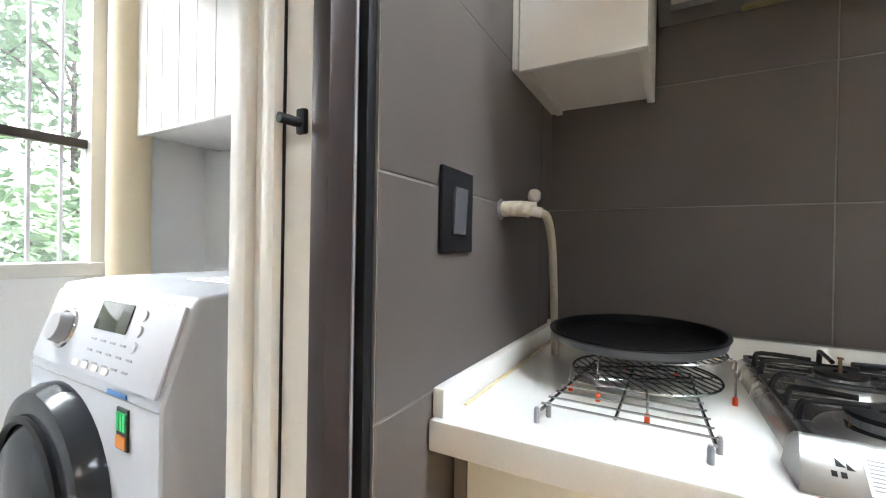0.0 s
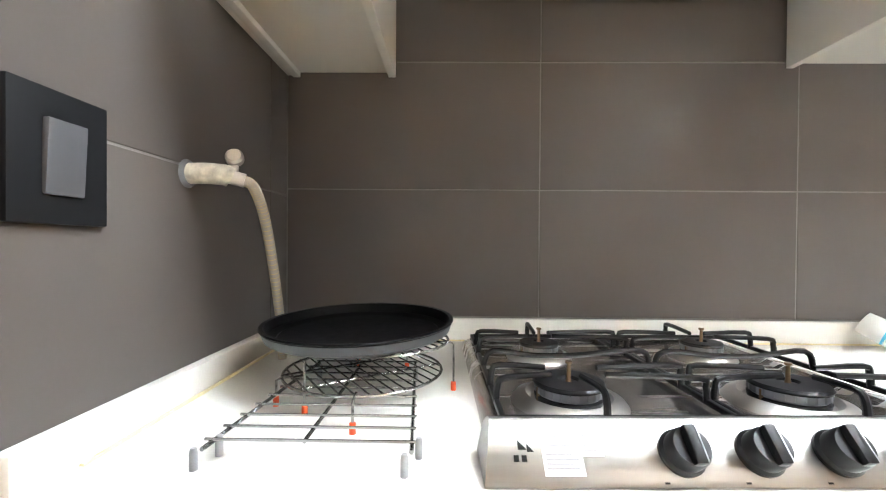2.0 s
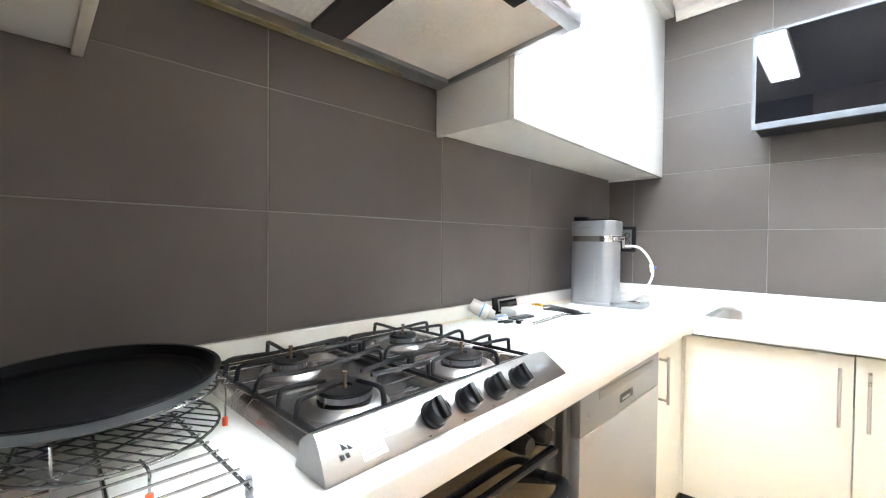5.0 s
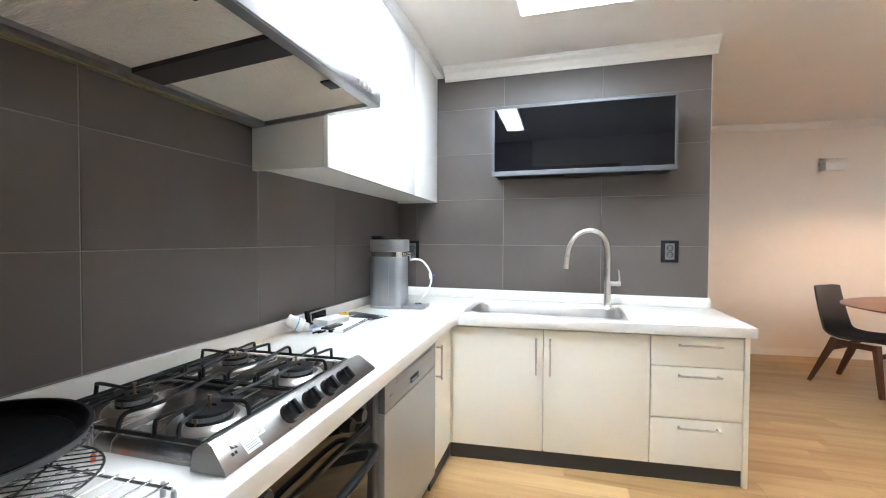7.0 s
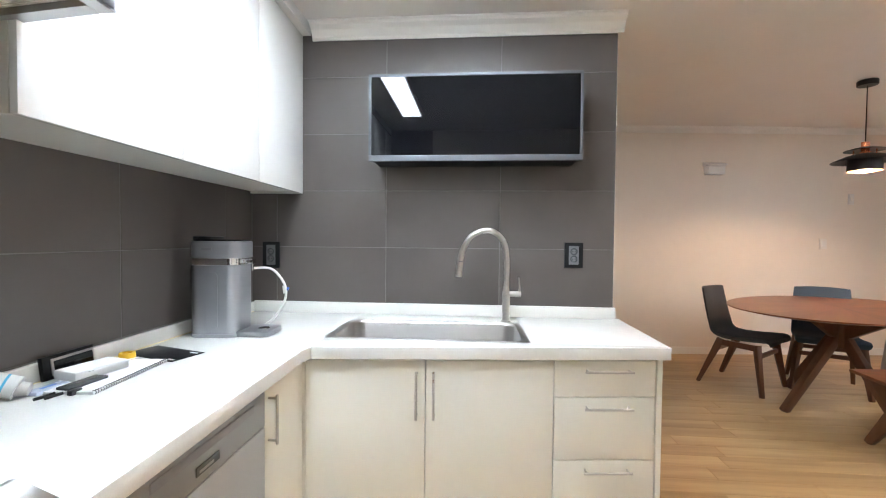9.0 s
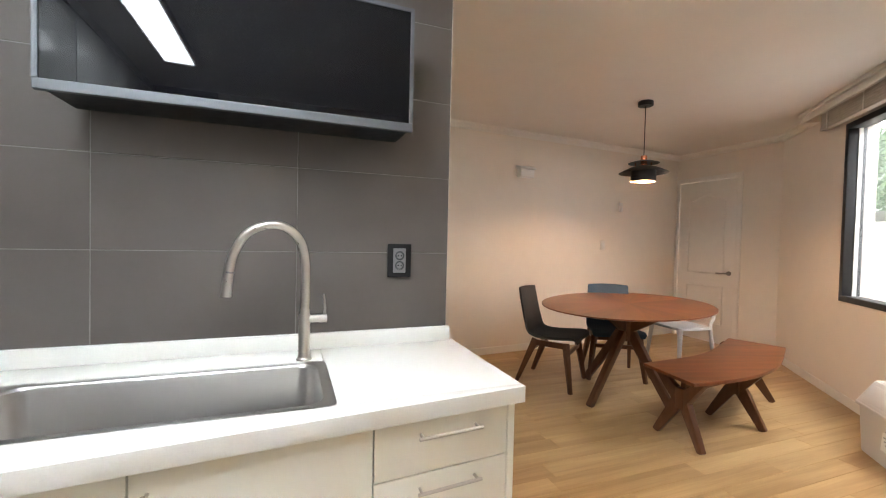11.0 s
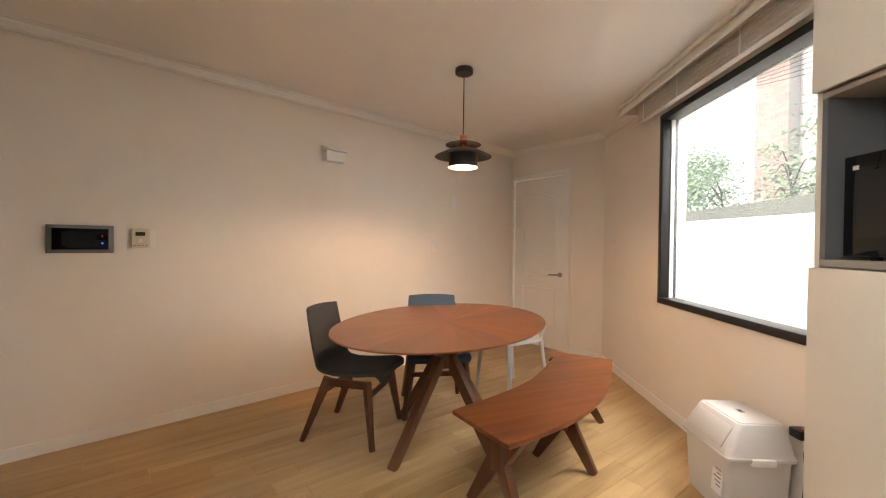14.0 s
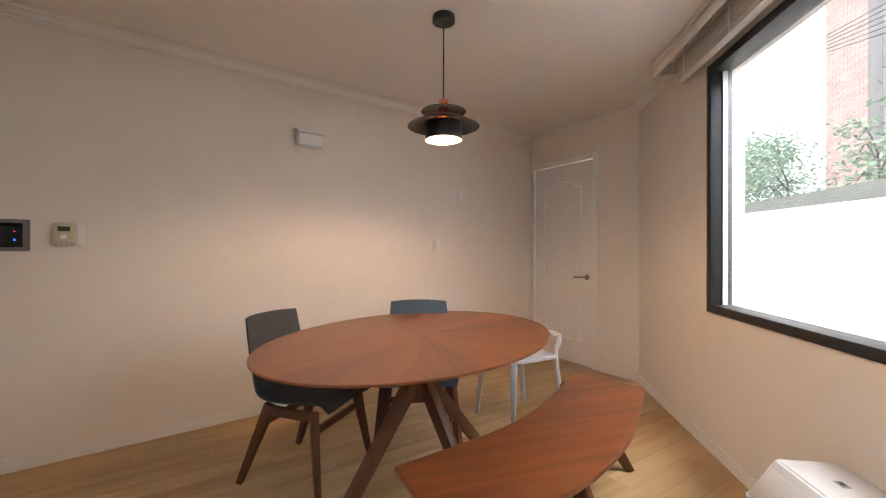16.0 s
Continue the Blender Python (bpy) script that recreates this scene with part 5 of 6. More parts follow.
CHAIRGREY = mat("chair_plastic", (0.48, 0.48, 0.49), 0.35, noise_scale=12, amount=0.03)
wch = thing("plastic_chair", "white moulded plastic chair with low back", "chair", pose(3.95, -4.90, 0, 0, 0, 176))
part("seat", moved(prism(rounded(0.40, 0.39, 0.07), 0.425, 0.45, bevel=0.008), Matrix()), CHAIRGREY, wch)
for sx in (-1, 1):
    part("leg", bar((0.20 * sx, -0.20, 0), (0.165 * sx, -0.165, 0.43), 0.026, 0.026, 0.042, 0.042, bevel=0.008), CHAIRGREY, wch)
    part("leg", tube([(0.205 * sx, 0.23, 0), (0.175 * sx, 0.175, 0.43), (0.185 * sx, 0.195, 0.52), (0.165 * sx, 0.215, 0.555)], 0.017, 10, smooth=5), CHAIRGREY, wch)
part("backrest", tube([(-0.165, 0.215, 0.555), (-0.08, 0.245, 0.565), (0.08, 0.245, 0.565), (0.165, 0.215, 0.555)], 0.030, 10, smooth=5, flat=0.5), CHAIRGREY, wch)

# ---------------------------------------------------------------- pendant lamp
PX, PY = 3.72, -4.145
pend = thing("pendant_lamp", "black tiered metal pendant lamp with copper details, lit", "pendant lamp", pose(PX, PY, CEIL))
part("canopy", lathe([(0, -0.001), (0.058, -0.001), (0.060, -0.006), (0.060, -0.034), (0.056, -0.038), (0, -0.038)], 40), LAMPBLACK, pend)
Z0 = 1.715 - CEIL
part("cord", tube([(0, 0, -0.038), (0.001, 0, Z0 + 0.20)], 0.0035, 8), BLACK, pend)
part("neck", lathe([(0, 0.225), (0.024, 0.225), (0.024, 0.155), (0, 0.155)], 28, centre=(0, 0, Z0)), COPPER, pend, "copper neck")
part("upper_disc", lathe([(0.024, 0.190), (0.06, 0.183), (0.118, 0.166), (0.120, 0.162), (0.115, 0.163), (0.06, 0.178), (0.024, 0.184)], 48, centre=(0, 0, Z0)), LAMPBLACK, pend)
part("wide_disc", lathe([(0.055, 0.140), (0.11, 0.125), (0.188, 0.087), (0.192, 0.082), (0.186, 0.083), (0.11, 0.119), (0.055, 0.134)], 56, centre=(0, 0, Z0)), LAMPBLACK, pend)
part("lower_shade", lathe([(0.05, 0.112), (0.094, 0.105), (0.097, 0.10), (0.097, 0.012)], 48, centre=(0, 0, Z0)), LAMPBLACK, pend)
part("shade_lining", lathe([(0.045, 0.108), (0.091, 0.100), (0.0945, 0.012)], 48, centre=(0, 0, Z0)), LAMPIN, pend, "copper-coloured lining")
part("copper_ring", lathe([(0.030, 0.150), (0.034, 0.150), (0.034, 0.128), (0.030, 0.128)], 32, centre=(0, 0, Z0)), COPPER, pend)
for k in range(3):
    a = radians(120 * k + 20)
    part("spacer", tube([(0.07 * math.cos(a), 0.07 * math.sin(a), Z0 + 0.105), (0.07 * math.cos(a), 0.07 * math.sin(a), Z0 + 0.182)], 0.004, 8), COPPER, pend)
part("bulb", lathe([(0, 0.105), (0.018, 0.10), (0.02, 0.09), (0.033, 0.078), (0.034, 0.07), (0.022, 0.058), (0, 0.054)], 24, centre=(0, 0, Z0)), BULB, pend)
lamp("pendant_light", "POINT", 27.0, (1.0, 0.62, 0.35), pose(PX, PY, 1.757), 0.02)

# ---------------------------------------------------------------- things on the long dining wall
def far(y, z):
    """A frame on the long dining wall: x along it towards the door, -y into the room."""
    t = (FAR_A.y - y) / (FAR_A.y - FAR_B.y)
    p = FAR_A.lerp(FAR_B, t)
    return along(Vector((p.x, p.y, 0)), FAR_B) @ Matrix.Translation((0, 0, z))


vp = thing("video_intercom", "black video door intercom in grey frame", "intercom", far(-2.16, 1.215))
part("frame", box(-0.15, 0.15, -0.022, -0.001, -0.082, 0.082, bevel=0.005), mat("pewter_frame", (0.17, 0.16, 0.155), 0.4, 0.4, noise_scale=20, amount=0.05), vp)
part("face", box(-0.125, 0.125, -0.027, -0.022, -0.062, 0.062, bevel=0.003), BLACKGLASS, vp)
part("screen", box(-0.085, 0.065, -0.029, -0.026, -0.042, 0.042), BLACKGLASS, vp, smooth=False)
part("led", box(0.092, 0.100, -0.029, -0.026, -0.028, -0.020), BLUELED, vp, "small blue light", smooth=False)
part("led", box(0.093, 0.099, -0.029, -0.026, 0.016, 0.022), REDLED, vp, smooth=False)
th = thing("thermostat", "ivory boiler thermostat with small display", "thermostat", far(-2.45, 1.225))
part("case", box(-0.055, 0.035, -0.022, -0.001, -0.06, 0.06, bevel=0.006), mat("yellowed_plastic", (0.62, 0.54, 0.38), 0.4, noise_scale=14, amount=0.06), th)
part("display", box(-0.035, 0.015, -0.024, -0.021, 0.015, 0.04), SCREEN, th, smooth=False)
part("dial", moved(lathe([(0, 0.008), (0.012, 0.008), (0.014, 0), (0, 0)], 20), Matrix.Translation((-0.012, -0.022, -0.015)) @ pose(0, 0, 0, 90)), WHITEP, th)
for k in range(4):
    part("button", box(-0.045 + 0.02 * k, -0.033 + 0.02 * k, -0.024, -0.021, -0.05, -0.042, bevel=0.001), GREYP, th)
part("side_plate", box(0.04, 0.075, -0.010, -0.001, -0.055, 0.055, bevel=0.003), TRIM, th)
# plain siren box, gives no light
wb = thing("wall_unit", "white small siren box high on the wall", "wall lamp", far(-3.78, 1.96))
part("case", box(-0.105, 0.070, -0.085, -0.001, -0.065, 0.020, bevel=0.008), WHITEP, wb)
part("cover", moved(prism([(0, 0), (0.10, 0.0), (0.10, 0.014), (0, 0.045)], -0.118, 0.082, bevel=0.003), Matrix(((0, 0, 1, 0), (-1, 0, 0, -0.001), (0, 1, 0, 0.022), (0, 0, 0, 1)))), WHITEP, wb, "sloping cover")
ws = thing("light_switch", "small white wall switch plate", "switch", far(-5.24, 1.655))
part("plate", box(-0.03, 0.03, -0.010, -0.001, -0.055, 0.055, bevel=0.003), WHITEP, ws)
part("rocker", box(-0.012, 0.012, -0.014, -0.009, -0.022, 0.022, bevel=0.002), TRIM, ws)
ws2 = thing("light_switch", "white low wall socket plate", "socket", far(-4.96, 1.18))
part("plate", box(-0.04, 0.04, -0.008, -0.001, -0.055, 0.055, bevel=0.003), TRIM, ws2)
part("rocker", box(-0.02, 0.02, -0.011, -0.007, -0.03, 0.03, bevel=0.002), WHITEP, ws2)

# ---------------------------------------------------------------- cooker
ck = thing("gas_cooker", "stainless steel four-burner gas cooker on the worktop", "gas cooker", pose(0.74, -0.37, CT))
KX0, KX1, KY0, KY1 = 0.446, 1.040, -0.558, -0.090
bm = rim([([(KX0, KY0), (KX1, KY0), (KX1, KY1), (KX0, KY1)], CT + 0.001), ([(KX0 + 0.004, KY0), (KX1 - 0.004, KY0), (KX1 - 0.004, KY1 - 0.006), (KX0 + 0.004, KY1 - 0.006)], CT + 0.020),
          ([(KX0 + 0.014, KY0), (KX1 - 0.05, KY0), (KX1 - 0.05, KY1 - 0.03), (KX0 + 0.014, KY1 - 0.03)], CT + 0.030), ([(KX0 + 0.024, KY0), (KX1 - 0.06, KY0), (KX1 - 0.06, KY1 - 0.05), (KX0 + 0.024, KY1 - 0.05)], CT + 0.024)])
wpart("hob_plate", bm, STEEL, ck)
# sloping control console, its right end swept
prof = [(-0.552, 0.002), (-0.552, 0.034), (-0.566, 0.046), (-0.580, 0.050), (-0.590, 0.046), (-0.625, 0.008), (-0.627, 0.002)]
bm = bmesh.new()
rings = [[bm.verts.new((x + dx * (0.05 - z) * 4, y, CT + z)) for y, z in prof] for x, dx in ((KX0 - 0.002, -0.05), (KX0 + 0.03, -0.02), (KX1 - 0.05, 0.03), (KX1 - 0.022, 0.14))]
for a, b in zip(rings, rings[1:]):
    for k in range(len(prof)):
        bm.faces.new((a[k], a[(k + 1) % len(prof)], b[(k + 1) % len(prof)], b[k]))
bm.faces.new(rings[0])
bm.faces.new(rings[-1])
wpart("console", bm, CONSOLE, ck, "brushed steel control console")
slope = math.degrees(math.atan2(0.038, 0.035))


def on_console(x, along_slope=0.5):
    """A frame on the sloping console: z stands out of it, y runs up it."""
    return Matrix.Translation((x, -0.625 + 0.035 * along_slope, CT + 0.008 + 0.038 * along_slope)) @ pose(0, 0, 0, slope)


for x in (0.634, 0.713, 0.793, 0.872):
    m = on_console(x, 0.48) @ Matrix.Scale(1.16, 4)
    kn = wpart("knob", moved(lathe([(0.0195, 0.0), (0.0195, 0.004), (0.0172, 0.007), (0.0168, 0.019), (0.0150, 0.022), (0, 0.022)], 28), m), BLACK, ck, "black turning knob")
    wpart("grip", moved(box(-0.005, 0.005, -0.0158, 0.0158, 0.019, 0.029, bevel=0.0028), m), BLACK, kn)
    wpart("grip_face", moved(box(0.0036, 0.0058, -0.0142, 0.0142, 0.010, 0.0285, bevel=0.001), m), SILVER, kn, "silver pointer face")
    wpart("marking", moved(box(0.016, 0.0185, 0.019, 0.0215, 0.0, 0.0006), m), BLACK, ck, smooth=False)
    wpart("marking", moved(box(-0.022, -0.018, -0.024, -0.0225, 0.0, 0.0006), m), BLACK, ck, smooth=False)
m = on_console(0.516, 0.5)
wpart("rating_label", moved(box(-0.022, 0.018, -0.022, 0.020, 0.0, 0.0006), m), PAPER, ck, "white printed rating label", smooth=False)
wpart("rating_label", moved(box(0.0185, 0.040, -0.004, 0.020, 0.0, 0.0006), m), PAPER, ck, smooth=False)
for k in range(8):
    wpart("label_print", moved(box(-0.019, 0.008 + 0.006 * ((k * 7) % 2), 0.014 - 0.0043 * k, 0.0155 - 0.0043 * k, 0.0006, 0.0009), m), INK, ck, smooth=False)
for k in range(4):
    wpart("label_print", moved(box(0.021, 0.037 - 0.004 * (k % 2), 0.0145 - 0.0048 * k, 0.017 - 0.0048 * k, 0.0006, 0.0009), m), INK, ck, smooth=False)
q = bmesh.new()
for tri in (((-0.046, 0.002), (-0.037, 0.002), (-0.046, 0.012)), ((-0.037, 0.000), (-0.030, 0.000), (-0.037, 0.008))):
    v = [q.verts.new((x, y, 0.0008)) for x, y in tri]
    q.faces.new(v)
box(-0.051, -0.046, -0.009, -0.003, 0.0, 0.0008, bm=q)
box(-0.043, -0.038, -0.009, -0.003, 0.0, 0.0008, bm=q)
wpart("badge", moved(q, m), BLACK, ck, smooth=False)
wpart("badge", moved(box(-0.018, 0.016, -0.004, 0.004, 0.0, 0.0006), on_console(0.965, 0.6)), GREYP, ck, smooth=False)
HOBZ = CT + 0.024
burners = ((0.580, -0.246, 0.037), (0.893, -0.240, 0.037), (0.566, -0.466, 0.0475), (0.862, -0.470, 0.0475))
for x, y, r in burners:
    bn_ = wpart("burner_bowl", lathe([(r * 1.62, 0.0), (r * 1.5, 0.007), (r * 1.2, 0.012), (r * 1.05, 0.004), (r * 0.7, 0.004)], 40, centre=(x, y, HOBZ)), SINKSTEEL, ck)
    wpart("burner_base", lathe([(r * 0.94, 0.004), (r * 0.96, 0.010), (r * 0.88, 0.012)], 40, centre=(x, y, HOBZ)), IRON, bn_)
    bm = lathe([(r * 0.86, 0.011), (r * 0.92, 0.014), (r * 0.92, 0.024), (r * 0.8, 0.025)], 40, centre=(x, y, HOBZ))
    for k in range(24):
        a = 2 * math.pi * k / 24
        merge(moved(box(-0.0012, 0.0012, -0.0015, 0.002, 0.015, 0.023), Matrix.Translation((x, y, HOBZ)) @ Matrix.Rotation(a, 4, "Z") @ Matrix.Translation((0, r * 0.92, 0))), bm)
    wpart("flame_ring", bm, SILVER, bn_)
    wpart("burner_cap", lathe([(r * 0.98, 0.024), (r * 1.0, 0.027), (r * 0.95, 0.030), (r * 0.3, 0.031), (r * 0.26, 0.027), (0, 0.027)], 40, centre=(x, y, HOBZ)), BLACK, bn_, "black enamel burner cap")
    wpart("sensor_pin", lathe([(0.0042, 0.027), (0.003, 0.032), (0.0026, 0.051), (0.0046, 0.052), (0.0046, 0.055), (0, 0.055)], 14, centre=(x, y, HOBZ)), BRASS, bn_, "brass sensor pin")
    wpart("igniter", tube([(x - r * 0.9, y - 0.008, HOBZ + 0.004), (x - r * 0.9, y - 0.008, HOBZ + 0.022)], 0.0025, 8), BRASS, bn_)
RZ = HOBZ + 0.012
for x0, x1, bx, outer in ((0.464, 0.735, 0.573, -1), (0.744, 1.008, 0.877, 1)):
    y0, y1 = -0.548, -0.122
    gr = wpart("pan_support", bar((x0, y0, RZ), (x1, y0, RZ), 0.007, 0.007, bevel=0.002), IRON, ck, "black cast-iron pan support")
    for a, b in (((x1, y0), (x1, y1)), ((x1, y1), (x0, y1)), ((x0, y1), (x0, y0))):
        wpart("frame_bar", bar((*a, RZ), (*b, RZ), 0.007, 0.008, bevel=0.002), IRON, gr)
    top = RZ + 0.030
    for yc, r in ((-0.468, 0.0475), (-0.243, 0.037)):
        for dy in (-0.028, 0.028):
            wpart("finger", tube([(x0, yc + dy, RZ), (x0 + 0.002, yc + dy, top - 0.010), (x0 + 0.012, yc + dy, top), (bx - r * 0.75, yc + dy * 0.55, top)], 0.0048, 8, smooth=3, r2=0.004), IRON, gr)
            wpart("finger", tube([(x1, yc + dy, RZ), (x1 - 0.002, yc + dy, top - 0.010), (x1 - 0.012, yc + dy, top), (bx + r * 0.75, yc + dy * 0.55, top)], 0.0048, 8, smooth=3, r2=0.004), IRON, gr)
        front = yc < -0.4
        ye = y0 if front else y1
        sgn = 1 if front else -1
        wpart("finger", tube([(bx + 0.012, ye, RZ), (bx + 0.012, ye + sgn * 0.003, top - 0.010), (bx + 0.010, ye + sgn * 0.014, top), (bx + 0.002, yc - sgn * r * 0.45, top)], 0.0048, 8, smooth=3, r2=0.004), IRON, gr)
    wpart("cross_bar", tube([(x0, -0.350, RZ), (x0 + 0.015, -0.350, top - 0.004), (bx - 0.03, -0.345, top - 0.012), (bx + 0.04, -0.345, top - 0.012), (x1 - 0.015, -0.350, top - 0.002), (x1, -0.350, RZ)], 0.0046, 8, smooth=4), IRON, gr)

# it stands a little askew
ck.matrix_basis = Matrix.Translation((0.74, -0.33, 0)) @ Matrix.Rotation(radians(1.6), 4, "Z") @ Matrix.Translation((-0.74, 0.33, 0)) @ ck.matrix_basis

# ---------------------------------------------------------------- pan on wire racks
pan = thing("griddle_pan", "round black non-stick pan on wire racks", "pan", pose(0.256, -0.325, 0.858, 2.0, -1.0, 0))
R = 0.157
part("pan", lathe([(0, 0.0), (R * 0.90, 0.0), (R * 0.97, 0.006), (R, 0.020), (R + 0.003, 0.022), (R + 0.002, 0.0245), (R - 0.004, 0.024), (R * 0.955, 0.008), (R * 0.86, 0.004), (R * 0.84, 0.0055), (R * 0.80, 0.004), (0, 0.004)], 72), NONSTICK, pan)
part("outer_rim", lathe([(R * 0.905, -0.0005), (R * 0.975, 0.0055), (R + 0.0007, 0.019)], 72), PANGREY, pan, "grey enamelled outer side")


def wire_rack(label, centre, r, z, legs, name="round_rack"):
    k = thing(name, label, "wire rack", pose(centre[0], centre[1], CT))
    wpart("rim", tube([(centre[0] + r * math.cos(radians(10 * i)), centre[1] + r * math.sin(radians(10 * i)), z) for i in range(37)], 0.0022, 6), WIRE, k)
    n = int(2 * r / 0.016)
    for i in range(1, n):
        x = -r + 2 * r * i / n
        h = math.sqrt(max(0, r * r - x * x))
        c, s = math.cos(0.6), math.sin(0.6)
        wpart("wire", tube([(centre[0] + c * x - s * h, centre[1] + s * x + c * h, z + 0.002), (centre[0] + c * x + s * h, centre[1] + s * x - c * h, z + 0.002)], 0.0014, 5), WIRE, k)
    for s_ in (-0.3, 0.3):
        h = r * math.sqrt(1 - s_ * s_)
        c, s = math.cos(0.6), math.sin(0.6)
        wpart("cross_wire", tube([(centre[0] - c * h - s * s_ * r, centre[1] - s * h + c * s_ * r, z - 0.001), (centre[0] + c * h - s * s_ * r, centre[1] + s * h + c * s_ * r, z - 0.001)], 0.0019, 6), WIRE, k)
    for lx, ly in legs:
        d = Vector((centre[0] - lx, centre[1] - ly, 0)).normalized()
        q = Vector((lx, ly, 0))
        wpart("leg", tube([q + Vector((0, 0, CT + 0.002)), q + Vector((0, 0, z - 0.002)), q + d * 0.006 + Vector((0, 0, z + 0.001)), q + d * 0.035 + Vector((0, 0, z))], 0.0019, 6), WIRE, k)
        wpart("foot_cap", lathe([(0, 0), (0.0042, 0), (0.0042, 0.013), (0.003, 0.014), (0, 0.014)], 10, centre=(lx, ly, CT + 0.0005)), ORANGE, k, "orange rubber foot cap")
    return k


wire_rack("round chrome wire rack with orange feet", (0.295, -0.345), 0.112, 0.853, ((0.416, -0.366), (0.212, -0.470), (0.236, -0.245)))
wire_rack("low round chrome wire rack with orange feet", (0.276, -0.385), 0.121, 0.815, ((0.290, -0.523), (0.160, -0.440), (0.330, -0.255)))
rk = thing("oblong_rack", "oblong chrome wire rack with grey plastic feet", "wire rack", pose(0.27, -0.47, CT))
ZR = CT + 0.023
qx0, qx1, qy0, qy1 = 0.152, 0.370, -0.605, -0.310
for a, b in (((qx0, qy0), (qx0 + 0.03, qy1)), ((qx1, qy0), (qx1 - 0.02, qy1)), ((qx0 + 0.10, qy0 + 0.02), (qx0 + 0.105, qy1))):
    wpart("rail", tube([(*a, ZR - 0.003), (*b, ZR + 0.003)], 0.0026, 6), WIRE, rk)
for i in range(10):
    t = i / 9
    y = qy0 + 0.012 + (qy1 - qy0 - 0.012) * t
    wpart("wire", tube([(qx0 + 0.03 * t - 0.004, y, ZR + 0.002 + 0.004 * t), (qx1 - 0.02 * t + 0.004, y, ZR + 0.002 + 0.004 * t)], 0.0017, 6), WIRE, rk)
for x, y in ((qx0 - 0.006, qy0 - 0.004), (qx1 - 0.006, qy0 - 0.010), (qx1 + 0.006, qy0 + 0.026), (qx0 + 0.004, qy0 + 0.026), (qx0 + 0.03, qy1), (qx1 - 0.02, qy1)):
    wpart("foot", lathe([(0, 0), (0.0042, 0), (0.0042, 0.018), (0.003, 0.023), (0, 0.023)], 12, centre=(x, y, CT + 0.0005)), GREYP, rk, "grey plastic foot")

# ---------------------------------------------------------------- switch, gas pipe
sw = thing("wall_switch", "black wall switch plate with grey rocker on tiles", "switch", pose(0.001, -0.606, 1.096))
part("plate", box(0, 0.007, -0.055, 0.055, -0.068, 0.068, bevel=0.002), BLACKM, sw)
part("rocker", moved(box(0.005, 0.0125, -0.022, 0.022, -0.038, 0.038, bevel=0.002), pose(0, 0, 0, 0, 3)), mat("rocker_grey", (0.075, 0.075, 0.08), 0.5, noise_scale=20, amount=0.08), sw, "grey rocker")

gp = thing("gas_pipe", "ivory painted gas pipe stub with valve and hose", "gas pipe", pose(0, -0.405, 1.118))
wpart("wall_seal", moved(lathe([(0, 0.008), (0.019, 0.008), (0.0225, 0.003), (0.023, 0), (0, 0)], 20), Matrix.Translation((0, -0.408, 1.118)) @ pose(0, 0, 0, 0, 90)), mat("grey_sealant", (0.20, 0.21, 0.23), 0.6, noise_scale=40, amount=0.3), gp, "grey sealant collar")
wpart("stub", tube([(0.002, -0.408, 1.118), (0.03, -0.406, 1.119), (0.058, -0.402, 1.117), (0.066, -0.398, 1.114)], 0.0165, 16, smooth=4), PIPEPAINT, gp, "flaking ivory paint")
wpart("valve_body", tube([(0.062, -0.400, 1.115), (0.084, -0.390, 1.110)], 0.011, 14), SATIN, gp, "grey brass valve")
wpart("valve_lever", tube([(0.071, -0.397, 1.119), (0.071, -0.397, 1.135)], 0.006, 14), SATIN, gp)
wpart("valve_cap", moved(lathe([(0, 0.009), (0.010, 0.009), (0.0135, 0.005), (0.0135, -0.005), (0.010, -0.009), (0, -0.009)], 20), Matrix.Translation((0.071, -0.397, 1.145)) @ pose(0, 0, 0, 70, 0, 20)), SATIN, gp)
hose = [(0.082, -0.391, 1.110), (0.093, -0.378, 1.100), (0.094, -0.340, 1.050), (0.085, -0.28, 0.95), (0.077, -0.235, 0.86), (0.074, -0.215, CT + 0.002)]
wpart("hose", tube(hose, 0.0088, 12, smooth=6), HOSE, gp, "ivory flexible gas hose")
bm = bmesh.new()
for p, pn in list(zip(smooth_line(hose, 12), smooth_line(hose, 12)[1:]))[3:]:
    merge(tube([p.lerp(pn, 0.0), p.lerp(pn, 0.12)], 0.0091, 10), bm)
wpart("hose_marking", bm, mat("hose_yellow", (0.60, 0.46, 0.22), 0.5), gp)
gp.matrix_basis = Matrix.Translation((-0.003, 0.016, 0)) @ gp.matrix_basis

# ---------------------------------------------------------------- sink and tap
sk = thing("sink", "stainless steel inset kitchen sink bowl", "sink", pose((SX0 + SX1) / 2, (SY0 + SY1) / 2, CT))
w, h = SX1 - SX0, SY1 - SY0


def ring(dw, dh, r):
    return [(x, y) for x, y in rounded(w + dw, h + dh, r, 6)]


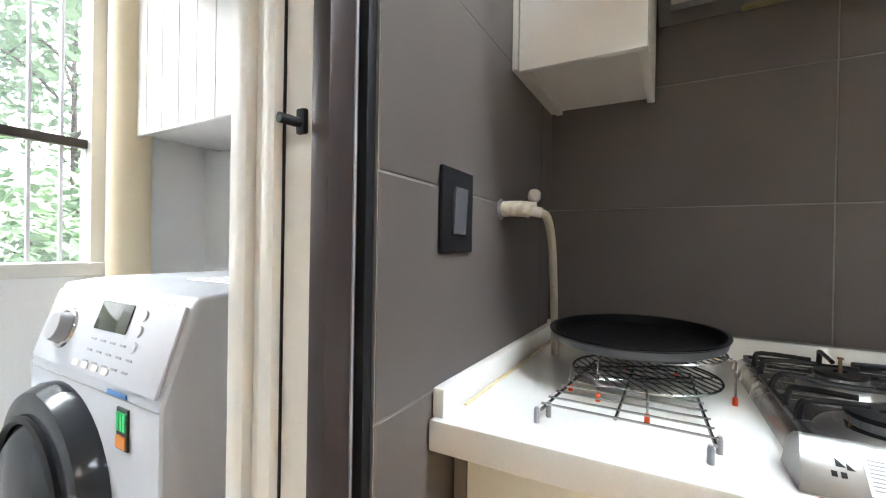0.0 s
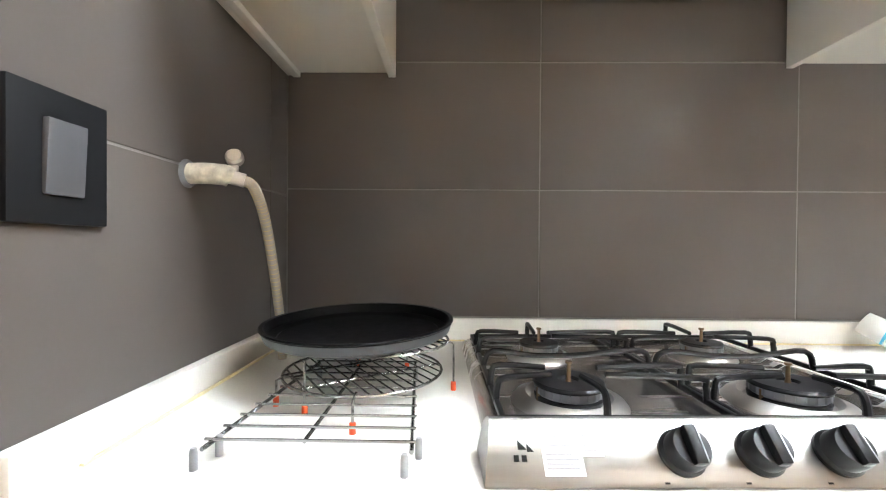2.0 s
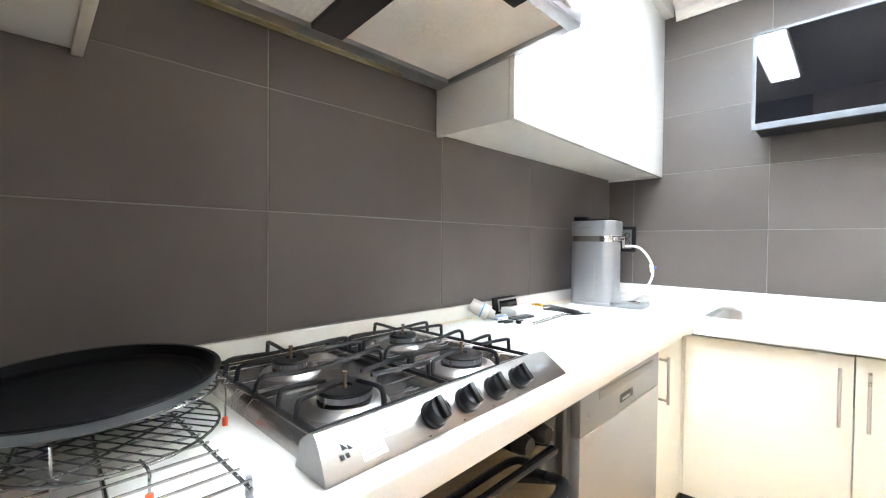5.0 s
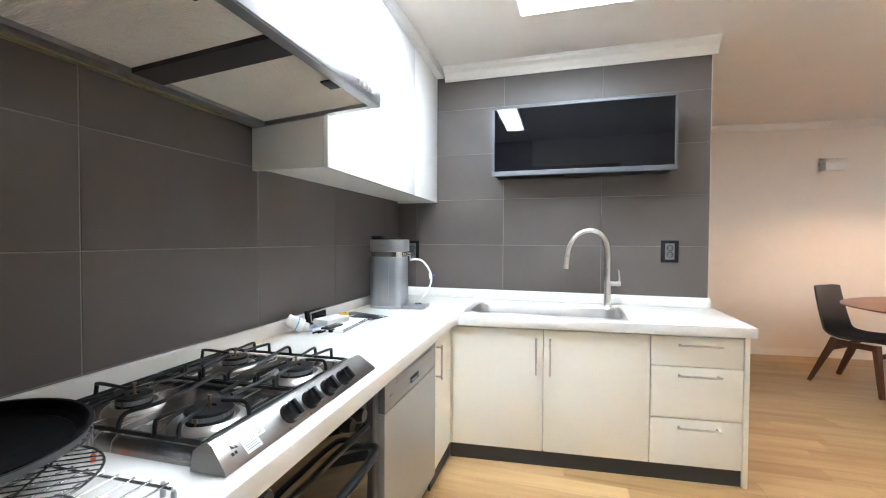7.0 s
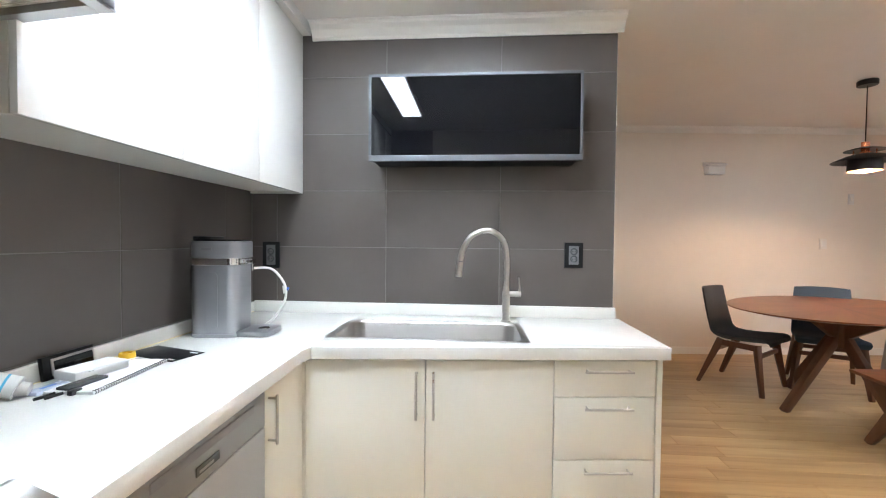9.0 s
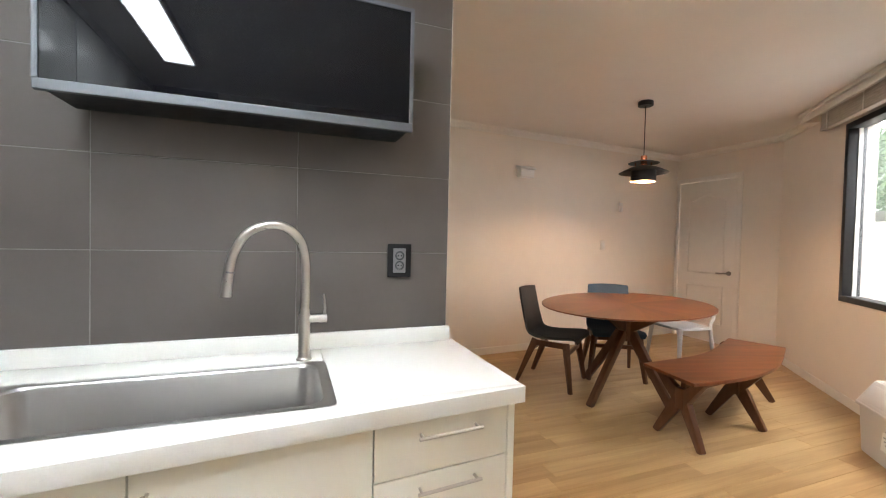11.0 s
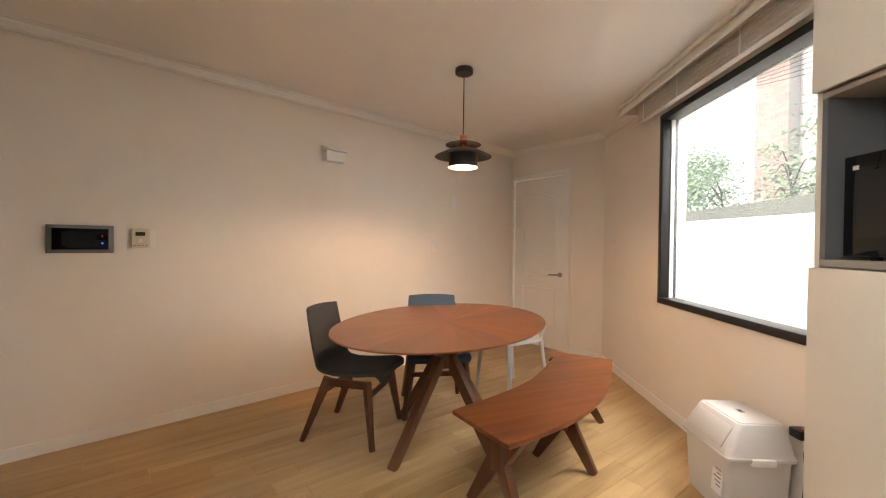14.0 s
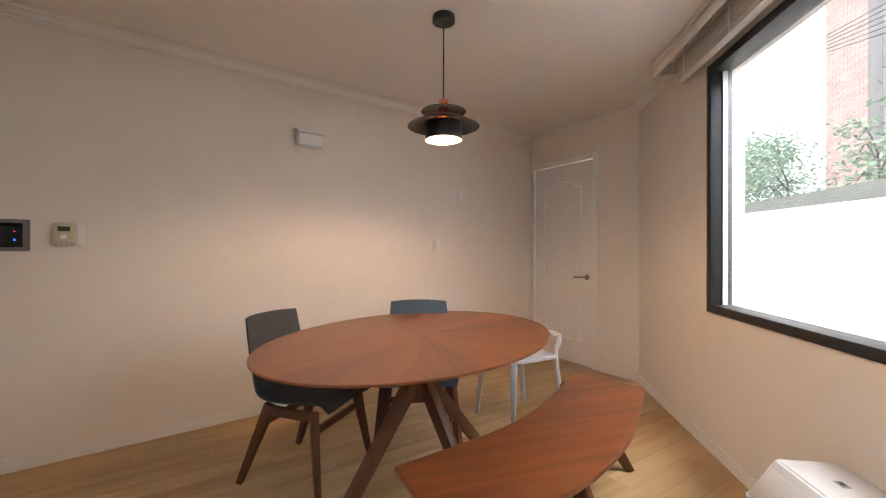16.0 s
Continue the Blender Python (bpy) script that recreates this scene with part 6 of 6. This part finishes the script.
bm = rim([(ring(0.012, 0.012, 0.022), 0.0005), (ring(0.010, 0.010, 0.022), 0.0025), (ring(-0.012, -0.012, 0.02), 0.0025), (ring(-0.035, -0.050, 0.05), 0.001), (ring(-0.045, -0.060, 0.055), -0.006), (ring(-0.055, -0.07, 0.06), -0.15), (ring(-0.08, -0.095, 0.07), -0.175), (ring(-0.20, -0.30, 0.07), -0.18)])
part("bowl", bm, SINKSTEEL, sk)
part("drain", lathe([(0.055, -0.178), (0.05, -0.176), (0.042, -0.182), (0, -0.186)], 32, centre=(0.03, 0.22, 0)), CHROME, sk)
part("overflow", moved(lathe([(0, 0.003), (0.011, 0.003), (0.013, 0), (0, 0)], 18), Matrix.Translation((0.04, h / 2 - 0.036, -0.07)) @ pose(0, 0, 0, 90)), CHROME, sk)

tp = thing("kitchen_tap", "satin nickel pull-out swan-neck kitchen tap", "tap", pose(2.577, -1.441, CT))
tx, ty = 2.577, -1.441
wpart("base", lathe([(0, 0.002), (0.026, 0.002), (0.027, 0.006), (0.022, 0.010), (0.020, 0.014), (0.0195, 0.15), (0.018, 0.16), (0, 0.16)], 28, centre=(tx, ty, CT)), SATIN, tp)
neck = [(tx, ty, CT + 0.155), (tx, ty - 0.002, 0.995), (tx, ty, 1.12), (tx - 0.004, ty + 0.020, 1.195), (tx - 0.008, ty + 0.068, 1.238), (tx - 0.012, ty + 0.125, 1.242), (tx - 0.010, ty + 0.185, 1.212), (tx - 0.006, ty + 0.222, 1.150), (tx - 0.004, ty + 0.232, 1.115)]
wpart("neck", tube(neck, 0.0138, 16, smooth=6), SATIN, tp)
wpart("collar", lathe([(0.0125, 0), (0.0165, 0.004), (0.0165, 0.02), (0.0125, 0.03)], 24, centre=(tx, ty, CT + 0.155)), SATIN, tp)
wpart("spray_head", tube([(tx - 0.004, ty + 0.231, 1.128), (tx - 0.003, ty + 0.240, 1.06), (tx - 0.002, ty + 0.246, 1.005)], 0.0135, 18, smooth=3, r2=0.017), SATIN, tp)
wpart("head_ring", tube([(tx - 0.004, ty + 0.2345, 1.088), (tx - 0.004, ty + 0.2352, 1.082)], 0.0152, 18), GREYP, tp)
wpart("side_valve", tube([(tx, ty, 0.920), (tx, ty - 0.065, 0.920)], 0.0135, 18), SATIN, tp)
wpart("side_ring", tube([(tx, ty - 0.050, 0.920), (tx, ty - 0.075, 0.920)], 0.0150, 18), SATIN, tp)
wpart("lever", tube([(tx, ty - 0.066, 0.930), (tx, ty - 0.068, 0.955), (tx, ty - 0.063, 1.005)], 0.0058, 10, smooth=3, r2=0.0035), SATIN, tp)

# ---------------------------------------------------------------- sockets on the sink wall
INSERT = mat("socket_grey", (0.16, 0.16, 0.165), 0.4, noise_scale=20, amount=0.06)


def schuko(m, label, outlets, half):
    s = thing("wall_socket", label, "socket", m)
    part("plate", box(-0.010, 0, -0.049, 0.049, -half, half, bevel=0.002), BLACKM, s)
    n = part("insert", box(-0.012, -0.009, -0.026, 0.026, -half + 0.018, half - 0.018, bevel=0.001), INSERT, s, "grey socket insert")
    for k in range(outlets):
        z = (k - (outlets - 1) / 2) * 0.040
        part("outlet", moved(lathe([(0.0185, 0.0), (0.0190, 0.002), (0.0165, 0.003), (0.0160, -0.0), (0, -0.001)], 28), Matrix.Translation((-0.0122, 0, z)) @ pose(0, 0, 0, 0, -90)), DARKGREY, s)
        for dy in (-0.0065, 0.0065):
            part("pin_hole", moved(lathe([(0.003, 0.0), (0.003, 0.0008), (0, 0.0008)], 10), Matrix.Translation((-0.0138, dy, z)) @ pose(0, 0, 0, 0, -90)), BLACK, s)
    return s


schuko(pose(SINK_X, -1.812, 1.117), "black double wall socket on grey tiles", 2, 0.068)
schuko(pose(SINK_X, -0.118, 1.10), "black wall socket behind the water purifier", 2, 0.075)

# ---------------------------------------------------------------- water purifier
wp = thing("water_purifier", "silver countertop water purifier with drip tray", "water purifier", pose(2.175, -0.205, CT, 0, 0, 6) @ Matrix.Scale(1.035, 4))
part("body", prism([(x - 0.0, y) for x, y in rounded(0.165, 0.20, 0.045, 6)], 0.012, 0.295, bevel=0.006), SILVER, wp)
for v in wp.children[-1].data.vertices:
    v.co.y += 0.030
part("band", prism([(x, y + 0.030) for x, y in rounded(0.158, 0.193, 0.042, 6)], 0.295, 0.322), CHROME, wp, "mirror-bright band")
part("head", prism([(x, y + 0.027) for x, y in rounded(0.168, 0.208, 0.045, 6)], 0.322, 0.392, bevel=0.006), SILVER, wp)
part("top_panel", prism([(x, y + 0.028) for x, y in rounded(0.148, 0.185, 0.03, 6)], 0.392, 0.399, bevel=0.003), BLACKGLASS, wp, "black touch panel")
part("top_rise", prism([(x, y + 0.085) for x, y in rounded(0.145, 0.07, 0.02, 6)], 0.395, 0.412, bevel=0.005), BLACK, wp)
part("base", prism([(x, y + 0.027) for x, y in rounded(0.170, 0.21, 0.045, 6)], 0.0, 0.014, bevel=0.003), GREYP, wp)
part("drip_tray", prism([(x, y - 0.125) for x, y in rounded(0.160, 0.145, 0.03, 6)], 0.002, 0.024, bevel=0.005), SILVER, wp)
part("drip_grid", lathe([(0.024, 0.024), (0.022, 0.026), (0, 0.0255)], 24, centre=(0, -0.145, 0)), CHROME, wp)
part("nozzle_arm", box(-0.018, 0.018, -0.105, -0.065, 0.298, 0.318, bevel=0.004), CHROME, wp)
part("nozzle", lathe([(0, -0.03), (0.006, -0.03), (0.007, 0), (0, 0)], 14, centre=(0, -0.095, 0.298)), CHROME, wp)
gv = part("side_groove", prism(rounded(0.045, 0.235, 0.020), -0.001, 0.0015), SILVER, wp)
gv.matrix_basis = Matrix.Translation((-0.0830, 0.03, 0.15)) @ pose(0, 0, 0, 0, -90, 0) @ pose(0, 0, 0, 0, 0, 90)
part("maker_mark", moved(box(-0.001, 0.001, -0.02, 0.02, -0.004, 0.004), pose(-0.0845, 0.05, 0.36)), GREYP, wp, smooth=False)
part("hose", tube([(0.05, -0.08, 0.275), (0.095, -0.140, 0.268), (0.125, -0.185, 0.20), (0.125, -0.190, 0.13), (0.11, -0.15, 0.05), (0.098, -0.10, 0.01)], 0.0055, 10, smooth=6), WHITEP, wp, "white water hose")
part("hose_joint", tube([(0.125, -0.186, 0.19), (0.126, -0.190, 0.155)], 0.009, 12), WHITEP, wp)
part("hose_clip", tube([(0.126, -0.198, 0.178), (0.127, -0.205, 0.174)], 0.007, 10), mat("blue_clip", (0.05, 0.16, 0.65), 0.4), wp)

# ---------------------------------------------------------------- things lying on the worktop
cl_ = thing("induction_timer", "black gas timer with silver frame leaning on upstand", "timer", pose(1.615, -0.032, CT, -8, 0, 2))
part("case", box(-0.083, 0.083, -0.014, 0, 0.001, 0.070, bevel=0.003), BLACK, cl_)
part("screen_frame", box(-0.060, 0.078, -0.018, -0.013, 0.010, 0.060, bevel=0.002), SATIN, cl_)
part("screen", box(-0.054, 0.072, -0.0195, -0.017, 0.017, 0.053), BLACKGLASS, cl_, smooth=False)
bulbh = thing("lamp_adapter", "white plastic plug adapter lying on the worktop", "adapter", pose(1.405, -0.075, CT))
wpart("body", tube([(1.385, -0.045, CT + 0.060), (1.400, -0.070, CT + 0.045), (1.420, -0.100, CT + 0.028)], 0.026, 20, smooth=3, r2=0.030), WHITEP, bulbh)
wpart("band", tube([(1.405, -0.078, CT + 0.0405), (1.408, -0.082, CT + 0.0385)], 0.0292, 20), mat("cyan_band", (0.12, 0.5, 0.75), 0.4), bulbh)
wpart("cap", tube([(1.420, -0.100, CT + 0.028), (1.432, -0.120, CT + 0.022)], 0.021, 18, r2=0.016), LIGHTGREY, bulbh)
nb = thing("notebook", "white spiral notebook lying on the worktop", "notebook", pose(1.605, -0.168, CT, 0, 0, 5))
part("pages", box(-0.15, 0.15, -0.085, 0.085, 0.0008, 0.009, bevel=0.002), PAPER, nb)
bm = bmesh.new()
for i in range(34):
    x = -0.145 + 0.0088 * i
    tube([(x, -0.080, 0.010), (x, -0.087, 0.011), (x, -0.090, 0.006), (x, -0.087, 0.001)], 0.0011, 5, bm=bm)
part("spiral", bm, BLACK, nb)
bx_ = thing("paper_box", "white crumpled paper box on the notebook", "box", pose(1.60, -0.13, CT + 0.0095, 0, 0, -12))
part("box", box(-0.075, 0.075, -0.045, 0.045, 0, 0.028, bevel=0.006), PAPER, bx_)
part("flap", moved(box(-0.07, 0.07, 0, 0.05, 0, 0.002), pose(0.03, -0.06, 0.026, -14, 0, 4)), PAPER, bx_)
yt = thing("tape_roll", "yellow tape roll on the papers", "tape", pose(1.745, -0.110, CT + 0.0095))
part("roll", lathe([(0.016, 0.0), (0.024, 0.0), (0.024, 0.022), (0.016, 0.022), (0.016, 0.0)], 24), mat("yellow_tape", (0.80, 0.48, 0.03), 0.4), yt)
fo = thing("folder", "black flat folder lying on the worktop", "folder", pose(1.848, -0.160, CT, 0, 0, -17))
part("cover", box(-0.062, 0.062, -0.125, 0.125, 0.0008, 0.003, bevel=0.001), BLACKM, fo)
part("marking", box(-0.050, -0.042, -0.115, -0.085, 0.003, 0.0035), PAPER, fo, smooth=False)
part("marking", box(0.038, 0.046, -0.115, -0.08, 0.003, 0.0035), PAPER, fo, smooth=False)
bk2 = thing("wallet", "dark grey flat pouch on the notebook", "pouch", pose(1.515, -0.185, CT + 0.0095, 0, 0, -4))
part("pouch", box(-0.055, 0.055, -0.022, 0.022, 0, 0.008, bevel=0.003), DARKGREY, bk2)
gl = thing("cable_bundle", "black plug leads lying in a bundle", "cable", pose(1.47, -0.17, CT))
wpart("lead", tube([(1.41, -0.155, CT + 0.004), (1.45, -0.165, CT + 0.005), (1.49, -0.150, CT + 0.004), (1.52, -0.175, CT + 0.006), (1.48, -0.195, CT + 0.004), (1.455, -0.215, CT + 0.004)], 0.0042, 8, smooth=5), BLACK, gl)
wpart("lead", tube([(1.42, -0.175, CT + 0.004), (1.47, -0.19, CT + 0.005), (1.50, -0.215, CT + 0.004)], 0.0042, 8, smooth=5), BLACK, gl)
wpart("plug", box(1.448, 1.478, -0.222, -0.205, CT + 0.001, CT + 0.014, bevel=0.003), BLACK, gl)
pk = thing("plastic_bag", "clear blue-printed plastic packet", "packet", pose(1.47, -0.115, CT))
wpart("packet", box(1.435, 1.525, -0.135, -0.095, CT + 0.001, CT + 0.012, bevel=0.004), mat("pale_film", (0.55, 0.60, 0.72), 0.25, noise_scale=40, amount=0.2), pk)
wpart("print", box(1.46, 1.50, -0.122, -0.112, CT + 0.012, CT + 0.0125), mat("blue_print", (0.05, 0.15, 0.55), 0.4), pk, smooth=False)
wsk = thing("wall_socket", "white wall socket low on the wall", "socket", WALL_M @ Matrix.Translation((-1.34, 0, 0.40)))
part("plate", box(-0.06, 0.06, -0.010, -0.001, -0.04, 0.04, bevel=0.003), WHITEP, wsk)
adp = thing("power_adapter", "black plug-in adapter with a red light", "adapter", WALL_M @ Matrix.Translation((-1.31, -0.011, 0.42)))
part("case", box(-0.032, 0.032, -0.062, 0, -0.018, 0.022, bevel=0.008), BLACK, adp)
part("led", box(-0.004, 0.004, -0.030, -0.022, 0.0215, 0.0235), REDLED, adp, "small red light", smooth=False)
plg = thing("mains_plug", "black angled mains plug in the wall socket", "plug", WALL_M @ Matrix.Translation((-1.365, -0.011, 0.385)))
part("body", moved(lathe([(0, 0.045), (0.012, 0.045), (0.018, 0.03), (0.019, 0), (0, 0)], 20), pose(0, 0, 0, 90)), BLACK, plg)
part("lead", tube([(0, -0.044, 0), (0.004, -0.06, -0.02), (0.006, -0.055, -0.12), (0.03, -0.05, -0.30), (0.06, -0.06, -0.378)], 0.0035, 8, smooth=6), BLACK, plg)
cab_ = thing("power_lead", "black power lead on the floor behind the bin", "cable", WALL_M @ Matrix.Translation((-1.4, -0.2, 0)))
part("lead", tube([(0.10, -0.12, 0.005), (0.02, -0.10, 0.006), (-0.05, -0.16, 0.005), (-0.10, -0.08, 0.006), (-0.2, -0.1, 0.005)], 0.004, 8, smooth=5), BLACK, cab_)

# ---------------------------------------------------------------- wall tiles, each a slab with its own edges
ROWS_Z = [0.0, 0.197, 0.514, 0.831, 1.148, 1.465, 1.782, 2.099, CEIL - 0.001]
tile_mesh = {}


def tile(parent, w, h, m):
    key = (round(w, 3), round(h, 3))
    if key not in tile_mesh:
        q = box(-w / 2 + 0.0013, w / 2 - 0.0013, 0, 0.006, -h / 2 + 0.0013, h / 2 - 0.0013)
        bmesh.ops.bevel(q, geom=[e for e in q.edges if all(v.co.y < 0.001 for v in e.verts)], offset=0.0012, segments=1, affect="EDGES")
        tile_mesh[key] = finish(q, "tile", TILE)
    ob = new("tile", tile_mesh[key])
    ob.parent = parent
    ob.matrix_basis = m
    return ob


def tiling(parent, cols, m, z_from=0.5, drop=0.0):
    for a, b in zip(cols, cols[1:]):
        for z0, z1 in zip(ROWS_Z, ROWS_Z[1:]):
            z0, z1 = z0 - (drop if z0 else 0), z1 - (drop if z1 < 2.2 else 0)
            if z1 > z_from:
                tile(parent, b - a, z1 - z0, m @ Matrix.Translation(((a + b) / 2, 0, (z0 + z1) / 2)))


tiling(bpy.data.objects["wall_cooker"], [0.0, 0.632, 1.266, 1.845, 2.477, SINK_X], Matrix())
tiling(bpy.data.objects["wall_sink"], [0.0, 0.149, 0.781, 1.414, -SINK_END], Matrix.Translation((SINK_X, 0, 0)) @ pose(0, 0, 0, 0, 0, -90))
tiling(bpy.data.objects["wall_utility"], [LEFT_END, -0.095, 0.0], pose(0, 0, 0, 0, 0, 90), drop=0.018)

# ---------------------------------------------------------------- floor planks
PW, PL = 0.118, 0.94
fl_ob = bpy.data.objects["floor"]
rp = random.Random(11)
rest = bmesh.new()
plank = box(-PW / 2 + 0.0006, PW / 2 - 0.0006, -PL / 2 + 0.0006, PL / 2 - 0.0006, -0.010, 0.0)
bmesh.ops.bevel(plank, geom=[e for e in plank.edges if all(v.co.z > -0.001 for v in e.verts)], offset=0.0006, segments=1, affect="EDGES")
plank_mesh = finish(plank, "plank", OAK)
count = 0
for i in range(46):
    x = -0.13 + PW * (i + 0.5)
    off = rp.uniform(0, PL)
    for j in range(10):
        y = 1.3 - off - PL * (j + 0.5) + PL
        at_wall = WALL_M.inverted() @ Vector((x, y, 0))
        beyond = FAR_A.x + (FAR_A.y - y) * (FAR_B.x - FAR_A.x) / (FAR_A.y - FAR_B.y)
        if y < -6.7 or y > 1.6 or at_wall.y > 0.45 or x > beyond + 0.1:
            continue
        crossing = any((WALL_M.inverted() @ Vector((x + dx, y + dy, 0))).y > 0.1 for dx in (-PW / 2, PW / 2) for dy in (-PL / 2, PL / 2))
        if x > 1.85 and -6.4 < y < -1.75 and count < 300 and not crossing:
            ob = new("plank", plank_mesh)
            ob.parent = fl_ob
            ob.location = (x, y, 0)
            count += 1
        else:
            me_m = Matrix.Translation((x, y, 0))
            if y - PL / 2 > (0.0 if x < SINK_X else 1.1):
                continue
            rest.from_mesh(plank_mesh)
            rest.verts.ensure_lookup_table()
            for v in rest.verts[-len(plank_mesh.vertices):]:
                v.co = me_m @ v.co
                v.co.y = min(v.co.y, 0.0 if x < SINK_X else 1.1)
# planks end under the slanting wall
bmesh.ops.bisect_plane(rest, geom=rest.verts[:] + rest.edges[:] + rest.faces[:], plane_co=WALL_M @ Vector((0, 0.1, 0)), plane_no=-WN, clear_outer=True)
part_rest = part("planks", rest, OAK, fl_ob, smooth=False)
tagged(part_rest, kind="stuff")
structure("floor_utility", box(-1.35, -0.13, -1.95, -0.22, -0.012, 0.0), mat("grey_floor_tile", (0.42, 0.41, 0.39), 0.5, noise_scale=10, amount=0.1), "grey utility room floor", "floor")
